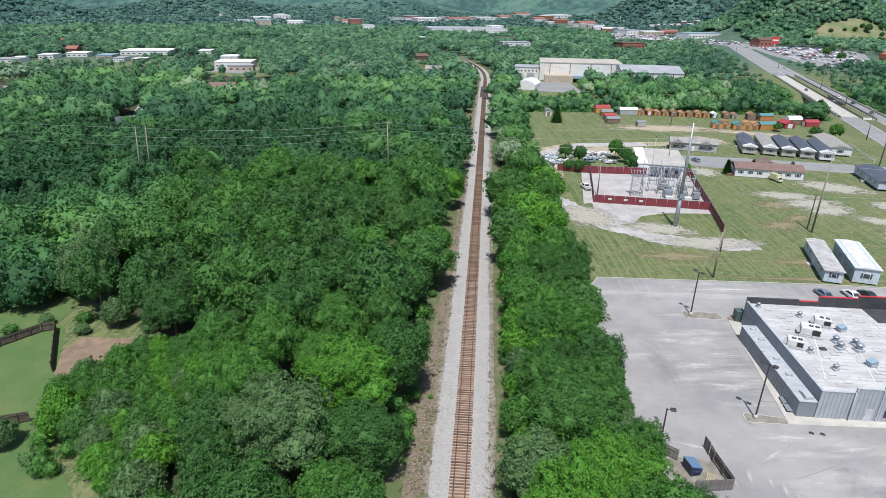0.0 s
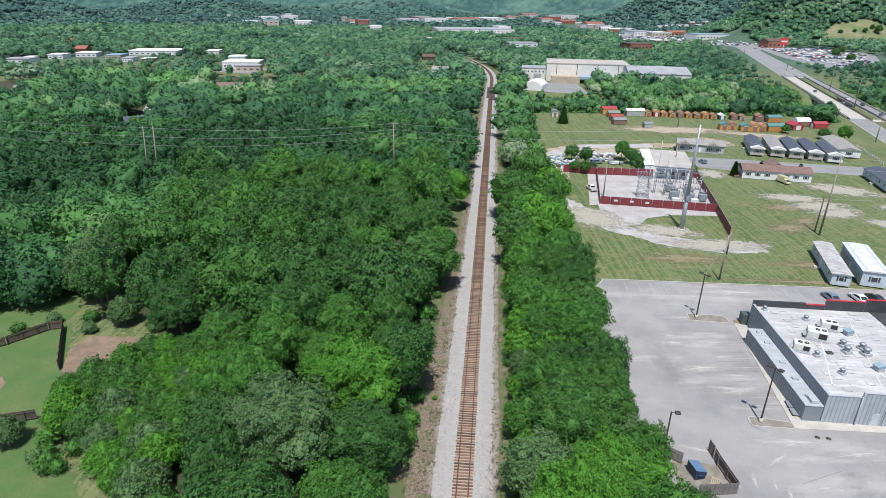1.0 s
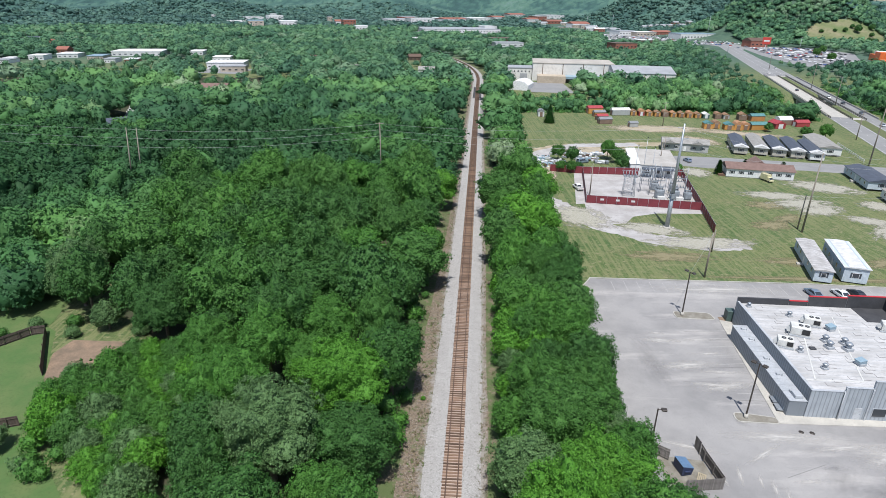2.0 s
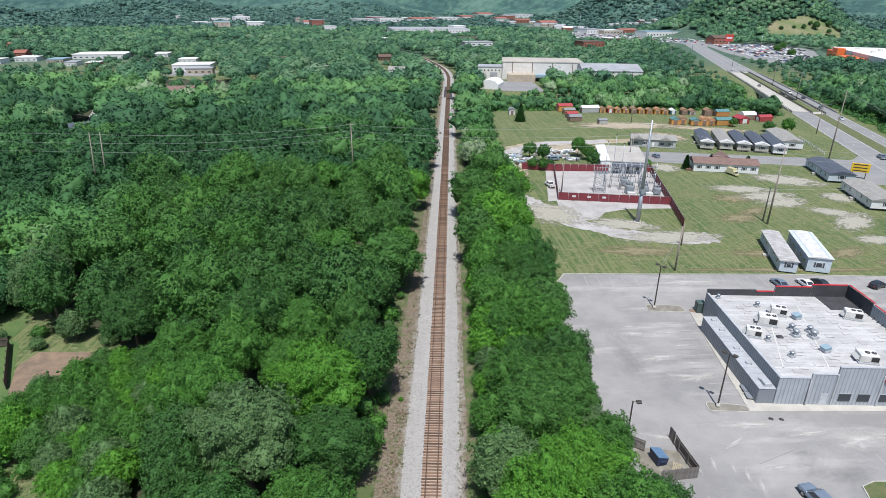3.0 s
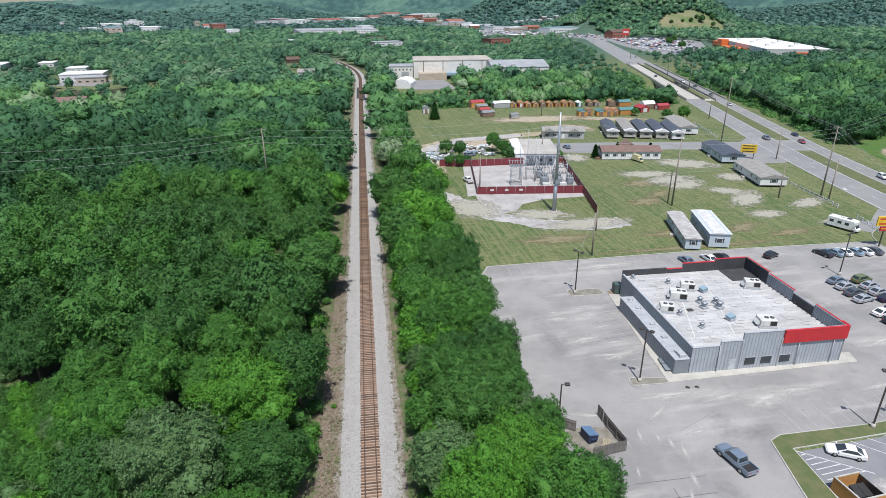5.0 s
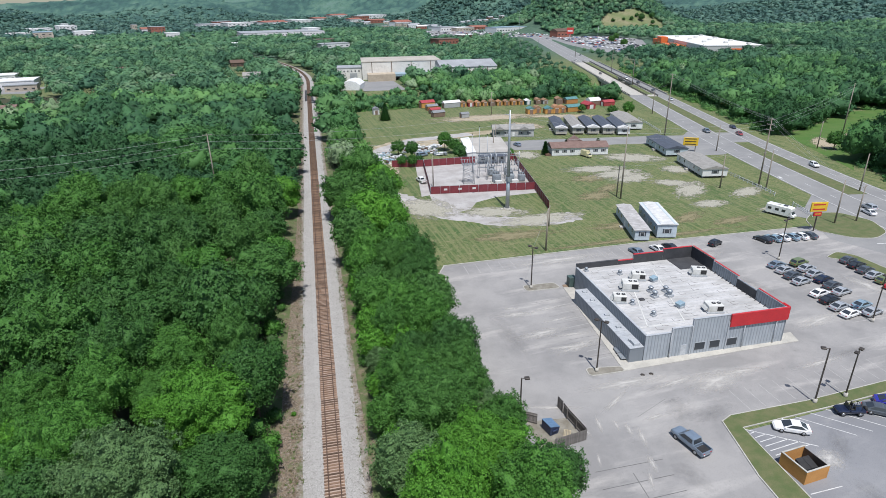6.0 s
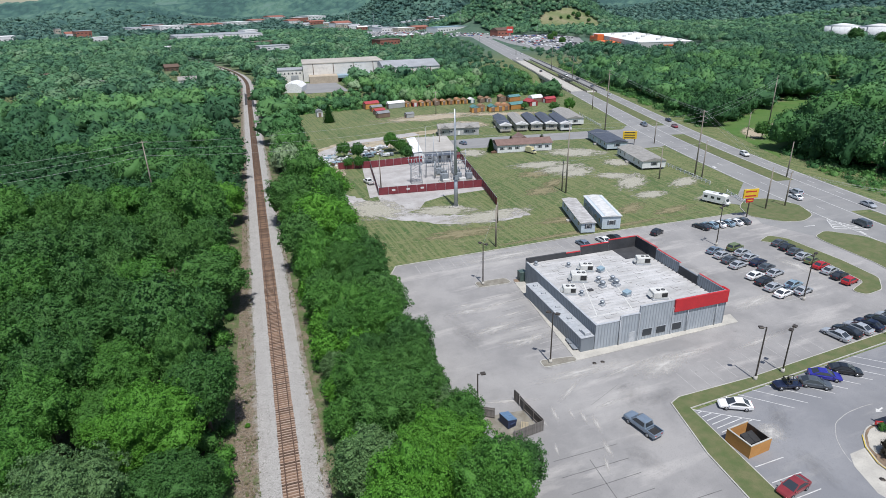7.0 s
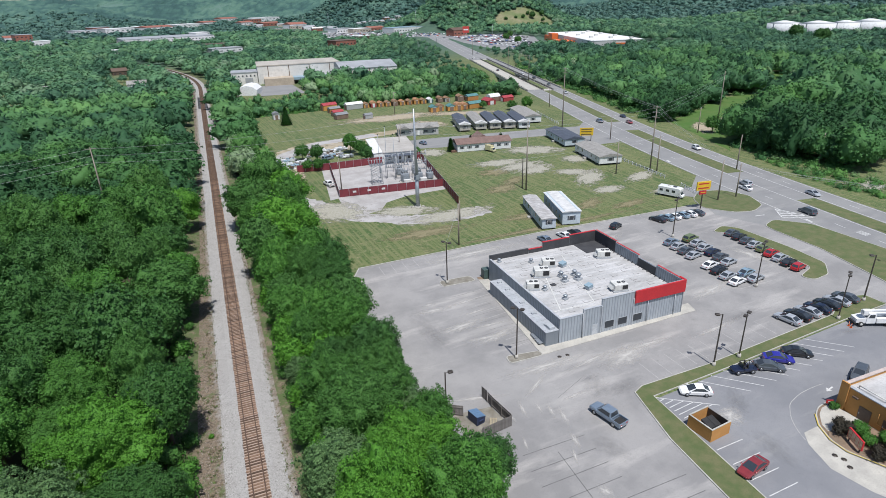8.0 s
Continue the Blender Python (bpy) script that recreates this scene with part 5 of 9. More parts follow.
def bucket_truck():
    t = thing("bucket_truck", pose(109.6, 48.9, 0.04, 0, 0, 152), "white utility bucket truck with folded boom", "truck")
    WH = PAINTS["white"]
    part("hood", Mesh().loft([[(1.6, -1.0, 0.7), (1.6, 1.0, 0.7), (1.6, 1.0, 1.75), (1.6, -1.0, 1.75)], [(3.2, -0.85, 0.7), (3.2, 0.85, 0.7), (3.2, 0.85, 1.45), (3.2, -0.85, 1.45)]]), WH, t)
    part("cab", Mesh().loft([[(0.0, -1.1, 0.7), (1.6, -1.1, 0.7), (1.6, 1.1, 0.7), (0.0, 1.1, 0.7)], [(0.0, -1.1, 1.75), (1.58, -1.1, 1.75), (1.58, 1.1, 1.75), (0.0, 1.1, 1.75)], [(0.05, -1.0, 2.55), (1.15, -1.0, 2.55), (1.15, 1.0, 2.55), (0.05, 1.0, 2.55)]]), WH, t)
    part("windshield", slab([(1.57, -0.9, 1.8), (1.57, 0.9, 1.8), (1.20, 0.85, 2.45), (1.20, -0.85, 2.45)], 0.02), GLASS, t)
    for sy in (-1, 1):
        part("side_window", slab([(0.25, sy * 1.10, 1.8), (1.4, sy * 1.10, 1.8), (1.1, sy * 1.03, 2.4), (0.25, sy * 1.03, 2.4)], 0.02), GLASS, t)
        part("tool_locker", Mesh().box(-3.9, min(sy * 0.55, sy * 1.2), 0.75, -0.1, max(sy * 0.55, sy * 1.2), 1.75, chamfer=0.04), WH, t)
    part("chassis", Mesh().box(-4.0, -0.5, 0.5, 2.6, 0.5, 0.8), BLACK, t)
    part("bed", Mesh().box(-3.9, -0.54, 0.82, -0.1, 0.54, 1.2), GALV, t)
    part("turret", Mesh().tube((-2.9, 0, 1.2), (-2.9, 0, 2.6), 0.35, 0.3, 12), WH, t)
    b = part("boom", Mesh().box(-3.2, -0.18, 2.6, 2.2, 0.18, 2.95, chamfer=0.04), WH, t)
    part("bucket", Mesh().box(1.5, 0.25, 2.3, 2.4, 1.05, 3.3, chamfer=0.06), WH, b)
    for x in (2.35, -2.3):
        for sy in (-1, 1):
            wl = part("wheel", Mesh().tube((x, sy * 0.75, 0.48), (x, sy * 1.12, 0.48), 0.48, None, 14), BLACK, t)
            part("rim", Mesh().tube((x, sy * 0.74, 0.48), (x, sy * 1.13, 0.48), 0.27, None, 10), ACWHITE, wl)
    part("bumper", Mesh().box(3.2, -1.0, 0.45, 3.5, 1.0, 0.8, chamfer=0.05), BLACK, t)
    part("beacon", Mesh().tube((0.6, 0, 2.55), (0.6, 0, 2.75), 0.12, 0.1, 8), PAINTS["yellow"], t)


bucket_truck()
ORANGE = mat("orange_plastic", (0.75, 0.16, 0.03), (0.62, 0.13, 0.03), 1.5, 8, 0.6)
for x, y in ((105.6, 50.3), (105.3, 49.7)):
    c = thing("traffic_cone", flat(x, y, 0, 0.036), "orange traffic cone with a white band", "traffic cone", "traffic cones")
    part("base", Mesh().box(-0.2, -0.2, 0, 0.2, 0.2, 0.04), ORANGE, c)
    part("cone", Mesh().tube((0, 0, 0.04), (0, 0, 0.9), 0.16, 0.03, 12), ORANGE, c)
    part("band", Mesh().tube((0, 0, 0.5), (0, 0, 0.66), 0.098, 0.074, 12), WHITE_LINE, c, "white reflective band")

# ------------------------------------------------------------------ restaurant corner
OCHRE = mat("ochre_stucco", (0.52, 0.26, 0.075), (0.44, 0.21, 0.06), 0.4, 20, 0.9, bump=0.3)
BROWNDOOR = mat("brown_door_paint", (0.13, 0.085, 0.06), None, 1, 8, 0.6)


def restaurant():
    r = thing("restaurant", pose(81.6, 37.3, 0.034, 0, 0, -4), "ochre stucco restaurant with a flat grey roof", "restaurant")
    part("side_wall", Mesh().box(0, -22, 0, 0.3, 0, 4.0), OCHRE, r)
    part("front_wall", Mesh().box(0.303, -0.3, 0, 18, 0, 4.2), OCHRE, r)
    part("side_wall", Mesh().box(17.7, -22, 0, 18, -0.303, 4.0), OCHRE, r)
    part("back_wall", Mesh().box(0.303, -22, 0, 17.697, -21.7, 4.0), OCHRE, r)
    part("roof", Mesh().box(0.303, -21.697, 3.4, 17.697, -0.303, 3.65), ROOFING, r)
    part("parapet_cap", Mesh().box(-0.08, -22, 4.003, 0.45, 0.0, 4.15), TRIM, r)
    part("parapet_cap", Mesh().box(-0.08, -0.45, 4.203, 18.1, 0.08, 4.35), mat("pale_brick_cap", (0.50, 0.42, 0.38), None, 1, 8, 0.8), r)
    part("corner_pier", Mesh().box(-0.25, -0.9, 0, -0.003, 0.25, 4.6), OCHRE, r)
    for y, w in ((-3.6, 1.7), (-6.6, 1.1)):
        d = part("door", Mesh().box(-0.06, y - w / 2, 0.1, -0.003, y + w / 2, 2.2), BROWNDOOR, r, "brown steel door")
        part("handle", Mesh().box(-0.12, y + w / 2 - 0.2, 1.0, -0.062, y + w / 2 - 0.14, 1.2), GALV, d)
    part("wall_lamp", Mesh().box(-0.3, -2.4, 2.9, -0.003, -1.6, 3.2, chamfer=0.04), BROWNDOOR, r)
    part("conduit", Mesh().tube((-0.06, -5.4, 2.7), (-0.06, -5.4, 0.9), 0.04).tube((-0.06, -5.4, 0.95), (-0.06, -9.5, 0.9), 0.04), OCHRE, r)
    part("pipe_rack", Mesh().tube((1.5, -1.2, 4.1), (1.5, -5.0, 4.1), 0.09).tube((1.5, -5.0, 4.1), (9.0, -5.6, 4.1), 0.09).tube((1.5, -1.2, 3.6), (1.5, -1.2, 4.1), 0.09).tube((5.0, -5.3, 3.6), (5.0, -5.3, 4.1), 0.09), ACWHITE, r, "white rooftop piping")
    part("rooftop_unit", Mesh().box(6, -10, 3.653, 9, -7.5, 5.2, chamfer=0.05), ACWHITE, r)


restaurant()
walk_poly = [(82.0, 38.6), (79.0, 38.4), (77.3, 37.6), (75.4, 35.9), (74.0, 33.4), (73.8, 31.0), (75.4, 27.0), (78.0, 20), (81.0, 20), (81.2, 37.4)]
kerbed("planting_bed", round_corners(walk_poly, 0.8), SOIL, "brown mulch bed beside the restaurant", 0.15)
sheet("walkway", [(81.5, 38.2), (79.2, 38.1), (77.6, 37.4), (75.7, 35.8), (75.2, 34.6), (79.0, 33.6), (81.2, 34.0)], 0.168, CONCRETE, "pale concrete walkway at the restaurant corner")
sheet("drive_lane", [(75.3, 36.0), (72.2, 36.0), (70.6, 34.3), (68.9, 30.2), (69.6, 25.5), (72, 20), (77, 20), (74.4, 28.5), (73.4, 31.0), (73.7, 33.6)], 0.042, CONCRETE, "pale concrete drive-through lane")
soft_patch("dumpster_pad", 66.4, 43.2, 3.4, 2.8, 0.0445, "PALE", "pale stained concrete patch by the dumpster", 20)
tagged(part("painted_kerb", ribbon([(77.1, 37.75), (75.2, 36.0), (73.75, 33.4), (73.55, 31.0), (75.2, 26.9)], -0.06, 0.06, 0.16, 0.18), YELLOW_LINE), "yellow painted kerb edge", "kerb", kind="structure")
for x, y, r_ in ((76.3, 34.0, 0.35), (71.9, 30.4, 0.35), (71.2, 29.2, 0.35)):
    m = part("manhole_cover", Mesh().tube((0, 0, 0.02), (0, 0, 0.055), r_, None, 18), DARKMETAL, at=flat(x if y < 34 else 71.6, y if y < 34 else 31.4))
    tagged(m, "round dark iron manhole cover", "manhole cover", "manhole covers")
for x, y in ((53.9, 67.1), (55.4, 66.9)):
    m = part("manhole_cover", Mesh().tube((0, 0, 0.0), (0, 0, 0.045), 0.36, None, 18), DARKMETAL, at=flat(x, y))
    tagged(m, "round dark iron manhole cover", "manhole cover", "manhole covers")
menu = thing("menu_board", pose(75.2, 31.2, 0.17, 0, 0, 62), "red framed drive-through menu board on posts", "menu board")
part("panel", Mesh().box(-1.5, -0.12, 0.5, 1.5, 0.12, 2.0, chamfer=0.03), RED, menu)
for k in range(4):
    part("menu_sheet", Mesh().box(-1.4 + k * 0.72, 0.123, 0.62, -0.78 + k * 0.72, 0.14, 1.9), mat("menu_print", (0.55, 0.42, 0.30), (0.3, 0.2, 0.12), 3, 4, 0.6), menu)
for x in (-1.1, 1.1):
    part("post", Mesh().box(x - 0.06, -0.06, -0.1, x + 0.06, 0.06, 0.5), BLACK, menu)
sgn = thing("direction_sign", pose(80.6, 38.0, 0.15, 0, 0, 150), "small red drive-through sign", "sign")
part("panel", Mesh().box(-0.5, -0.06, 0.4, 0.5, 0.06, 1.0, chamfer=0.02), RED, sgn)
part("bar", Mesh().box(-0.3, 0.063, 0.62, 0.3, 0.07, 0.78), WHITE_LINE, sgn, "white bar of writing")
part("post", Mesh().box(-0.05, -0.05, -0.1, 0.05, 0.05, 0.4), BLACK, sgn)


def enclosure():
    e = thing("dumpster_enclosure", pose(59.3, 40.6, 0.035, 0, 0, 2), "ochre walled dumpster enclosure", "enclosure")
    part("wall", Mesh().box(0, 0, 0, 0.2, 3.9, 2.0), OCHRE, e)
    part("wall", Mesh().box(0.203, 0, 0, 3.8, 0.2, 2.0), OCHRE, e)
    part("wall", Mesh().box(0.203, 3.7, 0, 3.8, 3.9, 2.0), OCHRE, e)
    part("gate", Mesh().box(3.66, 0.25, 0.12, 3.74, 3.65, 1.9), DARKMETAL, e, "dark steel gate")
    for a in (0, 3.7):
        part("coping", Mesh().box(0.203, a, 2.003, 3.85, a + 0.2, 2.08), KERB, e)
    part("coping", Mesh().box(-0.03, 0, 2.003, 0.2, 3.9, 2.08), KERB, e)
    return e


enclosure()


def dumpster(x, y, turn, material, lid, label):
    d = thing("dumpster", flat(x, y, turn, 0.06), label, "dumpster")
    part("body", Mesh().loft([[(-1.0, -0.7, 0.1), (1.0, -0.7, 0.1), (1.0, 0.7, 0.1), (-1.0, 0.7, 0.1)], [(-1.05, -0.85, 1.15), (1.05, -0.85, 1.15), (1.05, 0.75, 1.6), (-1.05, 0.75, 1.6)]]), material, d)
    for x0 in (-1.05, 0.02):
        part("lid", slab([(x0, -0.87, 1.19), (x0 + 1.03, -0.87, 1.19), (x0 + 1.03, 0.77, 1.64), (x0, 0.77, 1.64)], 0.03), lid, d)
    for sx in (-1, 1):
        part("fork_pocket", Mesh().box(sx * 1.06, -0.4, 0.7, sx * 1.2, 0.4, 0.9), material, d)
        part("skid", Mesh().box(sx * 0.7 - 0.1, -0.6, 0, sx * 0.7 + 0.1, 0.6, 0.1), BLACK, d)


dumpster(61.3, 42.5, 0, mat("dark_blue_grey_steel", (0.05, 0.065, 0.09), None, 1, 8, 0.6), BLACK, "dark steel dumpster with closed black lids")
dumpster(33.4, 59.4, 100, mat("navy_steel", (0.03, 0.045, 0.10), None, 1, 8, 0.6), mat("faded_blue_lid", (0.11, 0.19, 0.30), None, 1, 8, 0.6), "navy dumpster with a faded blue lid")

GREYWOOD = mat("weathered_grey_board", (0.14, 0.125, 0.115), (0.20, 0.185, 0.17), 1.2, 8, 0.9, bump=0.4, vary=0.2)
DARKWOOD = mat("dark_fence_board", (0.075, 0.055, 0.045), (0.11, 0.085, 0.07), 1.2, 8, 0.9, bump=0.4, vary=0.2)


def board_fence(name, line, h, material, label, board=0.14, gap=0.012, group=""):
    """A fence of upright boards on two rails and posts."""
    f = thing(name, Matrix(), label, "fence", group)
    me = Mesh().box(0, -0.012, 0.05, board, 0.012, h).data("board")
    for p, q in zip(line, line[1:]):
        L = math.dist(p, q)
        a = math.degrees(math.atan2(q[1] - p[1], q[0] - p[0]))
        base = flat(p[0], p[1], a, 0.0)
        for k in range(int(L / (board + gap))):
            part("board", me, material, f, at=base @ pose(k * (board + gap), 0.05, random.uniform(-0.02, 0.02)))
        for z in (0.35, h - 0.35):
            part("rail", Mesh().box(0, -0.03, z - 0.045, L, 0.03, z + 0.045), material, f, at=base)
        for k in range(int(L / 2.4) + 1):
            part("post", Mesh().box(-0.05, -0.14, -0.2, 0.05, -0.04, h + 0.03), material, f, at=base @ pose(min(L - 0.05, k * 2.4), 0, 0))
    return f


board_fence("wooden_fence", [(37.0, 62.4), (37.0, 61.0), (37.4, 56.2), (32.2, 55.8)], 1.9, GREYWOOD, "weathered grey board fence round the dumpster")
board_fence("wooden_fence", [(30.4, 62.6), (32.2, 61.2)], 1.9, GREYWOOD, "weathered grey board fence round the dumpster")
gate = thing("open_gate", pose(37.0, 62.5, 0, 0, 0, 96), "tall weathered board gate standing open", "gate")
for k in range(9):
    part("board", Mesh().box(k * 0.16, 0, 0.08, k * 0.16 + 0.15, 0.03, 2.1 - 0.03 * (k % 3)), GREYWOOD, gate)
part("brace", slab([(0, -0.02, 0.3), (0.1, -0.02, 0.2), (1.4, -0.02, 1.7), (1.3, -0.02, 1.8)], 0.02), GREYWOOD, gate)
sheet("concrete_pad", [(30.4, 56.2), (37.2, 56.3), (36.9, 61.2), (31.0, 62.2)], 0.042, WORN, "stained concrete pad inside the board fence")
scrap = thing("pallet", pose(35.2, 57.6, 0.045, 0, 0, 60), "old wooden pallets and a pale sofa frame", "pallet")
for k in range(5):
    part("slat", Mesh().box(-1.3, -0.5 + k * 0.22, 0.12, 1.3, -0.36 + k * 0.22, 0.15), mat("pale_pine", (0.42, 0.36, 0.25), None, 1.5, 8, 0.85) if k == 0 else bpy.data.materials["pale_pine"], scrap)
for x in (-1.2, 0, 1.2):
    part("runner", Mesh().box(x - 0.05, -0.5, 0.0, x + 0.05, 0.54, 0.12), bpy.data.materials["pale_pine"], scrap)

# yards at the wood's edge
sheet("yard_lawn", [(-150, 15), (-20, 15), (-44, 52), (-58, 67), (-63.5, 79), (-70.5, 93.5), (-76, 97), (-150, 75)], 0.02, YARD, "smooth green garden lawn")
sheet("yard_lawn", [(-76.5, 93.5), (-73, 96), (-75, 108), (-90, 118), (-120, 110), (-110, 88)], 0.026, YARD, "smooth green garden lawn behind the fence")
sheet("garden_plot", [(-63.4, 78.4), (-53.0, 80.4), (-55.5, 90.0), (-65.5, 90.5), (-66.5, 86.0)], 0.05, SOIL, "bare red-brown garden plot")
board_fence("garden_fence", [(-90, 76.0), (-78.1, 86.8), (-73.9, 92.0), (-71.7, 92.7), (-64.2, 79.4)], 1.8, DARKWOOD, "dark brown board fence round the lawn", 0.18)
board_fence("garden_fence", [(-75, 62.4), (-63.5, 66.3), (-59.8, 67.4)], 1.8, DARKWOOD, "dark brown board fence between the lawns", 0.18)
blotch("patio", -77.5, 78.0, 2.6, 2.2, 0.05, CONCRETE, "round pale stone patio", 3)
blotch("bare_patch", -72.5, 73.5, 2.2, 3.4, 0.044, SOIL, "bare reddish patch on the lawn", 4)
for i in range(12):
    x, y = -60.5 + (i % 4) * 1.7, 81.5 + (i // 4) * 1.3
    b = part("seedling", Mesh().tube((0, 0, 0), (0, 0, 0.4), 0.3, 0.05, 7), LEAF[0], at=flat(x, y, 0, 0.05))
    tagged(b, "small green plant in the bare plot", "plant", "garden plants")

# ------------------------------------------------------------------ trees
def ico(sub):
    bm = bmesh.new()
    bmesh.ops.create_icosphere(bm, subdivisions=sub, radius=1)
    v = np.array([p.co[:] for p in bm.verts])
    f = np.array([[p.index for p in q.verts] for q in bm.faces])
    bm.free()
    return v, f


def boughs(rg, R, levels, low):
    """Centres and radii of the rounded boughs of a crown about the origin: levels of (count, least size, most size), each level sitting on the one before."""
    cs, rs = [np.zeros(3)], [R * 0.45]
    for n, (count, s0, s1) in enumerate(levels):
        k = np.arange(count) + rg.uniform(0, 1)
        z = 1 - (1 - low) * (k + 0.5) / count
        a = k * 2.39996 + rg.uniform(-0.45, 0.45, count)
        z = np.clip(z + rg.uniform(-0.14, 0.14, count), -1, 1)
        h = np.sqrt(1 - z * z)
        d = np.stack([h * np.cos(a), h * np.sin(a), z], 1)
        r = R * rg.uniform(s0, s1, count)
        if n:
            c = d * (star(d, np.array(cs), np.array(rs))[0] - r * rg.uniform(-0.65, 0.3, count))[:, None]
        else:
            c = d * (R * rg.uniform(0.74, 1.10, count) - r)[:, None]
        cs, rs = cs + list(c), rs + list(r)
    return np.array(cs), np.array(rs)


def star(d, c, r):
    """How far the crown reaches along each direction, and the bough that is met there."""
    b = d @ c.T
    disc = b * b - (c * c).sum(1)[None] + (r * r)[None]
    reach = np.where(disc > 0, b + np.sqrt(np.maximum(disc, 0)), 0)
    return reach.max(1), reach.argmax(1)


def crown_arrays(R, H, levels, leaves, leaf, seed, squash=0.85, sub=3, core=0.92, low=-0.6, wild=0.34, ragged=0.08, tuft=5, fuzz=0.62):
    """Vertices and faces of a crown: a billowing mass of boughs, clad in tufts of leaves that stand out from its swells."""
    rg = np.random.default_rng(seed)
    c, r = boughs(rg, R, levels, low)
    skew = np.array([rg.uniform(0.9, 1.1), rg.uniform(0.9, 1.1), squash])
    hc = H - R * squash
    iv, fi = ico(sub)
    reach = star(iv, c, r)[0]
    a = iv * (reach * core * rg.uniform(1 - ragged, 1 + ragged * 0.3, len(iv)))[:, None] * skew + (0, 0, hc)
    fi = fi[iv[fi][:, :, 2].mean(1) > low - 0.15]
    u = rg.normal(size=(leaves // tuft * 2, 3))
    u /= np.linalg.norm(u, axis=1)[:, None]
    u = u[u[:, 2] > max(low, -0.4)][:leaves // tuft]
    reach, who = star(u, c, r)
    p = u * reach[:, None]
    out = (p - c[who]) / r[who][:, None]
    p = p + out * (rg.uniform(-0.5, 0.8, len(p)) * leaf * fuzz * 1.6)[:, None]
    p, out = np.repeat(p, tuft, 0), np.repeat(out + rg.normal(scale=wild * 0.6, size=out.shape), tuft, 0)
    k = len(p)
    pos = p + rg.normal(scale=leaf * fuzz, size=(k, 3))
    nrm = out * 0.8 + rg.normal(scale=wild, size=(k, 3)) + (0, 0, wild * 0.6)
    nrm /= np.linalg.norm(nrm, axis=1)[:, None]
    t = np.cross(nrm, rg.normal(size=(k, 3)))
    t /= np.linalg.norm(t, axis=1)[:, None]
    b = np.cross(nrm, t)
    s = leaf * rg.uniform(0.6, 1.4, k)[:, None]
    pos = pos * skew + (0, 0, hc)
    three = np.stack([pos - t * s * 0.5 - b * s * 0.28, pos + t * s * 0.5 - b * s * 0.28, pos + b * s * 0.58], 1).reshape(-1, 3)
    return np.zeros((0, 3)), np.zeros((0, 4), int), np.vstack([three, a]), np.vstack([np.arange(3 * k).reshape(-1, 3), fi + 3 * k])


def mesh_from(name, qv, qf, tv, tf, tone=None, facets=False):
    """Fast mesh data out of arrays of quads and triangles."""
    V = np.vstack([qv, tv]).astype(np.float32)
    me = bpy.data.meshes.new(name)
    me.vertices.add(len(V))
    me.vertices.foreach_set("co", V.ravel())
    loops = np.concatenate([qf.ravel(), (tf + len(qv)).ravel()]).astype(np.int32)
    counts = np.concatenate([np.full(len(qf), 4), np.full(len(tf), 3)]).astype(np.int32)
    me.loops.add(len(loops))
    me.loops.foreach_set("vertex_index", loops)
    me.polygons.add(len(counts))
    me.polygons.foreach_set("loop_start", np.concatenate([[0], np.cumsum(counts)[:-1]]).astype(np.int32))
    flatly = me.attributes.new("sharp_face", "BOOLEAN", "FACE")
    flatly.data.foreach_set("value", np.full(len(counts), facets))
    if tone is not None:
        at = me.attributes.new("tone", "FLOAT", "POINT")
        at.data.foreach_set("value", np.asarray(tone, np.float32))
    me.update(calc_edges=True)
    return me


def trunk_mesh(R, H, seed):
    rnd = random.Random(seed)
    top = H - R * 0.9
    m = Mesh()
    r = 0.055 * R + 0.05
    m.tube((0, 0, -0.3), (0.05, 0.03, 0.5), r * 1.5, r, 8)
    m.tube((0.05, 0.03, 0.5), (rnd.uniform(-0.2, 0.2), rnd.uniform(-0.2, 0.2), top), r, r * 0.6, 8)
    for k in range(5):
        a = k * 1.26 + rnd.uniform(-0.3, 0.3)
        z = top * rnd.uniform(0.55, 0.95)
        m.tube((0, 0, z), (R * 0.6 * math.cos(a), R * 0.6 * math.sin(a), z + R * 0.7), r * 0.4, r * 0.12, 5)
    return m.data("trunk")


TREES = []
for i, (R, H, squash, wide) in enumerate([(5.0, 11.5, 0.95, 0.24), (4.0, 12.5, 1.25, 0.26), (5.8, 11.8, 0.85, 0.22), (3.6, 9.5, 1.1, 0.28), (4.7, 13, 1.2, 0.24), (2.6, 5.6, 0.95, 0.32)]):
    k = (R / 5) ** 2
    levels = [(int(20 + 12 * k), wide - 0.03, wide + 0.09), (int(34 + 44 * k), 0.11, 0.19)]
    hi = mesh_from("crown", *crown_arrays(R, H, levels, int(720 * R * R), 0.205, 10 + i, squash, 4, 0.90, tuft=6))
    lo = mesh_from("crown", *crown_arrays(R, H, levels, int(250 * R * R), 0.34, 30 + i, squash, 4, 0.93))
    TREES.append((R, H, trunk_mesh(R, H, i), hi, lo))


def tree(x, y, kind, size, leaf, fine=True, label="leafy broadleaf tree in full green leaf"):
    R, H, trunk, hi, lo = TREES[kind]
    m = Matrix.Translation((x, y, land(x, y) - 0.02)) @ pose(0, 0, 0, 0, 0, TREE_RND.uniform(0, 360)) @ Matrix.Diagonal((size, size, size * TREE_RND.uniform(0.86, 1.2), 1))
    t = thing("tree", m, label, "tree", "woodland trees")
    part("trunk", trunk, BARK, t)
    part("crown", hi if fine else lo, LEAF[leaf], t)
    return t


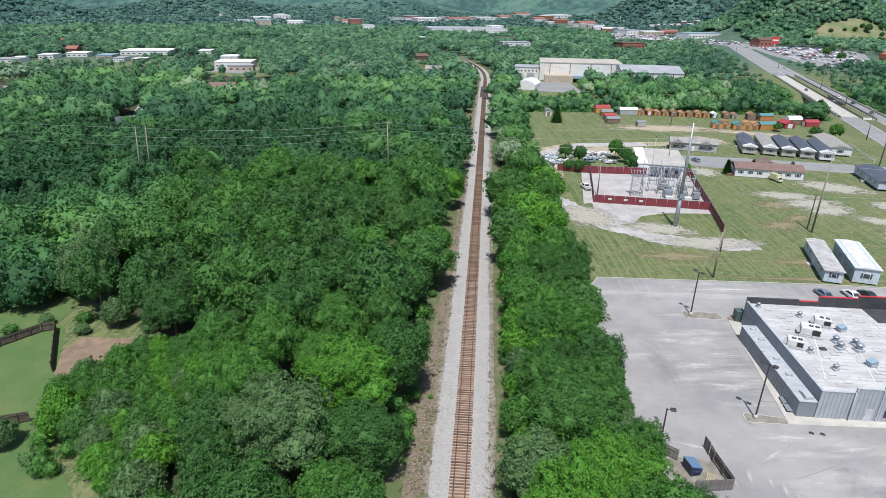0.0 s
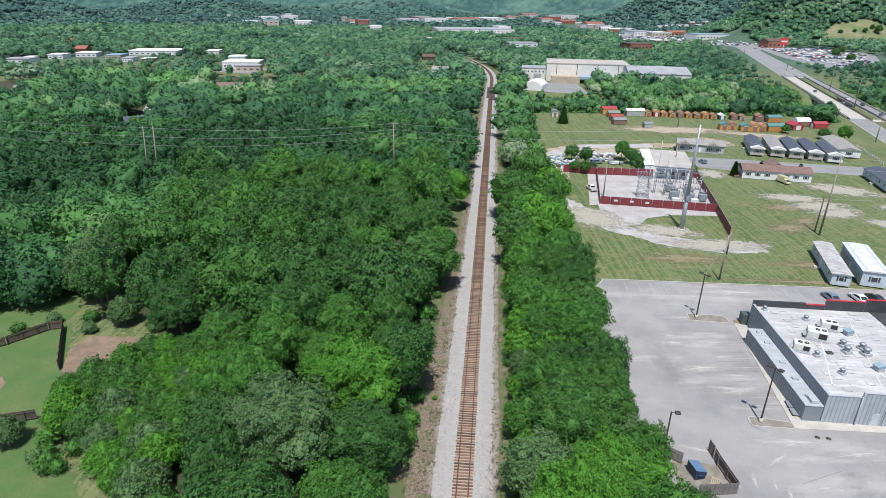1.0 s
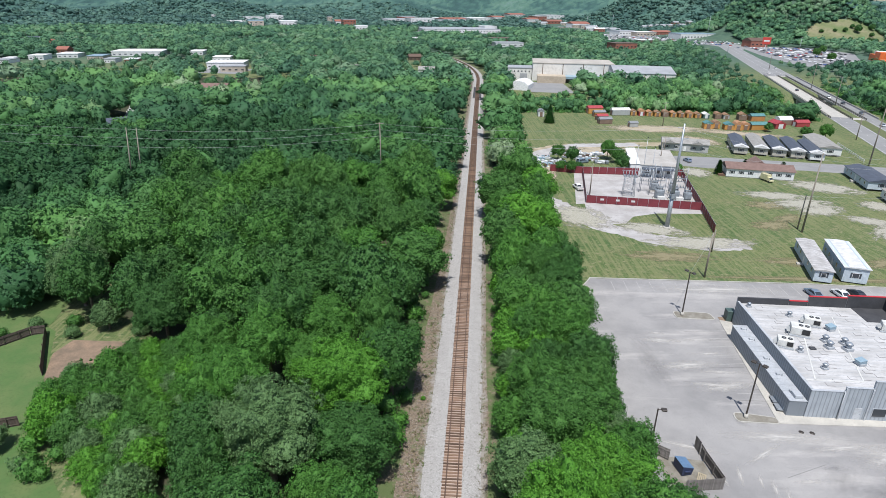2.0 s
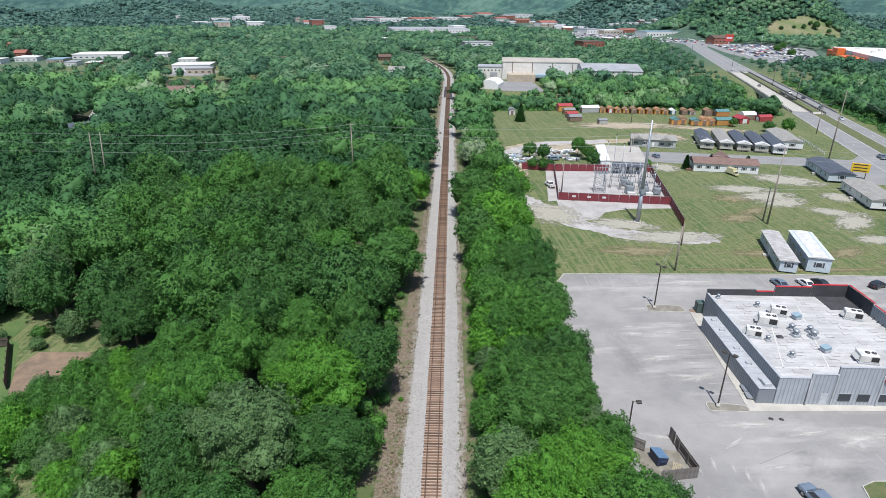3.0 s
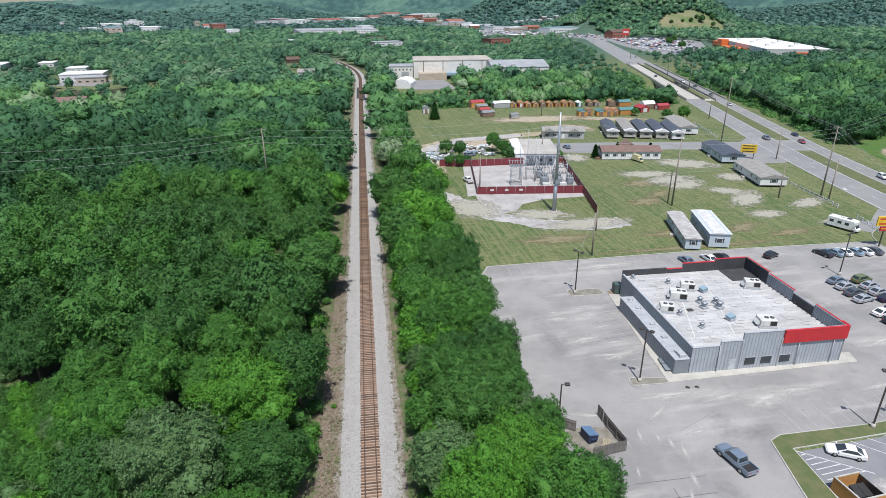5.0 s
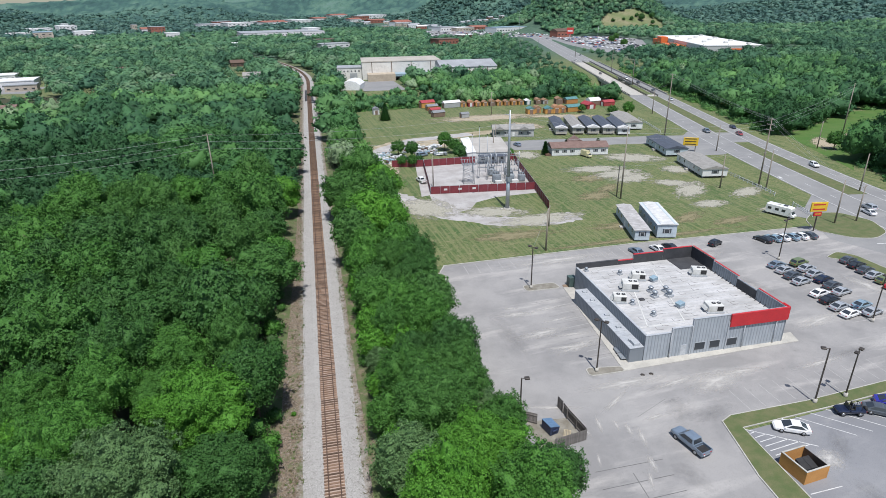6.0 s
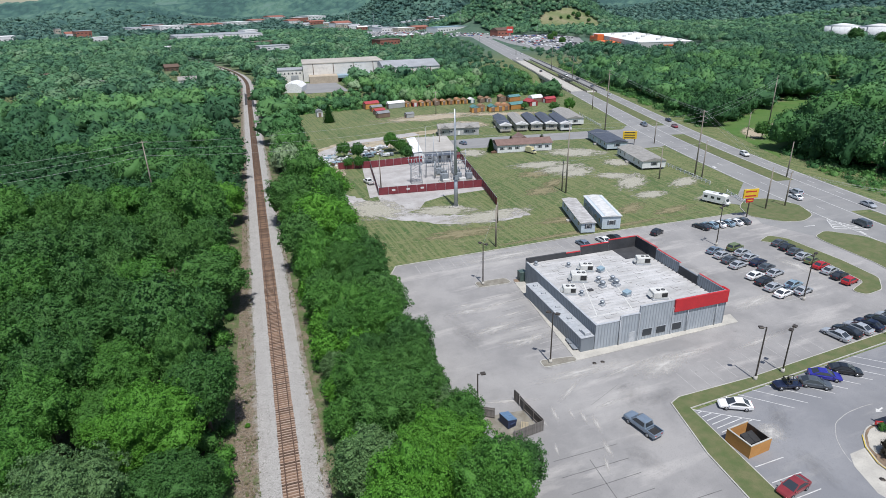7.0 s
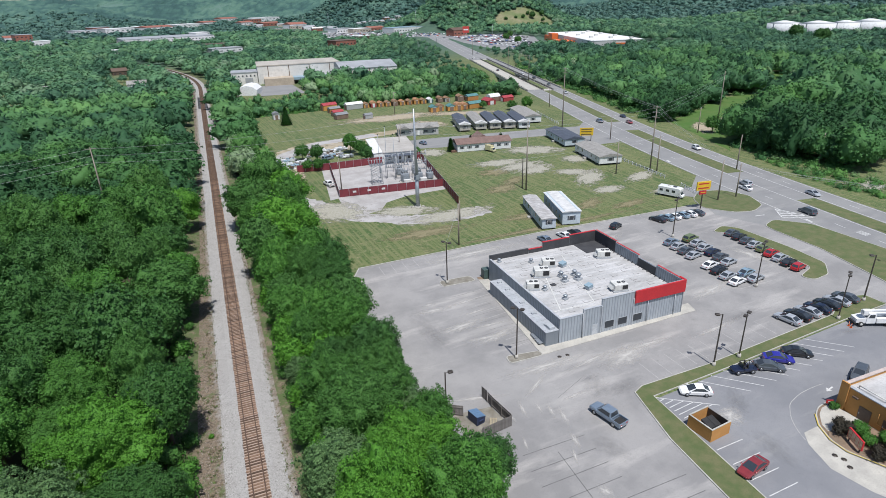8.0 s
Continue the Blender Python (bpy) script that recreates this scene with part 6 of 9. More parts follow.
TREE_RND = random.Random(11)
LABELS = ["dark green broadleaf tree in dense leaf", "mid-green broadleaf tree in full leaf", "fresh bright green broadleaf tree", "lime green broadleaf tree catching the light", "silvery grey-green tree with pale leaves"]
PLANTED = []       # x, y, radius of every tree so far


def plant(x, y, kind, size, leaf, fine):
    PLANTED.append((x, y, TREES[kind][0] * size))
    tree(x, y, kind, size, leaf, fine, LABELS[leaf])


sheet("forest_floor", [(-12, 40), (-20, 40), (-40, 62), (-52, 76), (-52, 92), (-57, 97), (-69, 104), (-70, 113), (-330, 113), (-330, 480), (20, 480), (14, 385), (-1, 160), (-8, 60)], 0.013, LITTER, "dark leaf litter on the forest floor")
sheet("forest_floor", [(11, 40), (27, 40), (27, 108), (29, 116), (28, 122), (39, 335), (28, 335), (15, 122)], 0.013, LITTER, "dark leaf litter on the forest floor")
sheet("clearing", [(-118, 298), (-112, 290), (-98, 292), (-93, 304), (-97, 318), (-110, 322), (-118, 312)], 0.03, YARD, "pale green clearing among the trees")
tagged(part("back_lane", ribbon(wavy([(-188, 386), (-180, 352), (-166, 318), (-158, 292)], 0.6, 5, 6), -2.6, 2.6, -0.15, 0.034), GRAVEL), "pale lane among the houses", "lane", kind="structure")

# single trees that stand out
for x, y, kind, size, leaf in [
        (20.2, 51.0, 0, 1.0, 3), (11.6, 52.6, 3, 1.15, 4), (17.5, 61.5, 0, 1.05, 1), (25.2, 57.0, 3, 0.95, 1), (22.0, 68.5, 0, 0.9, 1),
        (15.0, 70.0, 1, 1.0, 1), (24.0, 75.5, 3, 1.05, 0), (17.8, 77.0, 4, 0.8, 0), (21.5, 85.0, 3, 1.1, 2), (16.5, 86.5, 3, 1.0, 1),
        (25.0, 106.0, 0, 1.0, 0), (20.0, 100.0, 1, 0.85, 1), (27.5, 112.5, 3, 1.2, 0), (27.0, 46.5, 3, 1.0, 0), (21.5, 110.0, 0, 0.9, 1)]:
    plant(x, y, kind, size, leaf, True)
for x, y, kind, size, leaf in [
        (-13.0, 68.5, 2, 1.05, 3), (-20.5, 57.5, 2, 1.1, 4), (-36.0, 79.0, 4, 0.95, 2), (-52.5, 64.5, 5, 1.15, 3), (-17.5, 84.0, 0, 1.0, 2),
        (-9.5, 79.0, 1, 0.8, 1), (-44.6, 142.0, 2, 1.1, 4), (-6.0, 121.0, 5, 1.0, 3), (-70.5, 103.5, 4, 1.1, 4), (-28.0, 66.0, 2, 1.0, 2),
        (-56.0, 76.0, 5, 0.9, 4), (-61.0, 94.5, 5, 1.0, 4), (-60.0, 62.0, 5, 0.8, 4)]:
    plant(x, y, kind, size, leaf, True)


def wooded(x, y):
    """Whether trees grow here (within about 200 m)."""
    rx = rail_x(y)
    if x < rx:
        if x > rx - 9.4 - 1.6 * noise.noise(Vector((0, y * 0.06, 1))):
            return False
        if y < 68 and x < -54 - (y - 67.6) * 1.0:
            return False
        if y < 96 and x < -57 + (y - 68) * 0.10:
            return False
        if x < -70 and y < 112:
            return False
        return not (-66 < x < -51 and 75 < y < 90)
    if x < rx + 8.0:
        return False
    if y < 119:
        return x < 26.0 + 1.5 * noise.noise(Vector((y * 0.1, 3, 0)))
    return x < 27 + 0.055 * (y - 119)


def scatter(x0, x1, y0, y1, test, rnd, kinds, size, dense=0.62, tries=9000, most=99999, hook=None):
    """Throws trees at random on a stretch of land, no crown too far into another."""
    cell, seen, count = 6.0, {}, 0
    for x, y, r in PLANTED:
        seen.setdefault((int(x // cell), int(y // cell)), []).append((x, y, r))
    for _ in range(tries):
        x, y = rnd.uniform(x0, x1), rnd.uniform(y0, y1)
        k = rnd.choice(kinds)
        s = rnd.uniform(*size)
        r = TREES[k][0] * s
        if not test(x, y):
            continue
        cx, cy = int(x // cell), int(y // cell)
        if any(math.hypot(x - a, y - b) < dense * (r + c) for i in (-1, 0, 1, -2, 2) for j in (-1, 0, 1, -2, 2) for a, b, c in seen.get((cx + i, cy + j), ())):
            continue
        seen.setdefault((cx, cy), []).append((x, y, r))
        hook(x, y, k, s)
        count += 1
        if count >= most:
            break


def leaf_for(x, y, rnd):
    v = noise.noise(Vector((x * 0.045, y * 0.045, 5))) + rnd.uniform(-0.45, 0.45)
    v += 0.10 - 0.30 * smoothstep(66, 95, y) + 0.22 * smoothstep(105, 140, y) if x < 0 else 0.46 + 0.20 * smoothstep(100, 120, y)
    return 0 if v < -0.05 else 1 if v < 0.36 else 2 if v < 0.74 else 4 if v < 0.82 else 3


rnd = random.Random(21)
garden_edge = lambda x, y: wooded(x, y) and x < -36 and y < 82
scatter(-60, -36, 44, 82, garden_edge, rnd, [5], (0.75, 1.15), 0.50, 2500, hook=lambda x, y, k, s: plant(x, y, k, s, rnd.choice([1, 2, 2, 3, 4, 1]), True))
scatter(8, 32, 40, 119, wooded, rnd, [0, 1, 3, 4, 5], (0.8, 1.12), 0.62, 4000, hook=lambda x, y, k, s: plant(x, y, k, s, leaf_for(x, y, rnd), y < 82))
scatter(-72, 0, 40, 118, wooded, rnd, [0, 1, 2, 3, 4], (0.9, 1.5), 0.76, 5000, hook=lambda x, y, k, s: plant(x, y, k, s, leaf_for(x, y, rnd), y < 92))
scatter(-72, 40, 118, 172, wooded, rnd, [0, 1, 2, 3, 4], (0.95, 1.6), 0.76, 5000, hook=lambda x, y, k, s: plant(x, y, k, s, leaf_for(x, y, rnd), False))


# woodland farther off, too many trees to count
CROWNS = [(5.0, 12.0, 1.1), (4.2, 12.8, 1.3), (5.8, 12.0, 1.0), (4.6, 11.0, 1.2)]
MID = [crown_arrays(R, H, [(20, 0.23, 0.36), (44, 0.11, 0.19)], int(60 * R * R), 0.55, 50 + i, sq, 3, 0.94, -0.4, 0.22, fuzz=0.45) for i, (R, H, sq) in enumerate(CROWNS * 2)]
MID2 = [crown_arrays(R, H, [(18, 0.25, 0.38), (26, 0.13, 0.21)], int(12 * R * R), 0.85, 60 + i, sq, 3, 0.97, -0.2, 0.16, tuft=3, fuzz=0.35) for i, (R, H, sq) in enumerate(CROWNS * 2)]
FAR = [crown_arrays(R, H, [(15, 0.27, 0.42)], int(6 * R * R), 1.2, 70 + i, sq, 2, 0.98, -0.1, 0.14, 0.14, tuft=2, fuzz=0.3) for i, (R, H, sq) in enumerate(CROWNS * 2)]
FARTHER = [crown_arrays(R, H, [(10, 0.3, 0.46)], int(1.5 * R * R), 1.7, 80 + i, sq, 2, 1.0, 0.0, 0.12, 0.16, tuft=1, fuzz=0.3) for i, (R, H, sq) in enumerate(CROWNS)]
THICKET = [crown_arrays(4.6, 6.4, [(16, 0.24, 0.36), (30, 0.14, 0.22)], 300, 0.75, 95 + i, 0.9, 1, 0.90, -0.2) for i in range(3)]
TINY = [crown_arrays(R, H, [(6, 0.35, 0.5)], 14, 2.2, 90 + i, sq, 1, 1.0, 0.0, 0.2, 0.3, tuft=1) for i, (R, H, sq) in enumerate([(5.4, 5.6, 0.5), (4.8, 6.0, 0.55)])]


def woodland(name, spots, templates, label, seed, leaf, tall=1.22):
    """spots: x, y, size, tone. One joined mesh of crowns."""
    rg = np.random.default_rng(seed)
    qv, qf, tv, tf, tq, tt = [], [], [], [], [], []
    nq = nt_ = 0
    for x, y, s, tone in spots:
        a, b, c, d = templates[rg.integers(len(templates))]
        th = rg.uniform(0, 6.283)
        R = np.array([[math.cos(th), -math.sin(th), 0], [math.sin(th), math.cos(th), 0], [0, 0, rg.uniform(0.85, 1.15) * min(1.0, (1.9 if x > 200 and y < 206 else tall) / s)]]) * s
        off = np.array([x, y, land(x, y) - 2.4 * min(s, 1.2)])
        qv.append(a @ R.T + off), qf.append(b + nq), tv.append(c @ R.T + off), tf.append(d + nt_)
        tq.append(np.full(len(a), tone)), tt.append(np.full(len(c), tone))
        nq += len(a)
        nt_ += len(c)
    me = mesh_from(name, np.vstack(qv), np.vstack(qf), np.vstack(tv), np.vstack(tf), np.concatenate(tq + tt))
    return tagged(part(name, me, leaf), label, "woodland", kind="stuff")


CLEAR = []       # rectangles kept free of trees


BACK_LANE = [(-188, 386), (-180, 352), (-166, 318), (-158, 292)]


def mid_wooded(x, y):
    if any(x0 < x < x1 and y0 < y < y1 for x0, x1, y0, y1 in CLEAR):
        return False
    rx = rail_x(y) if y < 870 else -120
    if any(abs(x - bx) < 12 and -10 < by - y < 34 for bx, by, *_ in HOUSES[:7]) or math.hypot((x + 106) / 13, (y - 306) / 17) < 1 or near_line(BACK_LANE, x, y) < 6:
        return False
    if abs(x - rx) < 9.5 or (500 < y < 720 and rx - 10 - (y - 500) * 0.12 < x < rx):
        return False
    if not -42 < math.degrees(math.atan2(x, y)) < 63:
        return False
    hw = near_line(HIGHWAY, x, y)
    if hw < 24:
        return False
    if x < rx:
        return y > 100
    if y < 330:
        if x > 160 and hw > 26:
            if inside(MEADOW, x, y):
                return False
            return y > 206 or (hw > 30 and x > 204 + max(0, 120 - y) * 0.35)
        return rx + 7 < x < 27 + 0.055 * (y - 119)
    return True


def far_wooded(x, y):
    if math.hypot(x, y) > 1400:
        return False
    if town_clear(x, y) or BARE(x, y):
        return False
    return mid_wooded(x, y) and not inside(MEADOW, x, y) and (noise.noise(Vector((x * 0.006, y * 0.006, 4))) > -0.42 or land(x, y) > 2)


def farther(x, y):
    return (y > 800 or x < -480 or x > 760) and -39 < math.degrees(math.atan2(x, y)) < 64 and far_wooded(x, y)


def hill_wooded(x, y):
    return 1390 < math.hypot(x, y) < 2700 and -38 < math.degrees(math.atan2(x, y)) < 62 and not town_clear(x, y) and not BARE(x, y) and near_line(HIGHWAY, x, y) > 45


def BARE(x, y):
    """The mown and sandy flank of the near hill."""
    u, w = (x - 692) / 70, (y - 1036) / 50
    return u * u + w * w < 1.0 + 0.5 * noise.noise(Vector((x * 0.02, y * 0.02, 3)))


rnd2 = random.Random(5)
spots, low = [], []


def spot(x, y, k, s):
    if y > 420 and near_line(HIGHWAY, x, y) < 85:
        s *= 0.34 + 0.5 * smoothstep(25, 85, near_line(HIGHWAY, x, y))      # low scrub beside the highway
    west = -(Vector((x, y)) - HA).dot(HN)
    if 330 < y <= 420 and 0 < west < 62:
        s *= 0.42 + 0.58 * smoothstep(20, 62, west)  # low growth beside the highway bridge
    d = math.hypot(x, y)
    if 380 < d < 900:
        for bx, by, _, W, D, *_ in TOWN:
            e = math.hypot(bx, by)
            if e < 1000 and 0 < e - d < 170 and abs(x * by - y * bx) / e < W * 0.5 + 8:
                s *= 0.5                             # young growth before the low buildings
                break
    if 336 < y < 410 and 36 < x < 112:
        s *= 0.55                                    # young trees before the warehouse
    if 200 < x < 330 and 206 < y < 420:
        s *= 1.2                                     # tall edge of the woods along the highway
    if x > 200 and y < 206:
        s *= 1.45                                    # old trees on the near side of the meadow
    shade = 0.30 if x > 200 and y < 206 else 0.46 if x < -60 and y < 230 else 0.34 if x < rail_x(y) and 165 < y < 350 else -0.30 if x < 45 and 165 < y < 335 else 0.18 if x > 200 and y < 700 else 0.0
    spots.append((x, y, s, min(1.0, max(0.0, 0.42 - shade + 0.55 * noise.noise(Vector((x * 0.02, y * 0.02, 9))) + rnd2.uniform(-0.36, 0.36) + (0.35 if rnd2.random() < 0.05 else 0)))))


def scrub(x, y, k, s):
    low.append((x, y, s * 0.42, rnd2.uniform(0.2, 0.9)))


TOWN, HOUSES = [], []


def town(x, y, turn, W, D, h, wall, roof, label, rise=0, wins=5):
    """Notes a distant building: place, turn, width, depth, height, surfaces."""
    TOWN.append((x, y, turn, W, D, h, wall, roof, label, rise, wins))


def house(x, y, turn, roof):
    HOUSES.append((x, y, turn, roof))


town(40, 1330, 8, 162, 110, 7.6, "WP", "GREYROOF", "long white mill building with rows of windows", wins=26)
town(107, 1365, 16, 28, 40, 11.5, "WP", "WHITEROOF", "white flat-roofed commercial building in the distance")
town(-428, 1450, 18, 34, 60, 14.5, "TB", "PALEBLUE", "pale blue-grey mill building in the distance", wins=3)
town(-542, 1672, 22, 53, 40, 7.0, "WP", "WHITEROOF", "white flat-roofed commercial building in the distance")
town(-577, 1934, 25, 55, 60, 9.7, "WP", "WHITEROOF", "white flat-roofed commercial building in the distance")
town(-504, 1907, 24, 43, 60, 15.9, "WP", "WHITEROOF", "white flat-roofed commercial building in the distance")
town(-373, 1539, 19, 43, 60, 11.6, "WP", "WHITEROOF", "white flat-roofed commercial building in the distance")
town(-582, 2190, 28, 19, 20, 12.9, "WP", "WHITEROOF", "white flat-roofed commercial building in the distance")
town(-231, 1578, 19, 31, 40, 15.9, "BRICK", "GREYROOF", "red brick town building in the distance", wins=4)
town(-266, 1640, 20, 20, 30, 9.7, "WP", "BRICK", "white house with a red roof in the distance", rise=4, wins=3)
town(-168, 1333, 16, 26, 26, 10.2, "WP", "WHITEROOF", "white flat-roofed commercial building in the distance", wins=4)
town(-301, 1710, 21, 12, 20, 18.7, "TB", "GREYROOF", "tan commercial building in the distance", wins=2)
town(-136, 1910, 22, 74, 90, 11.1, "WP", "GREYROOF", "white flat-roofed commercial building in the distance", wins=8)
town(-58, 1823, 21, 72, 60, 15.2, "WP", "WHITEROOF", "white flat-roofed commercial building in the distance", wins=6)
town(-116, 2154, 25, 61, 80, 12.5, "BRICK", "GREYROOF", "red brick town building in the distance")
town(38, 2032, 23, 79, 80, 10.1, "WP", "BRICK", "white store with a red roof in the distance", rise=4, wins=8)
town(124, 2129, 23, 78, 80, 12.3, "WP", "WHITEROOF", "white flat-roofed commercial building in the distance")
town(-3, 2128, 24, 52, 60, 10.6, "TB", "WHITEROOF", "tan commercial building in the distance")
town(207, 2291, 25, 51, 60, 11.4, "WP", "BRICK", "white store with a red roof in the distance", rise=4, wins=4)
town(-735, 2033, 27, 13, 16, 12.0, "WP", "WHITEROOF", "small white tower building on the wooded ridge", wins=2)
town(-39, 997, 12, 11, 16, 5.1, "WP", "WHITEROOF", "white flat-roofed commercial building in the distance", wins=3)
town(-32, 1096, 13, 10, 14, 4.7, "TB", "GREYROOF", "tan commercial building in the distance", wins=3)
town(-58, 1128, 14, 14, 14, 4.8, "WP", "GREYROOF", "white flat-roofed commercial building in the distance", wins=3)
town(-400, 612, 8, 14, 18, 4.3, "WP", "WHITEROOF", "white flat-roofed commercial building in the distance", wins=3)
town(-386, 642, 9, 20, 22, 3.9, "WP", "WHITEROOF", "white flat-roofed commercial building in the distance", wins=4)
town(-330, 678, 9, 51, 34, 4.7, "WP", "WHITEROOF", "white flat-roofed commercial building in the distance", wins=9)
town(-274, 697, 9, 14, 24, 3.6, "WP", "WHITEROOF", "white flat-roofed commercial building in the distance", wins=3)
town(-222, 627, 8, 17, 22, 3.8, "WP", "WHITEROOF", "white flat-roofed commercial building in the distance", wins=4)
town(-193, 556, 7, 32, 26, 5.4, "WP", "WHITEROOF", "white flat-roofed commercial building in the distance", wins=7)
town(-178, 526, 7, 21, 10, 4.7, "TB", "GREYROOF", "grey metal shed before the white building", wins=4)
town(-350, 628, 8, 15, 22, 3.3, "TB", "PALEBLUE", "long grey-blue commercial building")
town(-318, 594, 8, 10, 18, 3.6, "WP", "GREYROOF", "white flat-roofed commercial building in the distance", wins=4)
town(-299, 595, 8, 11, 16, 3.2, "BRICK", "WHITEROOF", "red brick town building in the distance", wins=4)
town(-415, 590, 8, 9, 16, 3.2, "WP", "WHITEROOF", "white flat-roofed commercial building in the distance", wins=3)
town(-428, 700, 9, 12, 16, 3.6, "BRICK", "BRICK", "house with a bright red roof", rise=3, wins=3)
town(-413, 575, 8, 22, 20, 3.2, "WP", "GREYROOF", "white flat-roofed commercial building in the distance", wins=4)
town(321, 2684, 28, 78, 60, 15.6, "WP", "BRICK", "white store with a red roof in the distance", rise=5)
town(361, 2288, 24, 41, 60, 17.1, "BRICK", "WHITEROOF", "red brick town building in the distance", wins=4)
town(424, 2398, 25, 82, 80, 19.8, "WP", "WHITEROOF", "white flat-roofed commercial building in the distance")
town(301, 2061, 22, 42, 40, 12.1, "WP", "BRICK", "white store with a red roof in the distance", rise=4)
town(360, 1973, 21, 61, 40, 9.9, "BRICK", "BRICK", "red brick store in the distance", rise=3)
town(382, 1707, 18, 52, 40, 10.0, "WP", "BRICK", "white store with a red roof in the distance", rise=5, wins=4)
town(406, 1635, 18, 33, 30, 6.9, "WP", "WHITEROOF", "white flat-roofed commercial building in the distance", wins=4)
town(491, 1172, 13, 94, 40, 9.9, "WP", "PALEBLUE", "white and blue car dealership in the distance", wins=14)
town(386, 1290, 14, 41, 40, 8.7, "WP", "GREYROOF", "white flat-roofed commercial building in the distance", wins=6)
town(419, 1276, 14, 45, 40, 7.5, "TB", "WHITEROOF", "tan store in the distance", wins=6)
town(467, 1306, 14, 40, 30, 6.6, "BRICK", "BRICK", "red brick store in the distance", rise=3, wins=4)
town(321, 959, 11, 23, 20, 8.2, "BROWNDOOR", "WHITEROOF", "dark glazed showroom with a white roof")
town(264, 881, 10, 33, 28, 7.5, "BRICK", "BROWNDOOR", "red brick building among the trees", wins=6)
town(493, 954, 10, 29, 22, 9.8, "BRICK", "BROWNDOOR", "small red brick restaurant by the highway", rise=4, wins=4)
town(1089, 2874, 26, 88, 60, 14.3, "WP", "WHITEROOF", "white flat-roofed commercial building in the distance")
town(100, 897, 11, 42, 26, 5.4, "WP", "GREYROOF", "low grey-roofed building among the trees")
town(98, 1033, 12, 44, 30, 4.4, "BROWNDOOR", "BROWNDOOR", "long low brown-roofed building")
town(-26, 657, 8, 13, 12, 4.0, "BROWNDOOR", "BROWNDOOR", "small brown-roofed house among the trees", rise=2.5, wins=3)
town(1374, 3348, 29, 61, 40, 13.9, "WP", "WHITEROOF", "white flat-roofed commercial building in the distance")
town(542, 1634, 17, 17, 14, 6.9, "WP", "GREYROOF", "small house at the foot of the wooded hill", rise=3, wins=2)
town(574, 1681, 18, 17, 14, 7.1, "TB", "GREYROOF", "small house at the foot of the wooded hill", rise=3, wins=2)
town(608, 1730, 18, 18, 14, 4.4, "BRICK", "GREYROOF", "small house at the foot of the wooded hill", rise=3, wins=2)
town(597, 1651, 17, 17, 14, 8.4, "WP", "GREYROOF", "small house at the foot of the wooded hill", rise=3, wins=2)
town(631, 1699, 18, 18, 14, 5.7, "TB", "GREYROOF", "small house at the foot of the wooded hill", rise=3, wins=2)
town(667, 1749, 18, 19, 14, 5.9, "BRICK", "GREYROOF", "small house at the foot of the wooded hill", rise=3, wins=2)
town(654, 1669, 17, 18, 14, 7.0, "WP", "GREYROOF", "small house at the foot of the wooded hill", rise=3, wins=2)
town(690, 1717, 18, 18, 14, 7.2, "TB", "GREYROOF", "small house at the foot of the wooded hill", rise=3, wins=2)
house(-267, 372, 10, "grey")
house(-230, 380, 10, "grey")
house(-147, 277, 30, "slate")
house(-150, 402, 5, "brown")
house(-75, 538, 0, "grey")
house(-125, 632, 0, "brown")
house(-9, 532, 0, "grey")
house(-674, 938, 8, "grey")
house(-637, 916, 20, "brown")
house(-502, 732, -15, "grey")
house(-580, 886, 8, "slate")
house(-521, 811, 20, "brick")
house(-659, 974, -15, "grey")
house(-582, 929, 8, "brown")
house(-522, 885, 20, "grey")
house(-463, 822, -15, "slate")
house(-480, 786, 8, "brick")
house(-478, 736, 20, "grey")
house(-493, 690, -15, "brown")
house(-451, 781, 8, "grey")
house(-559, 934, 20, "slate")
house(-525, 788, -15, "brick")
house(-558, 877, 8, "grey")
house(-436, 784, 20, "brown")
house(-551, 783, -15, "grey")
house(-578, 799, 8, "slate")
house(-518, 835, 20, "brick")
house(-572, 848, -15, "grey")
house(-479, 755, 8, "brown")
house(-506, 888, 20, "grey")
house(-568, 825, -15, "slate")


STRIP_MALL = [(342, 1308), (264, 994), (307, 923), (435, 1000), (438, 877), (505, 986), (540, 1140), (459, 1205), (482, 1423)]


def town_clear(x, y):
    """Open ground at and before the far buildings."""
    if inside(STRIP_MALL, x, y):
        return True
    for bx, by, _, W, D, *_ in TOWN:
        d = math.hypot(bx, by)
        ux, uy = -bx / d, -by / d
        a, p = (x - bx) * ux + (y - by) * uy, abs((x - bx) * uy - (y - by) * ux)
        if p < W * 0.52 + 4 and -D * 0.6 < a < D * 0.5 + 14 + d * (0.09 if d > 1150 else 0.05):
            return True
    for bx, by, *_ in HOUSES:
        if abs(x - bx) < 11 and -9 < by - y < 26:
            return True
    return False


MEADOW = [(196, 150), (221, 206), (240, 211), (292, 238), (328, 238), (420, 302), (426, 294), (340, 226), (312, 206), (294, 199), (233, 171), (206, 158)]
CLEAR += [(-215, -165, 500, 570), (440, 545, 512, 690), (470, 630, 640, 780), (372, 560, 590, 945), (742, 880, 462, 566), (52, 100, 405, 530), (100, 200, 446, 530), (40, 195, 119, 336)]
scatter(-190, -72, 100, 172, mid_wooded, rnd2, [0, 1, 2, 3, 4], (0.9, 1.5), 0.70, 4000, hook=spot)
scatter(-200, 40, 172, 262, mid_wooded, rnd2, [0, 1, 2, 3, 4], (0.95, 1.75), 0.75, 8000, hook=spot)
scatter(170, 262, 60, 262, mid_wooded, rnd2, [0, 1, 2, 3, 4], (0.8, 1.3), 0.74, 5000, hook=spot)
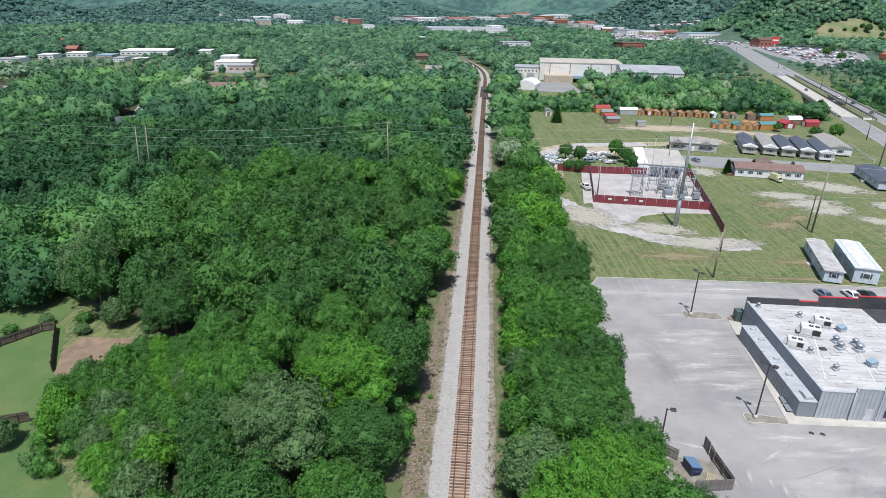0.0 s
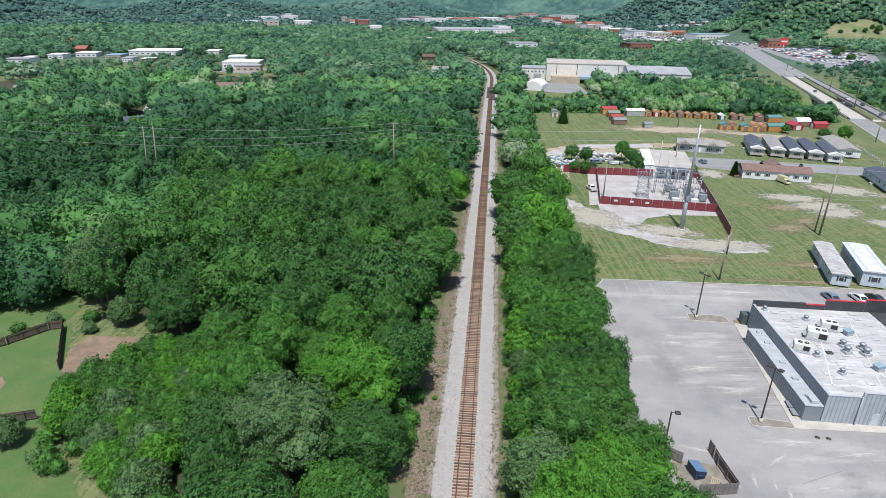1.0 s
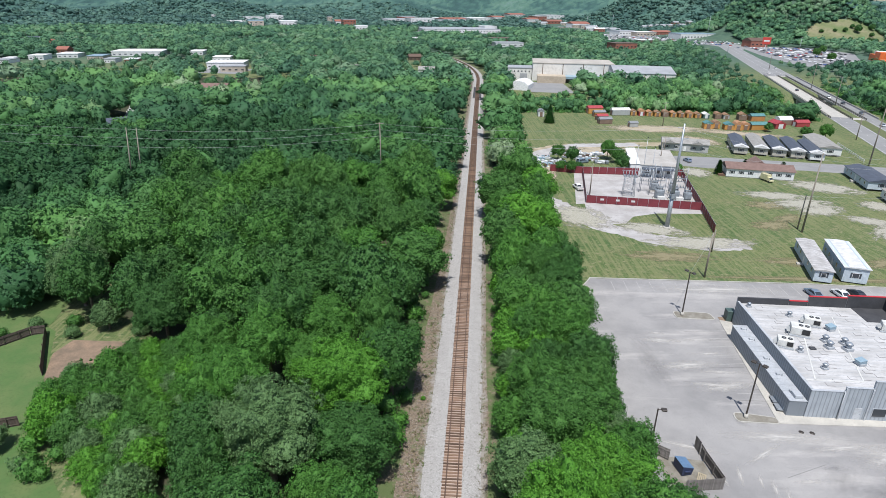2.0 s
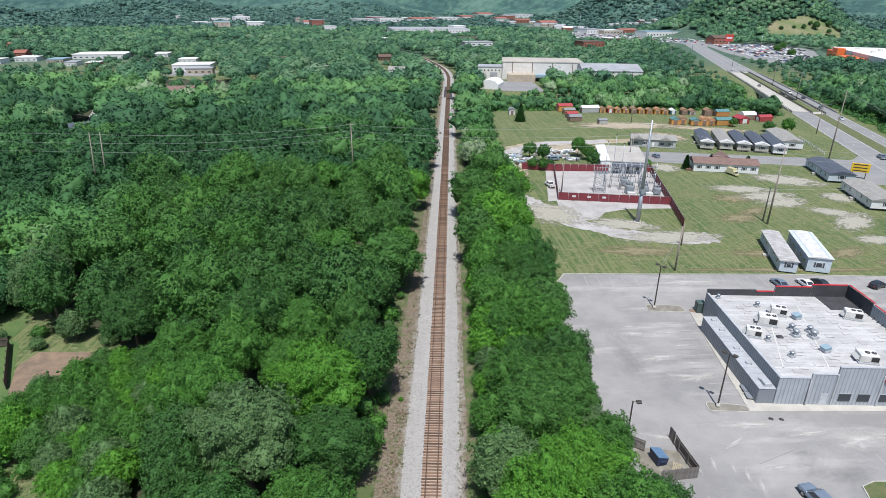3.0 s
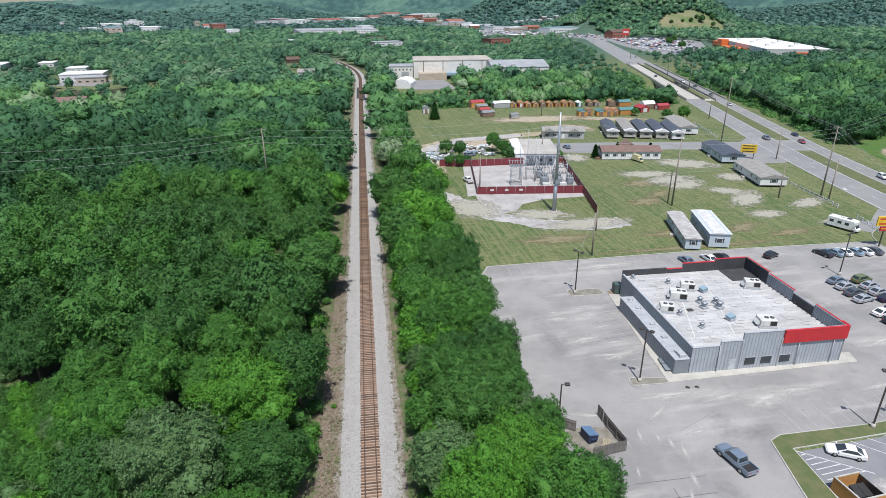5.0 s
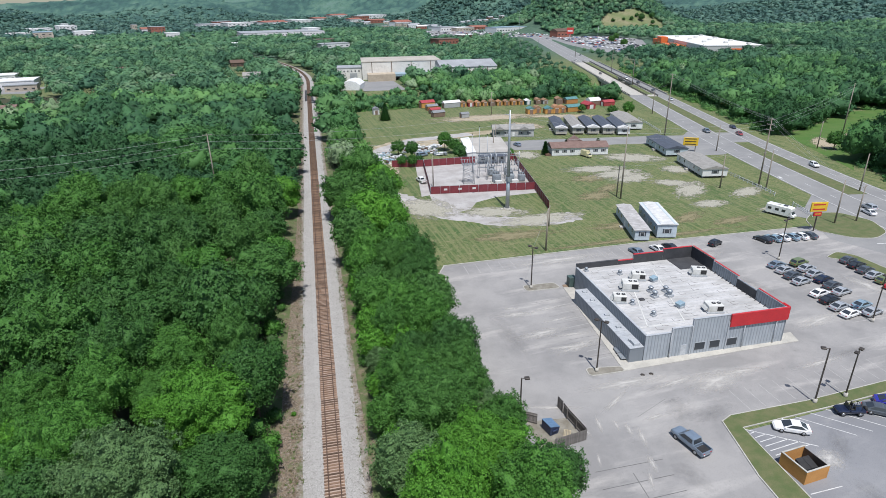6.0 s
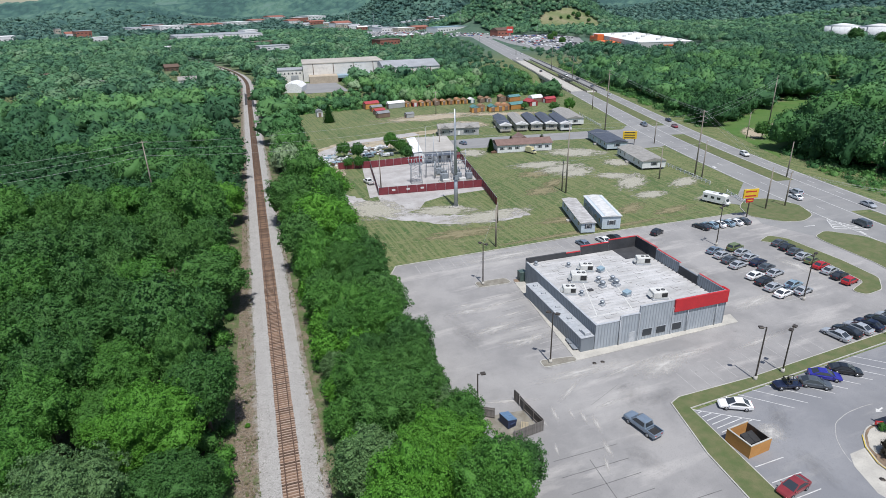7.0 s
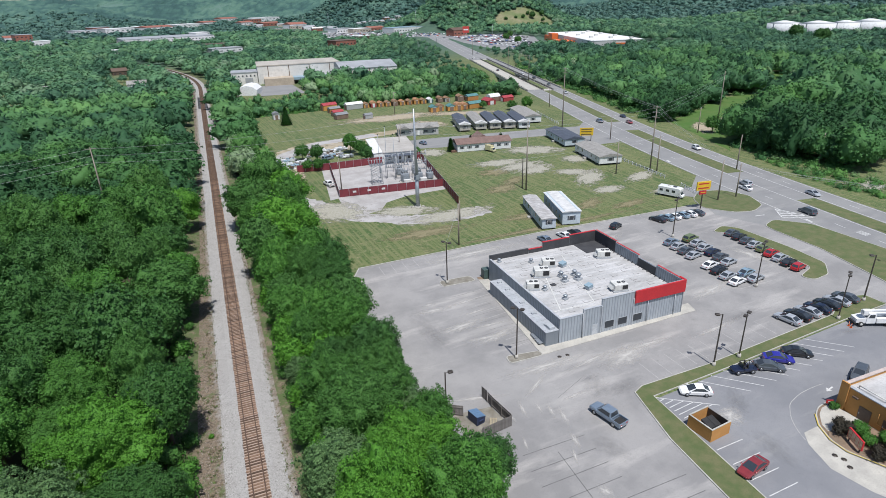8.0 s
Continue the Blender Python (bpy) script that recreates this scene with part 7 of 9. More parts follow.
verge_scrub = lambda x, y: 19.5 < near_line(HIGHWAY, x, y) < 34 and not inside(MEADOW, x, y)
scatter(204, 330, 207, 470, verge_scrub, rnd2, [5], (0.9, 1.8), 0.44, 5000, hook=scrub)
scatter(196, 330, 90, 262, mid_wooded, rnd2, [5], (0.7, 1.2), 0.55, 1500, hook=scrub)
scatter(184, 216, 84, 164, lambda x, y: 25 < near_line(HIGHWAY, x, y) < 44 and not inside(MEADOW, x, y), rnd2, [5], (0.8, 1.5), 0.60, 500, hook=scrub)
woodland("woodland", spots, MID, "dense green broadleaf woodland beyond the lots", 1, WOODS)
spots = []
scatter(-260, 45, 262, 430, mid_wooded, rnd2, [0, 1, 2, 4], (1.1, 1.9), 0.75, 8000, hook=spot)
scatter(20, 480, 332, 470, mid_wooded, rnd2, [0, 1, 2, 3, 4], (0.6, 1.15), 0.60, 8000, hook=spot)
scatter(40, 240, 332, 350, mid_wooded, rnd2, [5], (0.8, 1.3), 0.42, 3000, hook=scrub)
scatter(200, 520, 60, 335, lambda x, y: (x > 262 or y > 262) and mid_wooded(x, y), rnd2, [0, 1, 2, 4], (0.85, 1.4), 0.62, 6000, hook=spot)
woodland("scrub", low, THICKET, "low green scrub along the edge of the woods", 9, WOODS)
woodland("middle_woodland", spots, MID2, "green broadleaf woodland between rail and highway", 3, HAZY_MIDWOODS)
spots = []
scatter(-480, 760, 430, 800, far_wooded, rnd2, [0, 2, 4], (1.1, 1.9), 0.68, 14000, hook=spot)
scatter(480, 860, 200, 432, far_wooded, rnd2, [0, 2, 4], (1.1, 1.8), 0.66, 6000, hook=spot)
scatter(760, 900, 430, 475, far_wooded, rnd2, [0, 2, 4], (0.9, 1.2), 0.62, 700, hook=spot)
woodland("far_woodland", spots, FAR, "distant green woodland canopy", 2, HAZY_FOREST)
spots = []
scatter(-900, 1150, 470, 1420, farther, rnd2, [0, 2, 4], (1.3, 2.1), 0.66, 22000, hook=spot)
scatter(520, 900, 1040, 1400, lambda x, y: land(x, y) > 3 and far_wooded(x, y), rnd2, [0, 2, 4], (0.9, 1.5), 0.52, 7000, hook=spot)
woodland("town_woodland", spots, FARTHER, "distant trees between the buildings of a town", 6, HAZY_FOREST)
spots = []
scatter(-1900, 2300, 900, 2900, hill_wooded, rnd2, [0, 2], (2.2, 3.2), 0.57, 24000, hook=spot)
scatter(450, 1000, 1750, 2150, lambda x, y: land(x, y) > 4 and hill_wooded(x, y), rnd2, [0, 2], (1.6, 2.4), 0.50, 4000, hook=spot)
woodland("hill_trees", spots, TINY, "distant trees on the wooded hills", 7, HAZY_HILLWOODS, 9.0)


def canopy():
    """The unbroken tree tops of the far plain and hills."""
    rg = np.random.default_rng(4)
    radii = [1330.0]
    while radii[-1] < 4600:
        radii.append(radii[-1] + 16 + (radii[-1] - 1330) * 0.012)
    az = np.radians(np.arange(-46, 66, 0.30))
    pts, tone = [], []
    for r in radii:
        for a in az:
            x = (r + rg.uniform(-6, 6)) * math.sin(a + rg.uniform(-0.002, 0.002))
            y = (r + rg.uniform(-6, 6)) * math.cos(a)
            n = noise.noise(Vector((x * 0.004, y * 0.004, 2)))
            open_ = town_clear(x, y) or near_line(HIGHWAY, x, y) < 45 or BARE(x, y)
            pts.append((x, y, land(x, y) + (-3.0 if open_ else rg.uniform(0, 9) + (6 * rg.random() if r > 2500 else 0))))
            tone.append(min(1, max(0, 0.35 + 0.8 * n + rg.uniform(-0.4, 0.4))))
    k = len(az)
    I = np.arange((len(radii) - 1) * (k - 1))
    q = (I // (k - 1)) * k + I % (k - 1)
    quads = np.stack([q, q + 1, q + 1 + k, q + k], 1)
    me = mesh_from("canopy", np.array(pts), quads, np.zeros((0, 3)), np.zeros((0, 3), int), tone, True)
    tagged(part("hill_forest", me, HAZY_HILLWOODS), "distant forest canopy over plain and hills", "forest", kind="stuff")


canopy()


# bushes
BUSHES = [mesh_from("foliage", *crown_arrays(1.0, 1.5, [(14, 0.3, 0.42), (40, 0.1, 0.16)], 1500, 0.09, 200 + i, 0.8, 3)) for i in range(2)]
for x, y, s, lf in [(76.6, 33.7, 1.55, 5), (77.3, 30.6, 1.2, 2), (78.5, 32.4, 1.35, 2), (75.9, 28.4, 1.35, 5), (80.6, 37.3, 0.8, 1), (77.4, 26.6, 1.4, 5), (79.6, 29.6, 1.2, 2), (78.0, 28.2, 1.1, 5)]:
    b = thing("bush", Matrix.Translation((x, y, 0.1)) @ Matrix.Diagonal((s, s, s, 1)), "clipped dark bronze shrub in the mulch bed" if lf == 5 else "loose green shrub in the mulch bed", "bush", "planting bed shrubs")
    part("foliage", BUSHES[lf % 2], LEAF[lf], b)
for x, y, s, lf in [(-1.6, 74.0, 0.45, 3), (-58.0, 71.5, 1.3, 4), (-57.0, 66.5, 1.5, 1), (-66.0, 91.5, 1.5, 4), (-68.0, 95.5, 1.6, 1), (-74.5, 94.6, 1.5, 4), (-79.0, 91.0, 1.4, 1), (-55.5, 73.5, 1.2, 3), (-54.0, 92.5, 1.7, 4), (-6.5, 86.0, 1.2, 3), (-4.2, 96.0, 1.1, 4), (-5.0, 91.0, 1.2, 1)]:
    b = thing("bush", Matrix.Translation((x, y, 0.02)) @ Matrix.Diagonal((s, s, s, 1)), "pale flowering bush at the wood's edge" if lf == 4 else "loose green bush at the wood's edge", "bush", "wild bushes")
    part("foliage", BUSHES[lf % 2], LEAF[lf], b)

SCRUB = [mesh_from("foliage", *crown_arrays(1.0, 1.7, [(12, 0.25, 0.4), (40, 0.1, 0.2)], 500, 0.17, 210 + i, 0.85, 2)) for i in range(2)]
BR = random.Random(17)
edge = []
for k in range(30):
    y = 48 + k * 3.1
    edge.append((rail_x(y) - BR.uniform(7.9, 11.5), y + BR.uniform(-1.2, 1.2), BR.uniform(0.8, 2.1)))
    edge.append((rail_x(y) + BR.uniform(6.4, 7.6), y + 1.5, BR.uniform(0.7, 1.3)))
for k in range(22):
    y = 44 + k * 3.3
    edge.append((27.4 + BR.uniform(-0.6, 0.2), y, BR.uniform(0.9, 1.5)))
for k in range(26):
    edge.append((BR.uniform(-56, -38), BR.uniform(52, 78), BR.uniform(0.9, 1.6)))
for x, y, s in edge:
    lf = BR.choice([0, 1, 1, 2, 2, 3, 4]) if x < -20 else BR.choice([0, 1, 1, 2])
    b = thing("bush", Matrix.Translation((x, y, 0.0)) @ pose(0, 0, 0, 0, 0, BR.uniform(0, 360)) @ Matrix.Diagonal((s, s, s * 1.1, 1)), "loose green undergrowth below the trees", "bush", "undergrowth")
    part("foliage", SCRUB[BR.randrange(2)], LEAF[lf], b)

# trees in the open
for x, y, k, s, lf in [(48.1, 226, 3, 0.75, 1), (52.0, 219, 3, 0.7, 0), (46.0, 209.5, 5, 0.8, 1), (49.5, 207.5, 5, 0.7, 1), (52.5, 210.0, 5, 0.7, 0), (68.3, 228.0, 3, 0.75, 2), (71.0, 222.5, 5, 1.0, 1), (70.0, 212.5, 5, 1.1, 0),
                       (88.5, 208.0, 5, 0.8, 2), (181.0, 268.0, 3, 0.8, 2), (176.0, 275.0, 5, 1.0, 1), (165.0, 288.0, 5, 0.8, 1), (216.0, 176.0, 5, 1.1, 1), (222.0, 172.0, 5, 1.0, 0)]:
    tree(x, y, k, s, lf, False, "small broadleaf tree standing in the open")


def cedar(x, y, h, r):
    t = thing("conifer_tree", flat(x, y), "dark green cone-shaped conifer on the grass", "tree")
    part("trunk", Mesh().tube((0, 0, -0.1), (0, 0, h * 0.5), 0.16, 0.1), BARK, t)
    rg = np.random.default_rng(int(x))
    n = 900
    z = rg.uniform(0.05, 1, n)
    a = rg.uniform(0, 6.283, n)
    rad = r * (1 - z) ** 0.75 * rg.uniform(0.8, 1.1, n)
    p = np.stack([rad * np.cos(a), rad * np.sin(a), 0.3 + z * (h - 0.3)], 1)
    o = np.stack([np.cos(a), np.sin(a), 0.6 + 0 * a], 1) * 0.45 * rg.uniform(0.6, 1.3, (n, 1))
    sd = np.stack([-np.sin(a), np.cos(a), 0 * a], 1) * 0.2
    q = np.stack([p - o * 0.4, p + sd, p + o, p - sd], 1).reshape(-1, 3)
    cone = Mesh().tube((0, 0, 0.3), (0, 0, h * 0.95), r * 0.85, 0.05, 10)
    tri = np.array([[f[0], f[i], f[i + 1]] for f in cone.f for i in range(1, len(f) - 1)])
    part("crown", mesh_from("crown", q, np.arange(4 * n).reshape(-1, 4), np.array(cone.v), tri), LEAF[0], t)


cedar(58.5, 305, 9.0, 3.4)
cedar(104.3, 208, 5.2, 1.4)
cedar(118.0, 216, 3.6, 1.1)
cedar(131.0, 213, 3.4, 1.0)

# ------------------------------------------------------------------ substation
REDFENCE = corrugated("red_slatted_fence", (0.22, 0.035, 0.045), (0.17, 0.03, 0.04), 0.12, "x", 0.7, 0.02)
INSUL = mat("grey_porcelain", (0.36, 0.38, 0.40), (0.28, 0.30, 0.32), 2, 6, 0.3)
TRAFO = mat("substation_grey_enamel", (0.24, 0.27, 0.29), (0.18, 0.20, 0.22), 0.8, 8, 0.5)


def slat_fence(line, h, label):
    f = thing("fence", Matrix(), label, "fence", "substation fences")
    post = Mesh().tube((0, 0, -0.2), (0, 0, h + 0.15), 0.05, None, 6).data("post")
    for p, q in zip(line, line[1:]):
        L = math.dist(p, q)
        n = max(1, round(L / 3.0))
        a = math.degrees(math.atan2(q[1] - p[1], q[0] - p[0]))
        panel = Mesh().box(0.05, -0.02, 0.05, L / n - 0.05, 0.02, h).data("panel")
        for k in range(n):
            m = flat(p[0] + (q[0] - p[0]) * k / n, p[1] + (q[1] - p[1]) * k / n, a, 0.05)
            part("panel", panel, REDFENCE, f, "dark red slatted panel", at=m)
            part("post", post, GALV, f, at=m)
        part("top_rail", Mesh().tube((0, 0, h + 0.04), (L, 0, h + 0.04), 0.03, None, 5), GALV, f, at=flat(p[0], p[1], a, 0.05))
    return f


slat_fence([(46.9, 172.5), (80.5, 166.3)], 2.5, "dark red slatted fence before the substation")
slat_fence([(46.9, 172.6), (53.4, 206.2)], 2.4, "dark red slatted fence beside the substation")
slat_fence([(42.0, 209.4), (53.5, 206.4), (88.9, 203.8)], 2.6, "dark red slatted fence behind the substation")
slat_fence([(88.9, 203.6), (80.6, 166.4), (76.0, 146.7)], 2.6, "dark red slatted fence running past the substation")
for k, x in enumerate((51.4, 56.0, 60.5)):
    n = part("notice_board", Mesh().box(-0.55, -0.05, 0, 0.55, 0.0, 0.6), WHITE_LINE, at=pose(x, 171.6 - (x - 46.9) * 0.185, 1.4, 0, 0, -10))
    tagged(n, "small white notice on the red fence", "notice", "fence notices")


def lattice_tower(x, y, w, h, turn):
    t = thing("lattice_structure", flat(x, y, turn, 0.05), "galvanised lattice steel structure in the substation", "steel structure", "substation structures")
    for sx in (-1, 1):
        for sy in (-1, 1):
            part("leg", Mesh().tube((sx * w, sy * w * 0.7, 0), (sx * w * 0.8, sy * w * 0.6, h), 0.09, 0.08, 5), GALV, t)
    for k in range(int(h / 1.6)):
        z = k * 1.6
        for sy in (-1, 1):
            part("brace", Mesh().tube((-w, sy * w * 0.66, z), (w, sy * w * 0.66, z + 1.6), 0.05, None, 4).tube((w, sy * w * 0.66, z), (-w, sy * w * 0.66, z + 1.6), 0.05, None, 4), GALV, t)
    for sy in (-0.6, 0.0, 0.6):
        part("beam", Mesh().box(-w * 1.15, sy * w - 0.09, h - 0.18, w * 1.15, sy * w + 0.09, h), GALV, t)
    for sx in (-1, -0.3, 0.4, 1):
        part("beam", Mesh().box(sx * w - 0.08, -w * 0.7, h + 0.003, sx * w + 0.08, w * 0.7, h + 0.14), GALV, t)
    for k in range(6):
        part("insulator", Mesh().tube((-w * 1.2 + k * w * 0.48, 0, h), (-w * 1.2 + k * w * 0.48, 0, h + 1.6), 0.13, 0.10, 6), INSUL, t)
    part("bus_bar", Mesh().tube((-w * 1.5, 0.2, h + 1.6), (w * 1.5, 0.2, h + 1.6), 0.06, None, 5), GALV, t)


def transformer(x, y, turn, s=1.0):
    t = thing("transformer", Matrix.Translation((x, y, 0.05)) @ pose(0, 0, 0, 0, 0, turn) @ Matrix.Diagonal((s, s, s, 1)), "grey electrical transformer with porcelain bushings", "transformer", "substation equipment")
    part("tank", Mesh().box(-1.2, -0.8, 0.3, 1.2, 0.8, 2.6, chamfer=0.08), TRAFO, t)
    part("plinth", Mesh().box(-1.6, -1.2, 0, 1.6, 1.2, 0.3), CONCRETE, t)
    for sy in (-1, 1):
        part("radiator", Mesh().box(-0.9, sy * 0.82 if sy > 0 else -1.15, 0.7, 0.9, 1.15 if sy > 0 else -0.82, 2.3), TRAFO, t)
    for k in (-0.7, 0, 0.7):
        part("bushing", Mesh().tube((k, 0, 2.6), (k * 1.25, 0, 4.3), 0.15, 0.06, 8), INSUL, t)
    part("conservator", Mesh().tube((-0.9, 0.5, 3.0), (0.9, 0.5, 3.0), 0.25, None, 10), TRAFO, t)


def switch_rack(x, y, turn, w, h):
    t = thing("switch_rack", flat(x, y, turn, 0.05), "steel bus support with rows of insulators", "steel structure", "substation structures")
    for sx in (-1, 1):
        part("post", Mesh().tube((sx * w, 0, 0), (sx * w, 0, h + 1.5), 0.10, 0.08, 6), GALV, t)
    for z in (h * 0.6, h):
        part("beam", Mesh().box(-w, -0.08, z - 0.1, w, 0.08, z + 0.1), GALV, t)
        for k in range(5):
            x0 = -w * 0.8 + k * w * 0.4
            part("insulator", Mesh().tube((x0, 0, z + 0.1), (x0, 0, z + 1.1), 0.11, 0.09, 6), INSUL, t)


lattice_tower(62.5, 180.5, 1.9, 6.6, -12)
for x, y, s in [(71.5, 177.5, 1.15), (76.0, 176.5, 1.15), (80.0, 176.0, 1.0), (73.0, 186.0, 1.0), (78.5, 184.5, 1.0)]:
    transformer(x, y, -12, s)
for x, y, w, h in [(72.0, 181.0, 2.4, 5.0), (78.0, 180.0, 2.4, 5.0), (74.0, 190.0, 3.0, 6.0), (81.5, 188.5, 2.8, 6.0), (69.0, 184.0, 1.8, 6.5), (77.5, 194.0, 3.0, 5.0), (70.5, 192.0, 2.4, 5.0)]:
    switch_rack(x, y, -12 if w < 2.9 else 75, w, h)
for x, y in ((70.6, 173.4), (76.2, 172.6)):
    c = part("switch_cabinet", Mesh().box(-1.1, -0.6, 0, 1.1, 0.6, 2.0, chamfer=0.05), ACWHITE, at=flat(x, y, -12, 0.05))
    tagged(c, "white steel switch cabinet in the substation", "cabinet", "substation equipment")


# ------------------------------------------------------------------ poles and wires
def mast(x, y, h, material=GALV, r=0.11, label="slender steel lightning mast"):
    m = thing("mast", flat(x, y), label, "mast", "substation masts")
    part("shaft", Mesh().tube((0, 0, -0.1), (0, 0, h), r, r * 0.6, 8), material, m)
    part("head", Mesh().tube((0, 0, h), (0, 0, h + 0.35), 0.22, 0.05, 8), BLACK, m)


for x, y, h in ((65.7, 186.0, 15.3), (67.9, 184.8, 18.0), (70.3, 183.5, 15.3)):
    mast(x, y, h)


def steel_pole(x, y, h):
    p = thing("power_pole", flat(x, y), "tall tapered galvanised steel transmission pole", "power pole", "power poles")
    part("shaft", Mesh().tube((0, 0, 0.4), (0, 0, h * 0.33), 0.62, 0.52, 12).tube((0, 0, h * 0.33), (0, 0, h), 0.5, 0.22, 12), GALV, p)
    part("flange", Mesh().tube((0, 0, h * 0.33 - 0.1), (0, 0, h * 0.33 + 0.1), 0.72, None, 12), GALV, p)
    part("foundation", Mesh().tube((0, 0, -0.3), (0, 0, 0.4), 1.0, None, 16), CONCRETE, p)
    for k, z in enumerate((h - 1.2, h - 4.0, h - 6.8)):
        s = 1 if k % 2 else -1
        part("insulator", Mesh().tube((0.2 * s, 0, z), (1.7 * s, 0, z + 0.25), 0.10, 0.08, 7), INSUL, p)
    for sx, sy in ((-1.6, 0.3), (1.5, -0.4), (0.9, 1.2)):
        part("anchor_block", Mesh().box(sx - 0.4, sy - 0.3, -0.1, sx + 0.4, sy + 0.3, 0.35, chamfer=0.05), CONCRETE, p)
    part("hardware_box", Mesh().box(-0.5, -0.75, 8.6, 0.5, -0.5, 10.0), TRAFO, p)


steel_pole(64.6, 151.1, 29.0)


def utility_pole(x, y, h, arms, turn, lean=(0, 0), label="weathered wooden utility pole"):
    p = thing("utility_pole", pose(x, y, 0, lean[0], lean[1], turn), label, "utility pole", "power poles")
    part("shaft", Mesh().tube((0, 0, -0.3), (0, 0, h), 0.19 + h * 0.004, 0.12, 8), WOODPOLE, p)
    for k in range(arms):
        z = h - 0.5 - k * 1.7
        a = part("crossarm", Mesh().box(-1.4, -0.07, z - 0.07, 1.4, 0.07, z + 0.07), WOODPOLE, p)
        for dx in (-1.25, -0.5, 0.5, 1.25):
            part("insulator", Mesh().tube((dx, 0, z + 0.07), (dx, 0, z + 0.3), 0.06, 0.05, 6), INSUL, a)
    return p


for x, y, h, arms, turn in [(151.4, 146.3, 22.0, 3, 100), (150.7, 142.5, 12.7, 0, 0), (137.7, 148.1, 11.0, 0, 0), (170.5, 222.2, 27.0, 2, 100), (101.2, 148.5, 22.2, 0, 0), (101.5, 151.2, 9.9, 0, 0), (143.5, 111.1, 12.2, 0, 0), (150.5, 110.6, 10.4, 1, 20),
                            (69.8, 134.1, 6.1, 0, 0), (61.7, 119.2, 11.0, 0, 0), (171.4, 189.9, 10.5, 0, 0), (238.5, 192.0, 23.0, 0, 0)]:
    utility_pole(x, y, h, arms, turn)
for x, y, h, arms, turn in [(211.5, 179.5, 11.0, 1, 30), (197.4, 270.1, 14.0, 1, 100), (49.6, 179.1, 10.9, 0, 0), (92.2, 231.7, 9.0, 1, 0), (86.0, 218.0, 10.0, 0, 0),
                            (205.0, 121.0, 11.0, 0, 0), (176.0, 131.0, 12.0, 0, 0), (116.5, 300.0, 12.0, 1, 0), (252.0, 372.0, 18.0, 1, 100), (286.0, 455.0, 18.0, 1, 100), (330.0, 600.0, 18.0, 1, 100), (158.0, 70.0, 12.0, 0, 0)]:
    utility_pole(x, y, h, arms, turn)
utility_pole(-18.6, 188.0, 21.5, 1, 10, label="tall grey wooden transmission pole above the trees")
for dx in (0, 3.2):
    utility_pole(-99.0 + dx, 182.0, 20.0, 0, 10, (0, 4), label="tall grey wooden transmission pole above the trees")


def wires(points, sag, label, r=0.02):
    w = thing("power_line", Matrix(), label, "power line", "overhead wires")
    for p, q in zip(points, points[1:]):
        p, q = Vector(p), Vector(q)
        run = [p.lerp(q, k / 12) - Vector((0, 0, sag * 4 * (k / 12) * (1 - k / 12))) for k in range(13)]
        side = (q - p).cross(Vector((0, 0, 1))).normalized() * r
        up = Vector((0, 0, r))
        part("span", Mesh().loft([[tuple(c + side), tuple(c + up), tuple(c - side), tuple(c - up)] for c in run]), WIRE, w)


for k, dz in enumerate((0, -2.8, -5.6)):
    wires([(-260, 215, 21 + dz), (-97, 182, 19.5 + dz), (-18.6, 188, 21 + dz * 0.7), (64.6, 151.1, 28 + dz)], 1.6, "thin grey overhead transmission wires")
    wires([(64.6, 151.1, 28 + dz), (101.2, 148.5, 21.8 + dz * 0.5), (151.4, 146.3, 21.3 + dz * 0.5), (238.5, 192, 22 + dz * 0.4)], 1.0, "thin grey overhead transmission wires")
for dx in (-1.2, 0.5, 1.2):
    wires([(170.5 + dx, 222.2, 26.5), (151.4 + dx, 146.3, 21.5), (143.5 + dx, 111.1, 12), (158 + dx, 70, 12), (150 + dx, 20, 12)], 1.0, "thin grey overhead wires along the highway")
    wires([(330 + dx, 600, 17.5), (286 + dx, 455, 17.5), (252 + dx, 372, 17.5), (197.4 + dx, 270, 14), (170.5 + dx, 222.2, 24)], 1.0, "thin grey overhead wires along the highway")
wires([(101.5, 151.2, 9.6), (137.7, 148.1, 10.8), (150.7, 142.5, 12.4)], 0.5, "thin overhead service wire")
wires([(69.8, 134.1, 5.9), (61.7, 119.2, 10.8), (49.6, 101.4, 9.6)], 0.4, "thin overhead service wire")

# ------------------------------------------------------------------ mobile homes and the yard
SIDING = {n: corrugated(n + "_lap_siding", c, tuple(v * 0.9 for v in c), 0.22, "z", 0.65, 0.012) for n, c in
          [("white", (0.72, 0.73, 0.72)), ("grey", (0.44, 0.44, 0.43)), ("tan", (0.46, 0.43, 0.38)), ("blue", (0.50, 0.57, 0.62))]}
SHINGLE = {n: mat(n + "_shingle", c, tuple(v * 0.75 for v in c), 0.7, 14, 0.9, bump=0.4) for n, c in
           [("slate", (0.075, 0.09, 0.12)), ("grey", (0.30, 0.29, 0.27)), ("brown", (0.20, 0.13, 0.11)), ("pale", (0.60, 0.60, 0.59))]}
WHITE_TRIM = mat("white_trim_paint", (0.76, 0.76, 0.75), None, 1, 8, 0.6)
SHUTTER = mat("dark_shutter", (0.06, 0.07, 0.085), None, 1, 8, 0.7)


def gable_roof(W, L, z, rise, over, t=0.12):
    """A low gable roof with its ridge along y."""
    w, l = W / 2 + over, L / 2 + over
    ring = lambda y: [(-w, y, z - 0.04), (0, y, z + rise), (w, y, z - 0.04), (w, y, z - 0.04 - t), (-w, y, z - 0.04 - t)]
    return Mesh().loft([ring(l), ring(-l)])


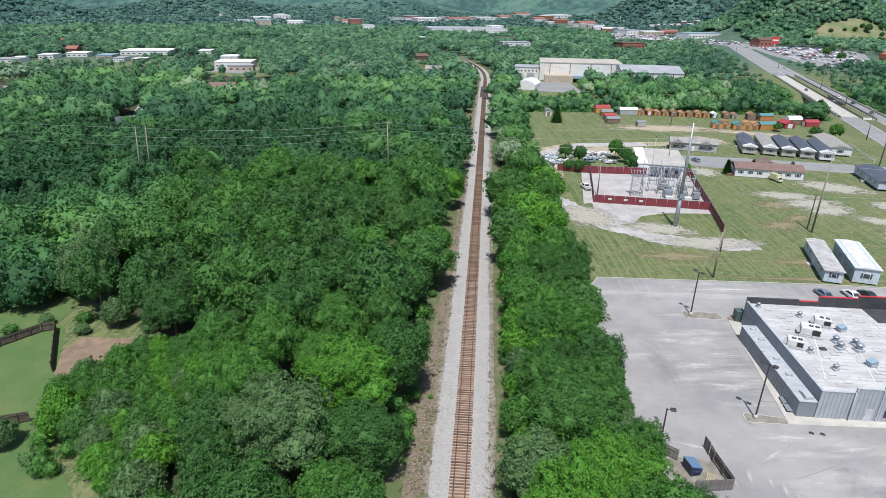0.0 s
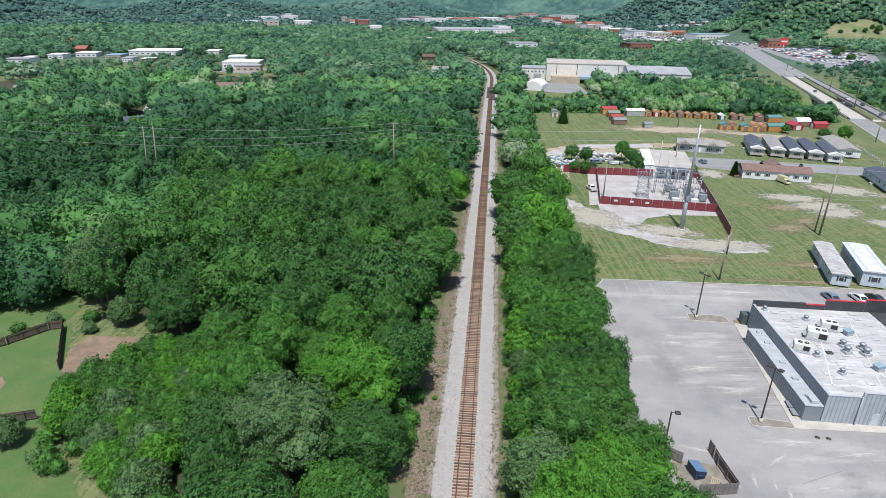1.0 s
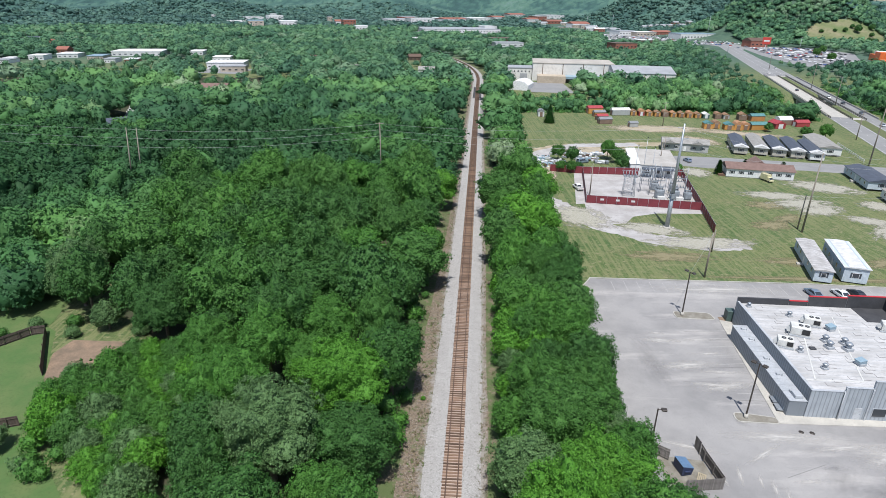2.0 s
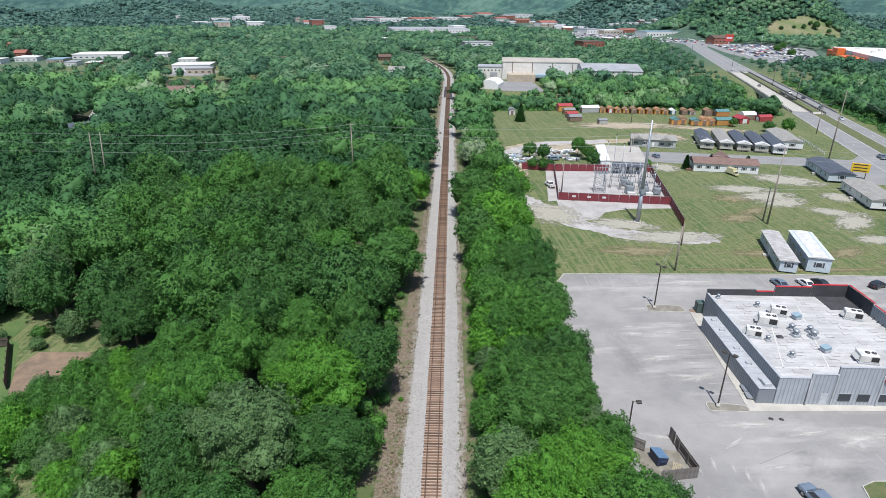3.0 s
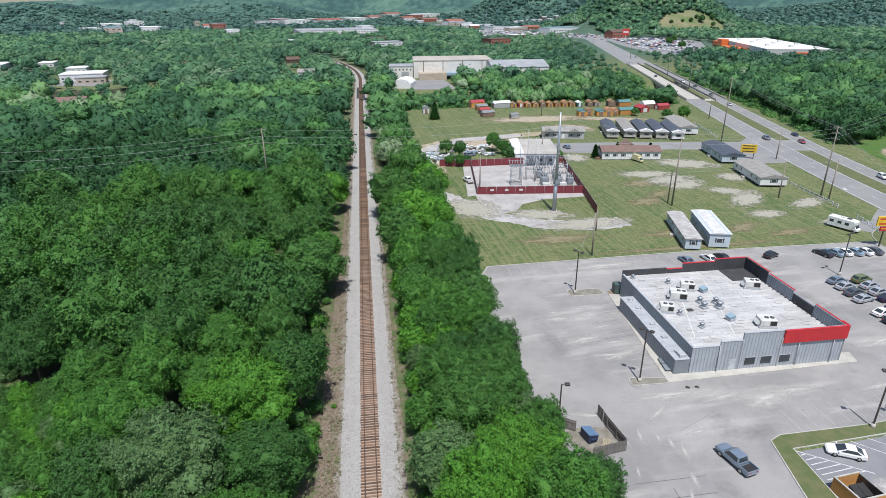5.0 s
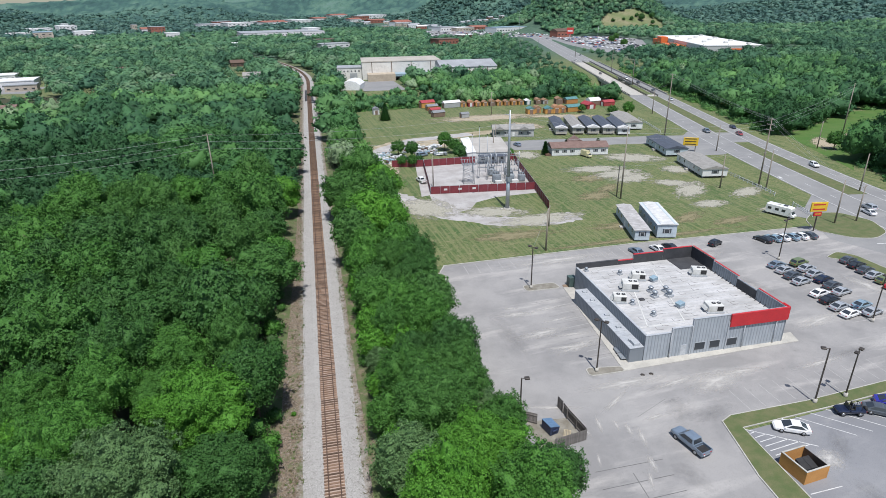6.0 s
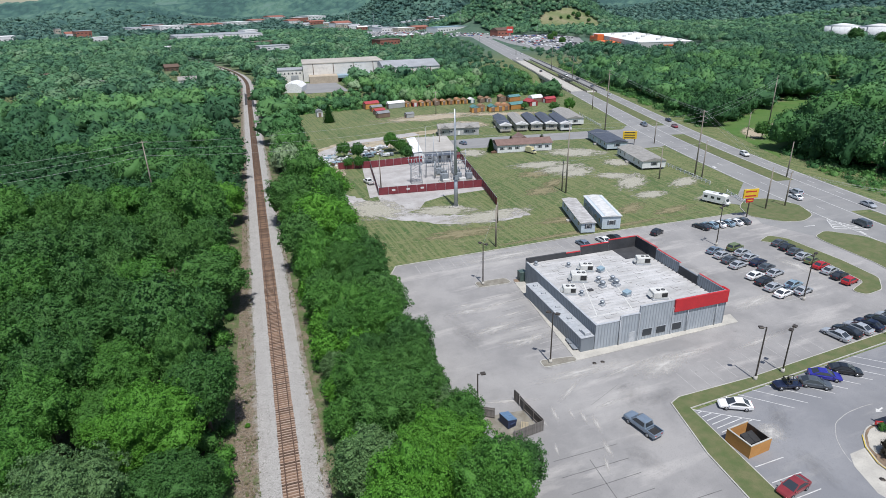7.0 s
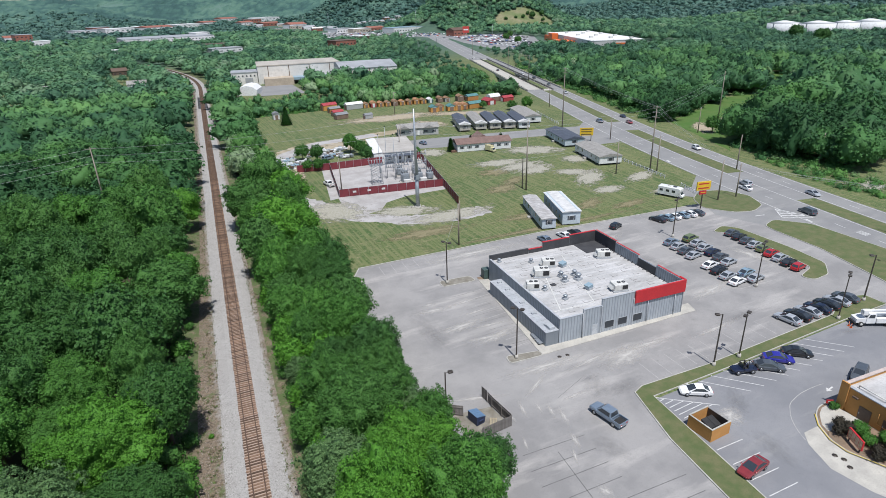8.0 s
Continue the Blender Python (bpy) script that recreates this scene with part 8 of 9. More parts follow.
def home_window(root, m, w=0.9, h=1.1, shutters=True):
    f = part("window", Mesh().box(-w / 2, -0.05, -h / 2, w / 2, -0.004, h / 2), WHITE_TRIM, root, at=m)
    part("pane", Mesh().box(-w / 2 + 0.07, -0.065, -h / 2 + 0.07, w / 2 - 0.07, -0.052, h / 2 - 0.07), GLASS, f)
    if shutters:
        for s in (-1, 1):
            part("shutter", Mesh().box(s * (w / 2 + 0.22) - 0.17, -0.045, -h / 2, s * (w / 2 + 0.22) + 0.17, -0.004, h / 2), SHUTTER, f, "dark shutter")


def mobile_home(x, y, turn, W, L, h, wall, roof, label, porch=True, side_windows=5, rise=1.0, floor=0.7, fascia=None):
    """Long axis along local y; the near end at -L/2."""
    m = thing("mobile_home", flat(x, y, turn), label, "mobile home", "mobile homes")
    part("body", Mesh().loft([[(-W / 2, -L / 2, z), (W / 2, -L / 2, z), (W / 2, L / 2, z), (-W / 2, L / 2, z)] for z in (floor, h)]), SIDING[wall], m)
    gab = Mesh().loft([[(-W / 2, yy, h), (W / 2, yy, h), (0, yy, h + rise - 0.03)] for yy in (L / 2 - 0.02, -L / 2 + 0.02)])
    part("gable", gab, SIDING[wall], m)
    part("roof", gable_roof(W, L, h, rise, 0.3), SHINGLE[roof], m)
    if porch:
        part("gable_front", Mesh().loft([[(-W / 2 - 0.1, yy, h - 0.05), (W / 2 + 0.1, yy, h - 0.05), (0, yy, h + rise + 0.05)] for yy in (-L / 2 - 0.03, -L / 2 - 0.45)]), WHITE_TRIM, m, "white front gable")
        part("gable_hood", gable_roof(W, 2.6, h + 0.12, rise, 0.25), SHINGLE["pale"], m, "pale roof hood over the front", at=pose(0, -L / 2 + 0.9, 0))
    for k in range(int(L / 3)):
        for s in (-1, 1):
            part("pier", Mesh().box(s * (W / 2 - 0.6) - 0.2, -L / 2 + 0.8 + k * 3, -0.1, s * (W / 2 - 0.6) + 0.2, -L / 2 + 1.2 + k * 3, floor), CONCRETE, m)
    part("chassis", Mesh().box(-W / 2 + 0.4, -L / 2 + 0.3, floor - 0.3, W / 2 - 0.4, L / 2 - 0.3, floor - 0.003), BLACK, m)
    home_window(m, pose(0, -L / 2 - 0.002, 1.9 + floor * 0.4), min(1.6, W * 0.28), 1.2)
    for k in range(side_windows):
        yy = -L / 2 + (k + 0.7) * L / (side_windows + 0.4)
        if k == side_windows // 2:
            part("door", Mesh().box(-0.5, -0.06, floor, 0.5, -0.004, floor + 2.0), WHITE_TRIM, m, at=pose(-W / 2, yy, 0, 0, 0, -90))
            part("step", Mesh().box(-0.7, -1.3, 0, 0.7, -0.07, floor - 0.05), CONCRETE, m, at=pose(-W / 2, yy, 0, 0, 0, -90))
        else:
            home_window(m, pose(-W / 2 - 0.002, yy, 1.9 + floor * 0.4, 0, 0, -90), 0.9, 1.1, False)
    return m


def across(p, q, L):
    """The place and turn of a home whose near end runs from p to q."""
    a = math.atan2(q[1] - p[1], q[0] - p[0])
    return ((p[0] + q[0]) / 2 - math.sin(a) * L / 2, (p[1] + q[1]) / 2 + math.cos(a) * L / 2, math.degrees(a))


for i, (px, py, wall, roof, L) in enumerate([(127.0, 238.0, "tan", "slate", 31), (134.8, 236.6, "tan", "grey", 33), (141.2, 234.2, "tan", "slate", 31), (147.6, 231.8, "tan", "slate", 31), (153.2, 228.0, "white", "slate", 30)]):
    a = radians(-19)
    mobile_home(px - math.sin(a) * L * 0.43, py + math.cos(a) * L * 0.43, -19, 5.2, L * 0.86, 3.4, wall, roof, "%s single-wide mobile home with %s shingle roof" % ("white" if wall == "white" else "tan-grey", "dark slate" if roof == "slate" else "grey"))
a = radians(-17)
mobile_home(164.0 + 4, 237 + 13, -17, 8.4, 27, 3.6, "white", "grey", "white double-wide mobile home with a grey roof", porch=False)
mobile_home(150.4 + 3.0, 187.2 + 10.8, -15, 8.4, 22, 3.3, "blue", "slate", "pale blue double-wide home with a dark slate roof", porch=False)
mobile_home(143.6 + 3.0, 157.6 + 11.0, -15, 8.6, 22, 3.3, "white", "grey", "white double-wide home with a grey shingle roof", porch=False)
SHINGLE["streaked"] = corrugated("streaked_trailer_roof", (0.50, 0.49, 0.48), (0.30, 0.285, 0.27), 1.3, "y", 0.7, 0.02)
mobile_home(87.2 + 3.3, 116.6 + 9.6, -19, 3.7, 20, 3.1, "blue", "streaked", "old pale trailer home with a streaked white roof", porch=False, rise=0.25, floor=0.35)
mobile_home(94.3 + 2.9, 116.2 + 8.6, -19, 4.9, 17.5, 3.9, "blue", "pale", "pale blue office trailer with a clean white roof", porch=False, rise=0.2, floor=0.3)


def long_house(x, y, turn, L, D, h, wall, roof, label, wins):
    m = thing("mobile_home" if wall != "white" else "house", flat(x, y, turn), label, "house", "mobile homes")
    part("wall", Mesh().box(-L / 2, -D / 2, 0.25, L / 2, D / 2, h), SIDING[wall], m)
    part("plinth", Mesh().box(-L / 2 + 0.1, -D / 2 + 0.1, -0.1, L / 2 - 0.1, D / 2 - 0.1, 0.25), CONCRETE, m)
    ro = gable_roof(D, L, h, 1.5, 0.4)
    part("roof", ro, SHINGLE[roof], m, at=pose(0, 0, 0, 0, 0, 90))
    part("gable", Mesh().loft([[(xx, -D / 2, h), (xx, D / 2, h), (xx, 0, h + 1.45)] for xx in (-L / 2 + 0.02, L / 2 - 0.02)]), SIDING[wall], m)
    for k in range(wins):
        xx = -L / 2 + (k + 0.6) * L / (wins + 0.2)
        if k == wins // 2:
            part("door", Mesh().box(xx - 0.5, -D / 2 - 0.06, 0.3, xx + 0.5, -D / 2 - 0.004, 2.3), WHITE_TRIM, m, "white door")
        else:
            home_window(m, pose(xx, -D / 2 - 0.002, 1.9), 1.0, 1.1)
    return m


h1 = long_house(117.5, 206.0, -13, 22.5, 8.5, 3.3, "white", "brown", "long white house with a brown shingle roof", 7)
part("porch_gable", gable_roof(5.5, 8, 3.4, 2.0, 0.3), SHINGLE["brown"], h1, "brown rear gable", at=pose(1.0, 5.0, 0))
part("deck", Mesh().box(-13.6, -3.6, 0, -11.3, 2.0, 0.7), mat("brown_deck_board", (0.16, 0.09, 0.06), None, 1.5, 8, 0.9), h1, "brown timber side deck")
h2 = long_house(106.5, 246.5, -17, 18.5, 8.0, 3.6, "grey", "grey", "grey long mobile home with front gables", 5)
for dx in (-6.3, 4.8):
    part("front_gable", gable_roof(4.4, 5.0, 3.65, 1.2, 0.25), SHINGLE["grey"], h2, at=pose(dx, -2.4, 0))


def metal_building():
    m = thing("workshop", pose(70.6, 205.6, 0, 0, 0, -13), "low white metal workshop with a bright roof panel", "workshop")
    part("wall", Mesh().box(0, 0, 0, 16.5, 26, 3.9), SIDING["white"], m)
    part("roof", Mesh().box(3.35, -0.2, 3.903, 16.8, 26.2, 4.15), mat("weathered_flat_roof", (0.42, 0.40, 0.37), (0.33, 0.31, 0.28), 0.3, 12, 0.85), m)
    part("roof_panel", Mesh().loft([[(-0.3, y, 4.0), (3.3, y, 4.25), (3.3, y, 4.4), (-0.3, y, 4.15)] for y in (26.2, -0.2)]), WHITE_TRIM, m, "bright white roof panel")
    part("porch_roof", Mesh().loft([[(4.0, y, 3.1), (15, y, 3.1), (15, y, 3.25), (4.0, y, 3.25)] for y in (-0.01, -3.2)]), SHINGLE["slate"], m)
    for x in (4.2, 8.0, 11.5, 14.8):
        part("porch_post", Mesh().box(x - 0.08, -3.0, 0, x + 0.08, -2.84, 3.1), WHITE_TRIM, m)
    for x in (6, 10, 13.5):
        home_window(m, pose(x, -0.002, 1.7), 1.4, 1.2, False)


metal_building()

SHEDWALL = {n: corrugated(n + "_board_wall", c, tuple(v * 0.85 for v in c), 0.3, "x", 0.75, 0.012) for n, c in
            [("honey", (0.56, 0.28, 0.075)), ("cedar", (0.44, 0.20, 0.065)), ("green", (0.07, 0.14, 0.13)), ("red", (0.34, 0.05, 0.05)), ("grey", (0.36, 0.37, 0.36)), ("brown", (0.22, 0.15, 0.11)), ("white", (0.7, 0.7, 0.69))]}
SHEDROOF = {n: mat(n + "_shed_roof", c, None, 0.8, 10, 0.6) for n, c in [("red", (0.36, 0.05, 0.06)), ("teal", (0.09, 0.22, 0.22)), ("brown", (0.29, 0.175, 0.10)), ("white", (0.74, 0.74, 0.73)), ("grey", (0.22, 0.23, 0.24)), ("rose", (0.43, 0.225, 0.115))]}


def shed(x, y, turn, W, L, h, wall, roof, barn=False):
    s = thing("shed", flat(x, y, turn), "small %s %s shed with a %s roof for sale" % (wall, "barn" if barn else "garden", roof), "shed", "display sheds")
    part("wall", Mesh().box(-W / 2, -L / 2, 0.15, W / 2, L / 2, h), SHEDWALL[wall], s)
    part("skid", Mesh().box(-W / 2 + 0.1, -L / 2 + 0.1, 0, W / 2 - 0.1, L / 2 - 0.1, 0.147), TIMBER, s)
    w, l = W / 2 + 0.15, L / 2 + 0.15
    if barn:
        prof = lambda y: [(-w, y, h - 0.1), (-w * 0.72, y, h + W * 0.24), (0, y, h + W * 0.38), (w * 0.72, y, h + W * 0.24), (w, y, h - 0.1)]
    else:
        prof = lambda y: [(-w, y, h - 0.08), (0, y, h + W * 0.26), (w, y, h - 0.08), (w, y, h - 0.16), (-w, y, h - 0.16)]
    part("roof", Mesh().loft([prof(l), prof(-l)]), SHEDROOF[roof], s)
    d = part("door", Mesh().box(-W * 0.22, -L / 2 - 0.17, 0.2, W * 0.22, -L / 2 - 0.003, h * 0.9), SHEDWALL["white" if wall in ("red", "green") else "brown"], s)
    part("door_trim", Mesh().box(-W * 0.24, -L / 2 - 0.19, h * 0.9, W * 0.24, -L / 2 - 0.15, h * 0.9 + 0.12), WHITE_TRIM, d)


row = [("honey", "brown"), ("red", "rose"), ("honey", "rose"), ("honey", "brown"), ("brown", "brown"), ("honey", "rose"), ("cedar", "brown"), ("honey", "rose"), ("honey", "brown"), ("green", "white"), ("brown", "brown"), ("grey", "brown")]
for i, (wall, roof) in enumerate(row):
    shed(110.5 + i * 4.25 + (2 if i > 9 else 0), 331.0 - i * 0.75, -6, 3.2, 4.6, 2.5, wall, roof, i % 3 == 1)
for x, y, t, W, L, h, wall, roof, barn in [(89.7, 336, -80, 5.5, 10.5, 4.0, "honey", "red", False), (89.9, 326, -80, 4.5, 8, 3.2, "cedar", "grey", False), (88.6, 315, -80, 4.2, 7.5, 3.0, "brown", "red", False), (87.6, 305, -80, 4.5, 8.5, 3.2, "brown", "grey", False), (100.0, 297, -80, 3.5, 5.5, 2.8, "grey", "grey", False),
                                           (103.1, 331, -84, 5.0, 12.5, 3.8, "grey", "white", False), (57.0, 324, 0, 4, 5, 3.6, "white", "grey", True), (137.4, 295, -8, 5.0, 6, 3.6, "honey", "teal", False), (141.8, 296, -8, 4.4, 5.5, 3.4, "honey", "brown", True), (147.2, 293, -10, 5.5, 6, 3.4, "honey", "teal", False),
                                           (151.2, 292, -10, 4.8, 6, 3.8, "honey", "rose", True), (155.2, 292.5, -10, 4.2, 5.5, 3.4, "cedar", "rose", True), (162.0, 293, -85, 5.2, 10.5, 3.6, "honey", "teal", False)]:
    shed(x, y, t, W * 0.82, L * 0.82, h * 0.8, wall, roof, barn)
for x, y, t, W, L, h, wall, roof, barn in [(167.0, 320, -10, 5.0, 6.5, 4.0, "brown", "brown", False), (174.0, 318, -84, 5.0, 9.5, 3.6, "cedar", "teal", False), (175.0, 299, 4, 6.5, 9.0, 3.2, "red", "red", False), (183.5, 308, -84, 5.5, 9.0, 3.4, "brown", "white", True), (190, 303, -84, 5.0, 9.0, 3.0, "red", "red", False)]:
    shed(x, y, t, W * 0.82, L * 0.82, h * 0.8, wall, roof, barn)

# scrap yard
SHEETS = mat("white_scrap_sheet", (0.66, 0.67, 0.67), (0.34, 0.36, 0.36), 0.7, 5, 0.7)
for x, y, r, s in ((42.0, 221, 3.0, 1), (47.0, 222, 2.5, 2), (57.0, 228, 3.5, 3), (63.0, 233, 3.0, 4), (61.5, 227, 3.0, 5), (54.0, 231.5, 2.5, 6), (38.5, 226, 3.5, 7), (43.0, 229, 3.0, 8), (50.0, 236, 3.0, 9), (58.0, 236, 3.0, 10), (66.5, 236, 2.5, 11), (40.0, 216.5, 2.5, 12), (64.5, 222, 2.5, 13)):
    rs = random.Random(s)
    p = thing("scrap_heap", flat(x, y), "heap of white and grey scrap sheets and boxes", "scrap heap", "scrap heaps")
    for k in range(18):
        w, d, hh = rs.uniform(0.5, 2.4), rs.uniform(0.4, 1.6), rs.uniform(0.15, 1.0)
        part("scrap_piece", Mesh().box(-w / 2, -d / 2, 0, w / 2, d / 2, hh, chamfer=0.03), rs.choice([SHEETS, SHEETS, SHEETS, WHITE_TRIM, GALV, TRAFO, PALEBLUE, BROWNDOOR]), p, at=pose(rs.uniform(-r, r), rs.uniform(-r * 0.6, r * 0.6), 0.0 if k < 9 else 0.4, rs.uniform(-8, 8), rs.uniform(-8, 8), rs.uniform(0, 180)))


# ------------------------------------------------------------------ roadside signs, fence, camper, van
YELLOW = mat("yellow_sign_face", (0.72, 0.47, 0.03), None, 1, 6, 0.5)


def yellow_sign(x, y, turn, W, z0, z1, posts, small, rows):
    s = thing("roadside_sign", flat(x, y, turn), "yellow roadside sign with black and red bars of writing", "sign", "roadside signs")
    part("panel", Mesh().box(-W / 2, -0.18, z0, W / 2, 0.18, z1, chamfer=0.04), YELLOW, s)
    for k in range(rows):
        z = z0 + (k + 0.5) * (z1 - z0) / rows
        part("writing_bar", Mesh().box(-W * 0.40, -0.20, z - 0.18, W * 0.36, -0.182, z + 0.18), RED if small else DARKMETAL, s, "bar in place of writing")
    if small:
        part("small_panel", Mesh().box(-W * 0.25, -0.15, z0 - 1.25, W * 0.25, 0.15, z0 - 0.15, chamfer=0.04), RED, s, "smaller red panel")
        part("writing_bar", Mesh().box(-W * 0.17, -0.17, z0 - 0.8, W * 0.17, -0.152, z0 - 0.55), YELLOW, s)
    for dx in posts:
        part("post", Mesh().box(dx - 0.12, -0.12, -0.1, dx + 0.12, 0.12, z0 - (1.25 if small and abs(dx) < 0.1 else 0)), DARKMETAL, s)


yellow_sign(133.6, 108.6, -12, 4.4, 5.5, 8.0, (0.0,), True, 2)
yellow_sign(161.0, 193.0, -30, 5.6, 2.4, 5.6, (-2.0, 2.0), False, 3)


def rail_fence(line, label):
    f = thing("rail_fence", Matrix(), label, "fence", "white rail fences")
    post = Mesh().box(-0.08, -0.08, -0.2, 0.08, 0.08, 1.25).data("post")
    for p, q in zip(line, line[1:]):
        L = math.dist(p, q)
        a = math.degrees(math.atan2(q[1] - p[1], q[0] - p[0]))
        n = max(1, round(L / 2.5))
        for k in range(n + 1):
            part("post", post, WHITE_TRIM, f, at=flat(p[0] + (q[0] - p[0]) * k / n, p[1] + (q[1] - p[1]) * k / n, a))
        for z in (0.5, 1.05):
            part("rail", Mesh().box(0, -0.03, z - 0.08, L, 0.03, z + 0.08), WHITE_TRIM, f, at=flat(p[0], p[1], a))


rail_fence([(151.4, 161.0), (149.5, 147.0), (147.6, 135.8)], "white painted rail fence beside the highway")
rail_fence([(145.2, 126.6), (142.3, 117.0)], "white painted rail fence beside the highway")
rail_fence([(181.9, 259.6), (172.5, 228.0)], "white painted rail fence beside the highway")


def camper(x, y, turn):
    c = thing("camper_van", flat(x, y, turn), "white motor home parked on the grass", "motor home")
    ring = lambda xx, z0, z1, w: [(xx, -w, z0), (xx, w, z0), (xx, w, z1 - 0.15), (xx, w - 0.15, z1), (xx, -w + 0.15, z1), (xx, -w, z1 - 0.15)]
    part("body", Mesh().loft([ring(-3.6, 0.6, 3.1, 1.2), ring(2.2, 0.6, 3.1, 1.2), ring(3.0, 1.9, 3.0, 1.15), ring(3.2, 2.1, 2.8, 1.1)]), PAINTS["white"], c)
    part("cab", Mesh().loft([ring(2.2, 0.5, 2.0, 1.0), ring(3.1, 0.5, 1.9, 1.0), ring(3.5, 0.5, 1.2, 0.98), ring(4.0, 0.55, 1.05, 0.9)]), PAINTS["white"], c)
    part("windshield", slab([(3.12, -0.85, 1.85), (3.5, -0.85, 1.22), (3.5, 0.85, 1.22), (3.12, 0.85, 1.85)], 0.03), GLASS, c)
    for sy in (-1, 1):
        for xx in (-2.6, -0.6, 1.2):
            part("side_window", Mesh().box(xx - 0.5, min(sy * 1.2, sy * 1.22), 1.6, xx + 0.5, max(sy * 1.2, sy * 1.22), 2.3), GLASS, c)
        for xx in (-2.2, 2.9):
            part("wheel", Mesh().tube((xx, sy * 0.8, 0.38), (xx, sy * 1.1, 0.38), 0.38, None, 12), BLACK, c)
    part("roof_vent", Mesh().box(-1.0, -0.35, 3.1, -0.2, 0.35, 3.35, chamfer=0.05), ACWHITE, c)
    part("roof_unit", Mesh().box(0.6, -0.4, 3.1, 1.6, 0.4, 3.35, chamfer=0.05), SHUTTER, c)


camper(135.0, 121.0, -70)


def box_van(x, y, turn):
    c = thing("box_van", flat(x, y, turn) @ Matrix.Scale(0.8, 4), "pale yellow box van beside the long house", "van")
    part("box", Mesh().box(-3.0, -1.1, 0.7, 1.0, 1.1, 3.2, chamfer=0.06), PAINTS["yellow"], c)
    part("cab", Mesh().loft([[(1.05, -1.0, 0.5), (1.05, 1.0, 0.5), (1.05, 1.0, 2.2), (1.05, -1.0, 2.2)], [(1.9, -1.0, 0.5), (1.9, 1.0, 0.5), (1.9, 0.95, 2.1), (1.9, -0.95, 2.1)], [(2.4, -1.0, 0.5), (2.4, 1.0, 0.5), (2.4, 0.95, 1.3), (2.4, -0.95, 1.3)], [(3.0, -0.9, 0.55), (3.0, 0.9, 0.55), (3.0, 0.85, 1.15), (3.0, -0.85, 1.15)]]), PAINTS["yellow"], c)
    part("windshield", slab([(1.93, -0.85, 2.05), (2.41, -0.85, 1.34), (2.41, 0.85, 1.34), (1.93, 0.85, 2.05)], 0.03), GLASS, c)
    for sy in (-1, 1):
        for xx in (-1.8, 2.1):
            part("wheel", Mesh().tube((xx, sy * 0.75, 0.4), (xx, sy * 1.08, 0.4), 0.4, None, 12), BLACK, c)


box_van(117.8, 199.0, -75)

# ------------------------------------------------------------------ warehouse and the far town
PANEL = mat("white_metal_panel", (0.68, 0.66, 0.62), (0.58, 0.555, 0.51), 0.06, 6, 0.6)
TANROOF = mat("tan_metal_roof", (0.46, 0.42, 0.36), None, 0.1, 10, 0.6)
GREYROOF = mat("grey_metal_roof", (0.36, 0.37, 0.38), None, 0.1, 10, 0.5)
BRICK = mat("red_brick_far", (0.30, 0.12, 0.085), None, 0.3, 8, 0.9)
WHITEROOF = mat("white_flat_roof", (0.75, 0.75, 0.74), (0.62, 0.62, 0.61), 0.05, 10, 0.7)


def block(root, x0, y0, x1, y1, h, wall, roof, rise=0.0, bays=0):
    part("wall", Mesh().box(x0, y0, 0, x1, y1, h), wall, root)
    if rise:
        W, L = y1 - y0, x1 - x0
        part("roof", gable_roof(W, L, h + 0.1, rise, 0.4, 0.3), roof, root, at=pose((x0 + x1) / 2, (y0 + y1) / 2, 0, 0, 0, 90))
        part("gable", Mesh().loft([[(xx, y0, h), (xx, y1, h), (xx, (y0 + y1) / 2, h + rise - 0.1)] for xx in (x0 + 0.05, x1 - 0.05)]), wall, root)
    else:
        part("roof", Mesh().box(x0 - 0.3, y0 - 0.3, h + 0.003, x1 + 0.3, y1 + 0.3, h + 0.6), roof, root)
    for k in range(bays):
        xx = x0 + (k + 0.5) * (x1 - x0) / bays
        part("column_trim", Mesh().box(xx - 0.25, y0 - 0.2, 0, xx + 0.25, y0 - 0.003, h), BROWNDOOR, root)


wh = thing("warehouse", pose(76, 486, 0, 0, 0, -8), "large white metal warehouse with tan and grey roofs", "warehouse")
block(wh, 0, 0, 64, 40, 13.5, PANEL, TANROOF, 0, 4)
block(wh, 60, -32, 104, 12, 11.0, PANEL, GREYROOF, 3.5, 3)
block(wh, -20, 4, -0.4, 24, 9.0, PANEL, GREYROOF)
part("loading_bay", Mesh().box(4, -14, 0, 26, -0.02, 5.2), mat("tan_loading_bay", (0.44, 0.37, 0.28), None, 0.3, 8, 0.8), wh, "low tan loading bay")
part("bay_roof", Mesh().box(26.1, -12, 3.2, 60, -0.02, 5.0), PALEBLUE, wh, "pale blue lean-to roof")
for k in range(6):
    part("window", Mesh().box(-18 + k * 3, 3.9, 6, -17 + k * 3, 3.98, 7.2), GLASS, wh)
part("loading_door", Mesh().box(-10, 3.88, 0, -4, 3.97, 5), GREYROOF, wh)
tent = thing("storage_tent", pose(61, 437, 0, 0, 0, -20), "white arched fabric storage building", "storage building")
part("cover", Mesh().loft([[(-7, y, 0), (-7, y, 3.5), (-4, y, 5.8), (0, y, 6.6), (4, y, 5.8), (7, y, 3.5), (7, y, 0)] for y in (10, -10)]), WHITE_TRIM, tent)
sheet("works_yard", [(66, 420), (96, 415), (98, 470), (70, 478)], 0.03, ROAD, "grey paved works yard by the warehouse")


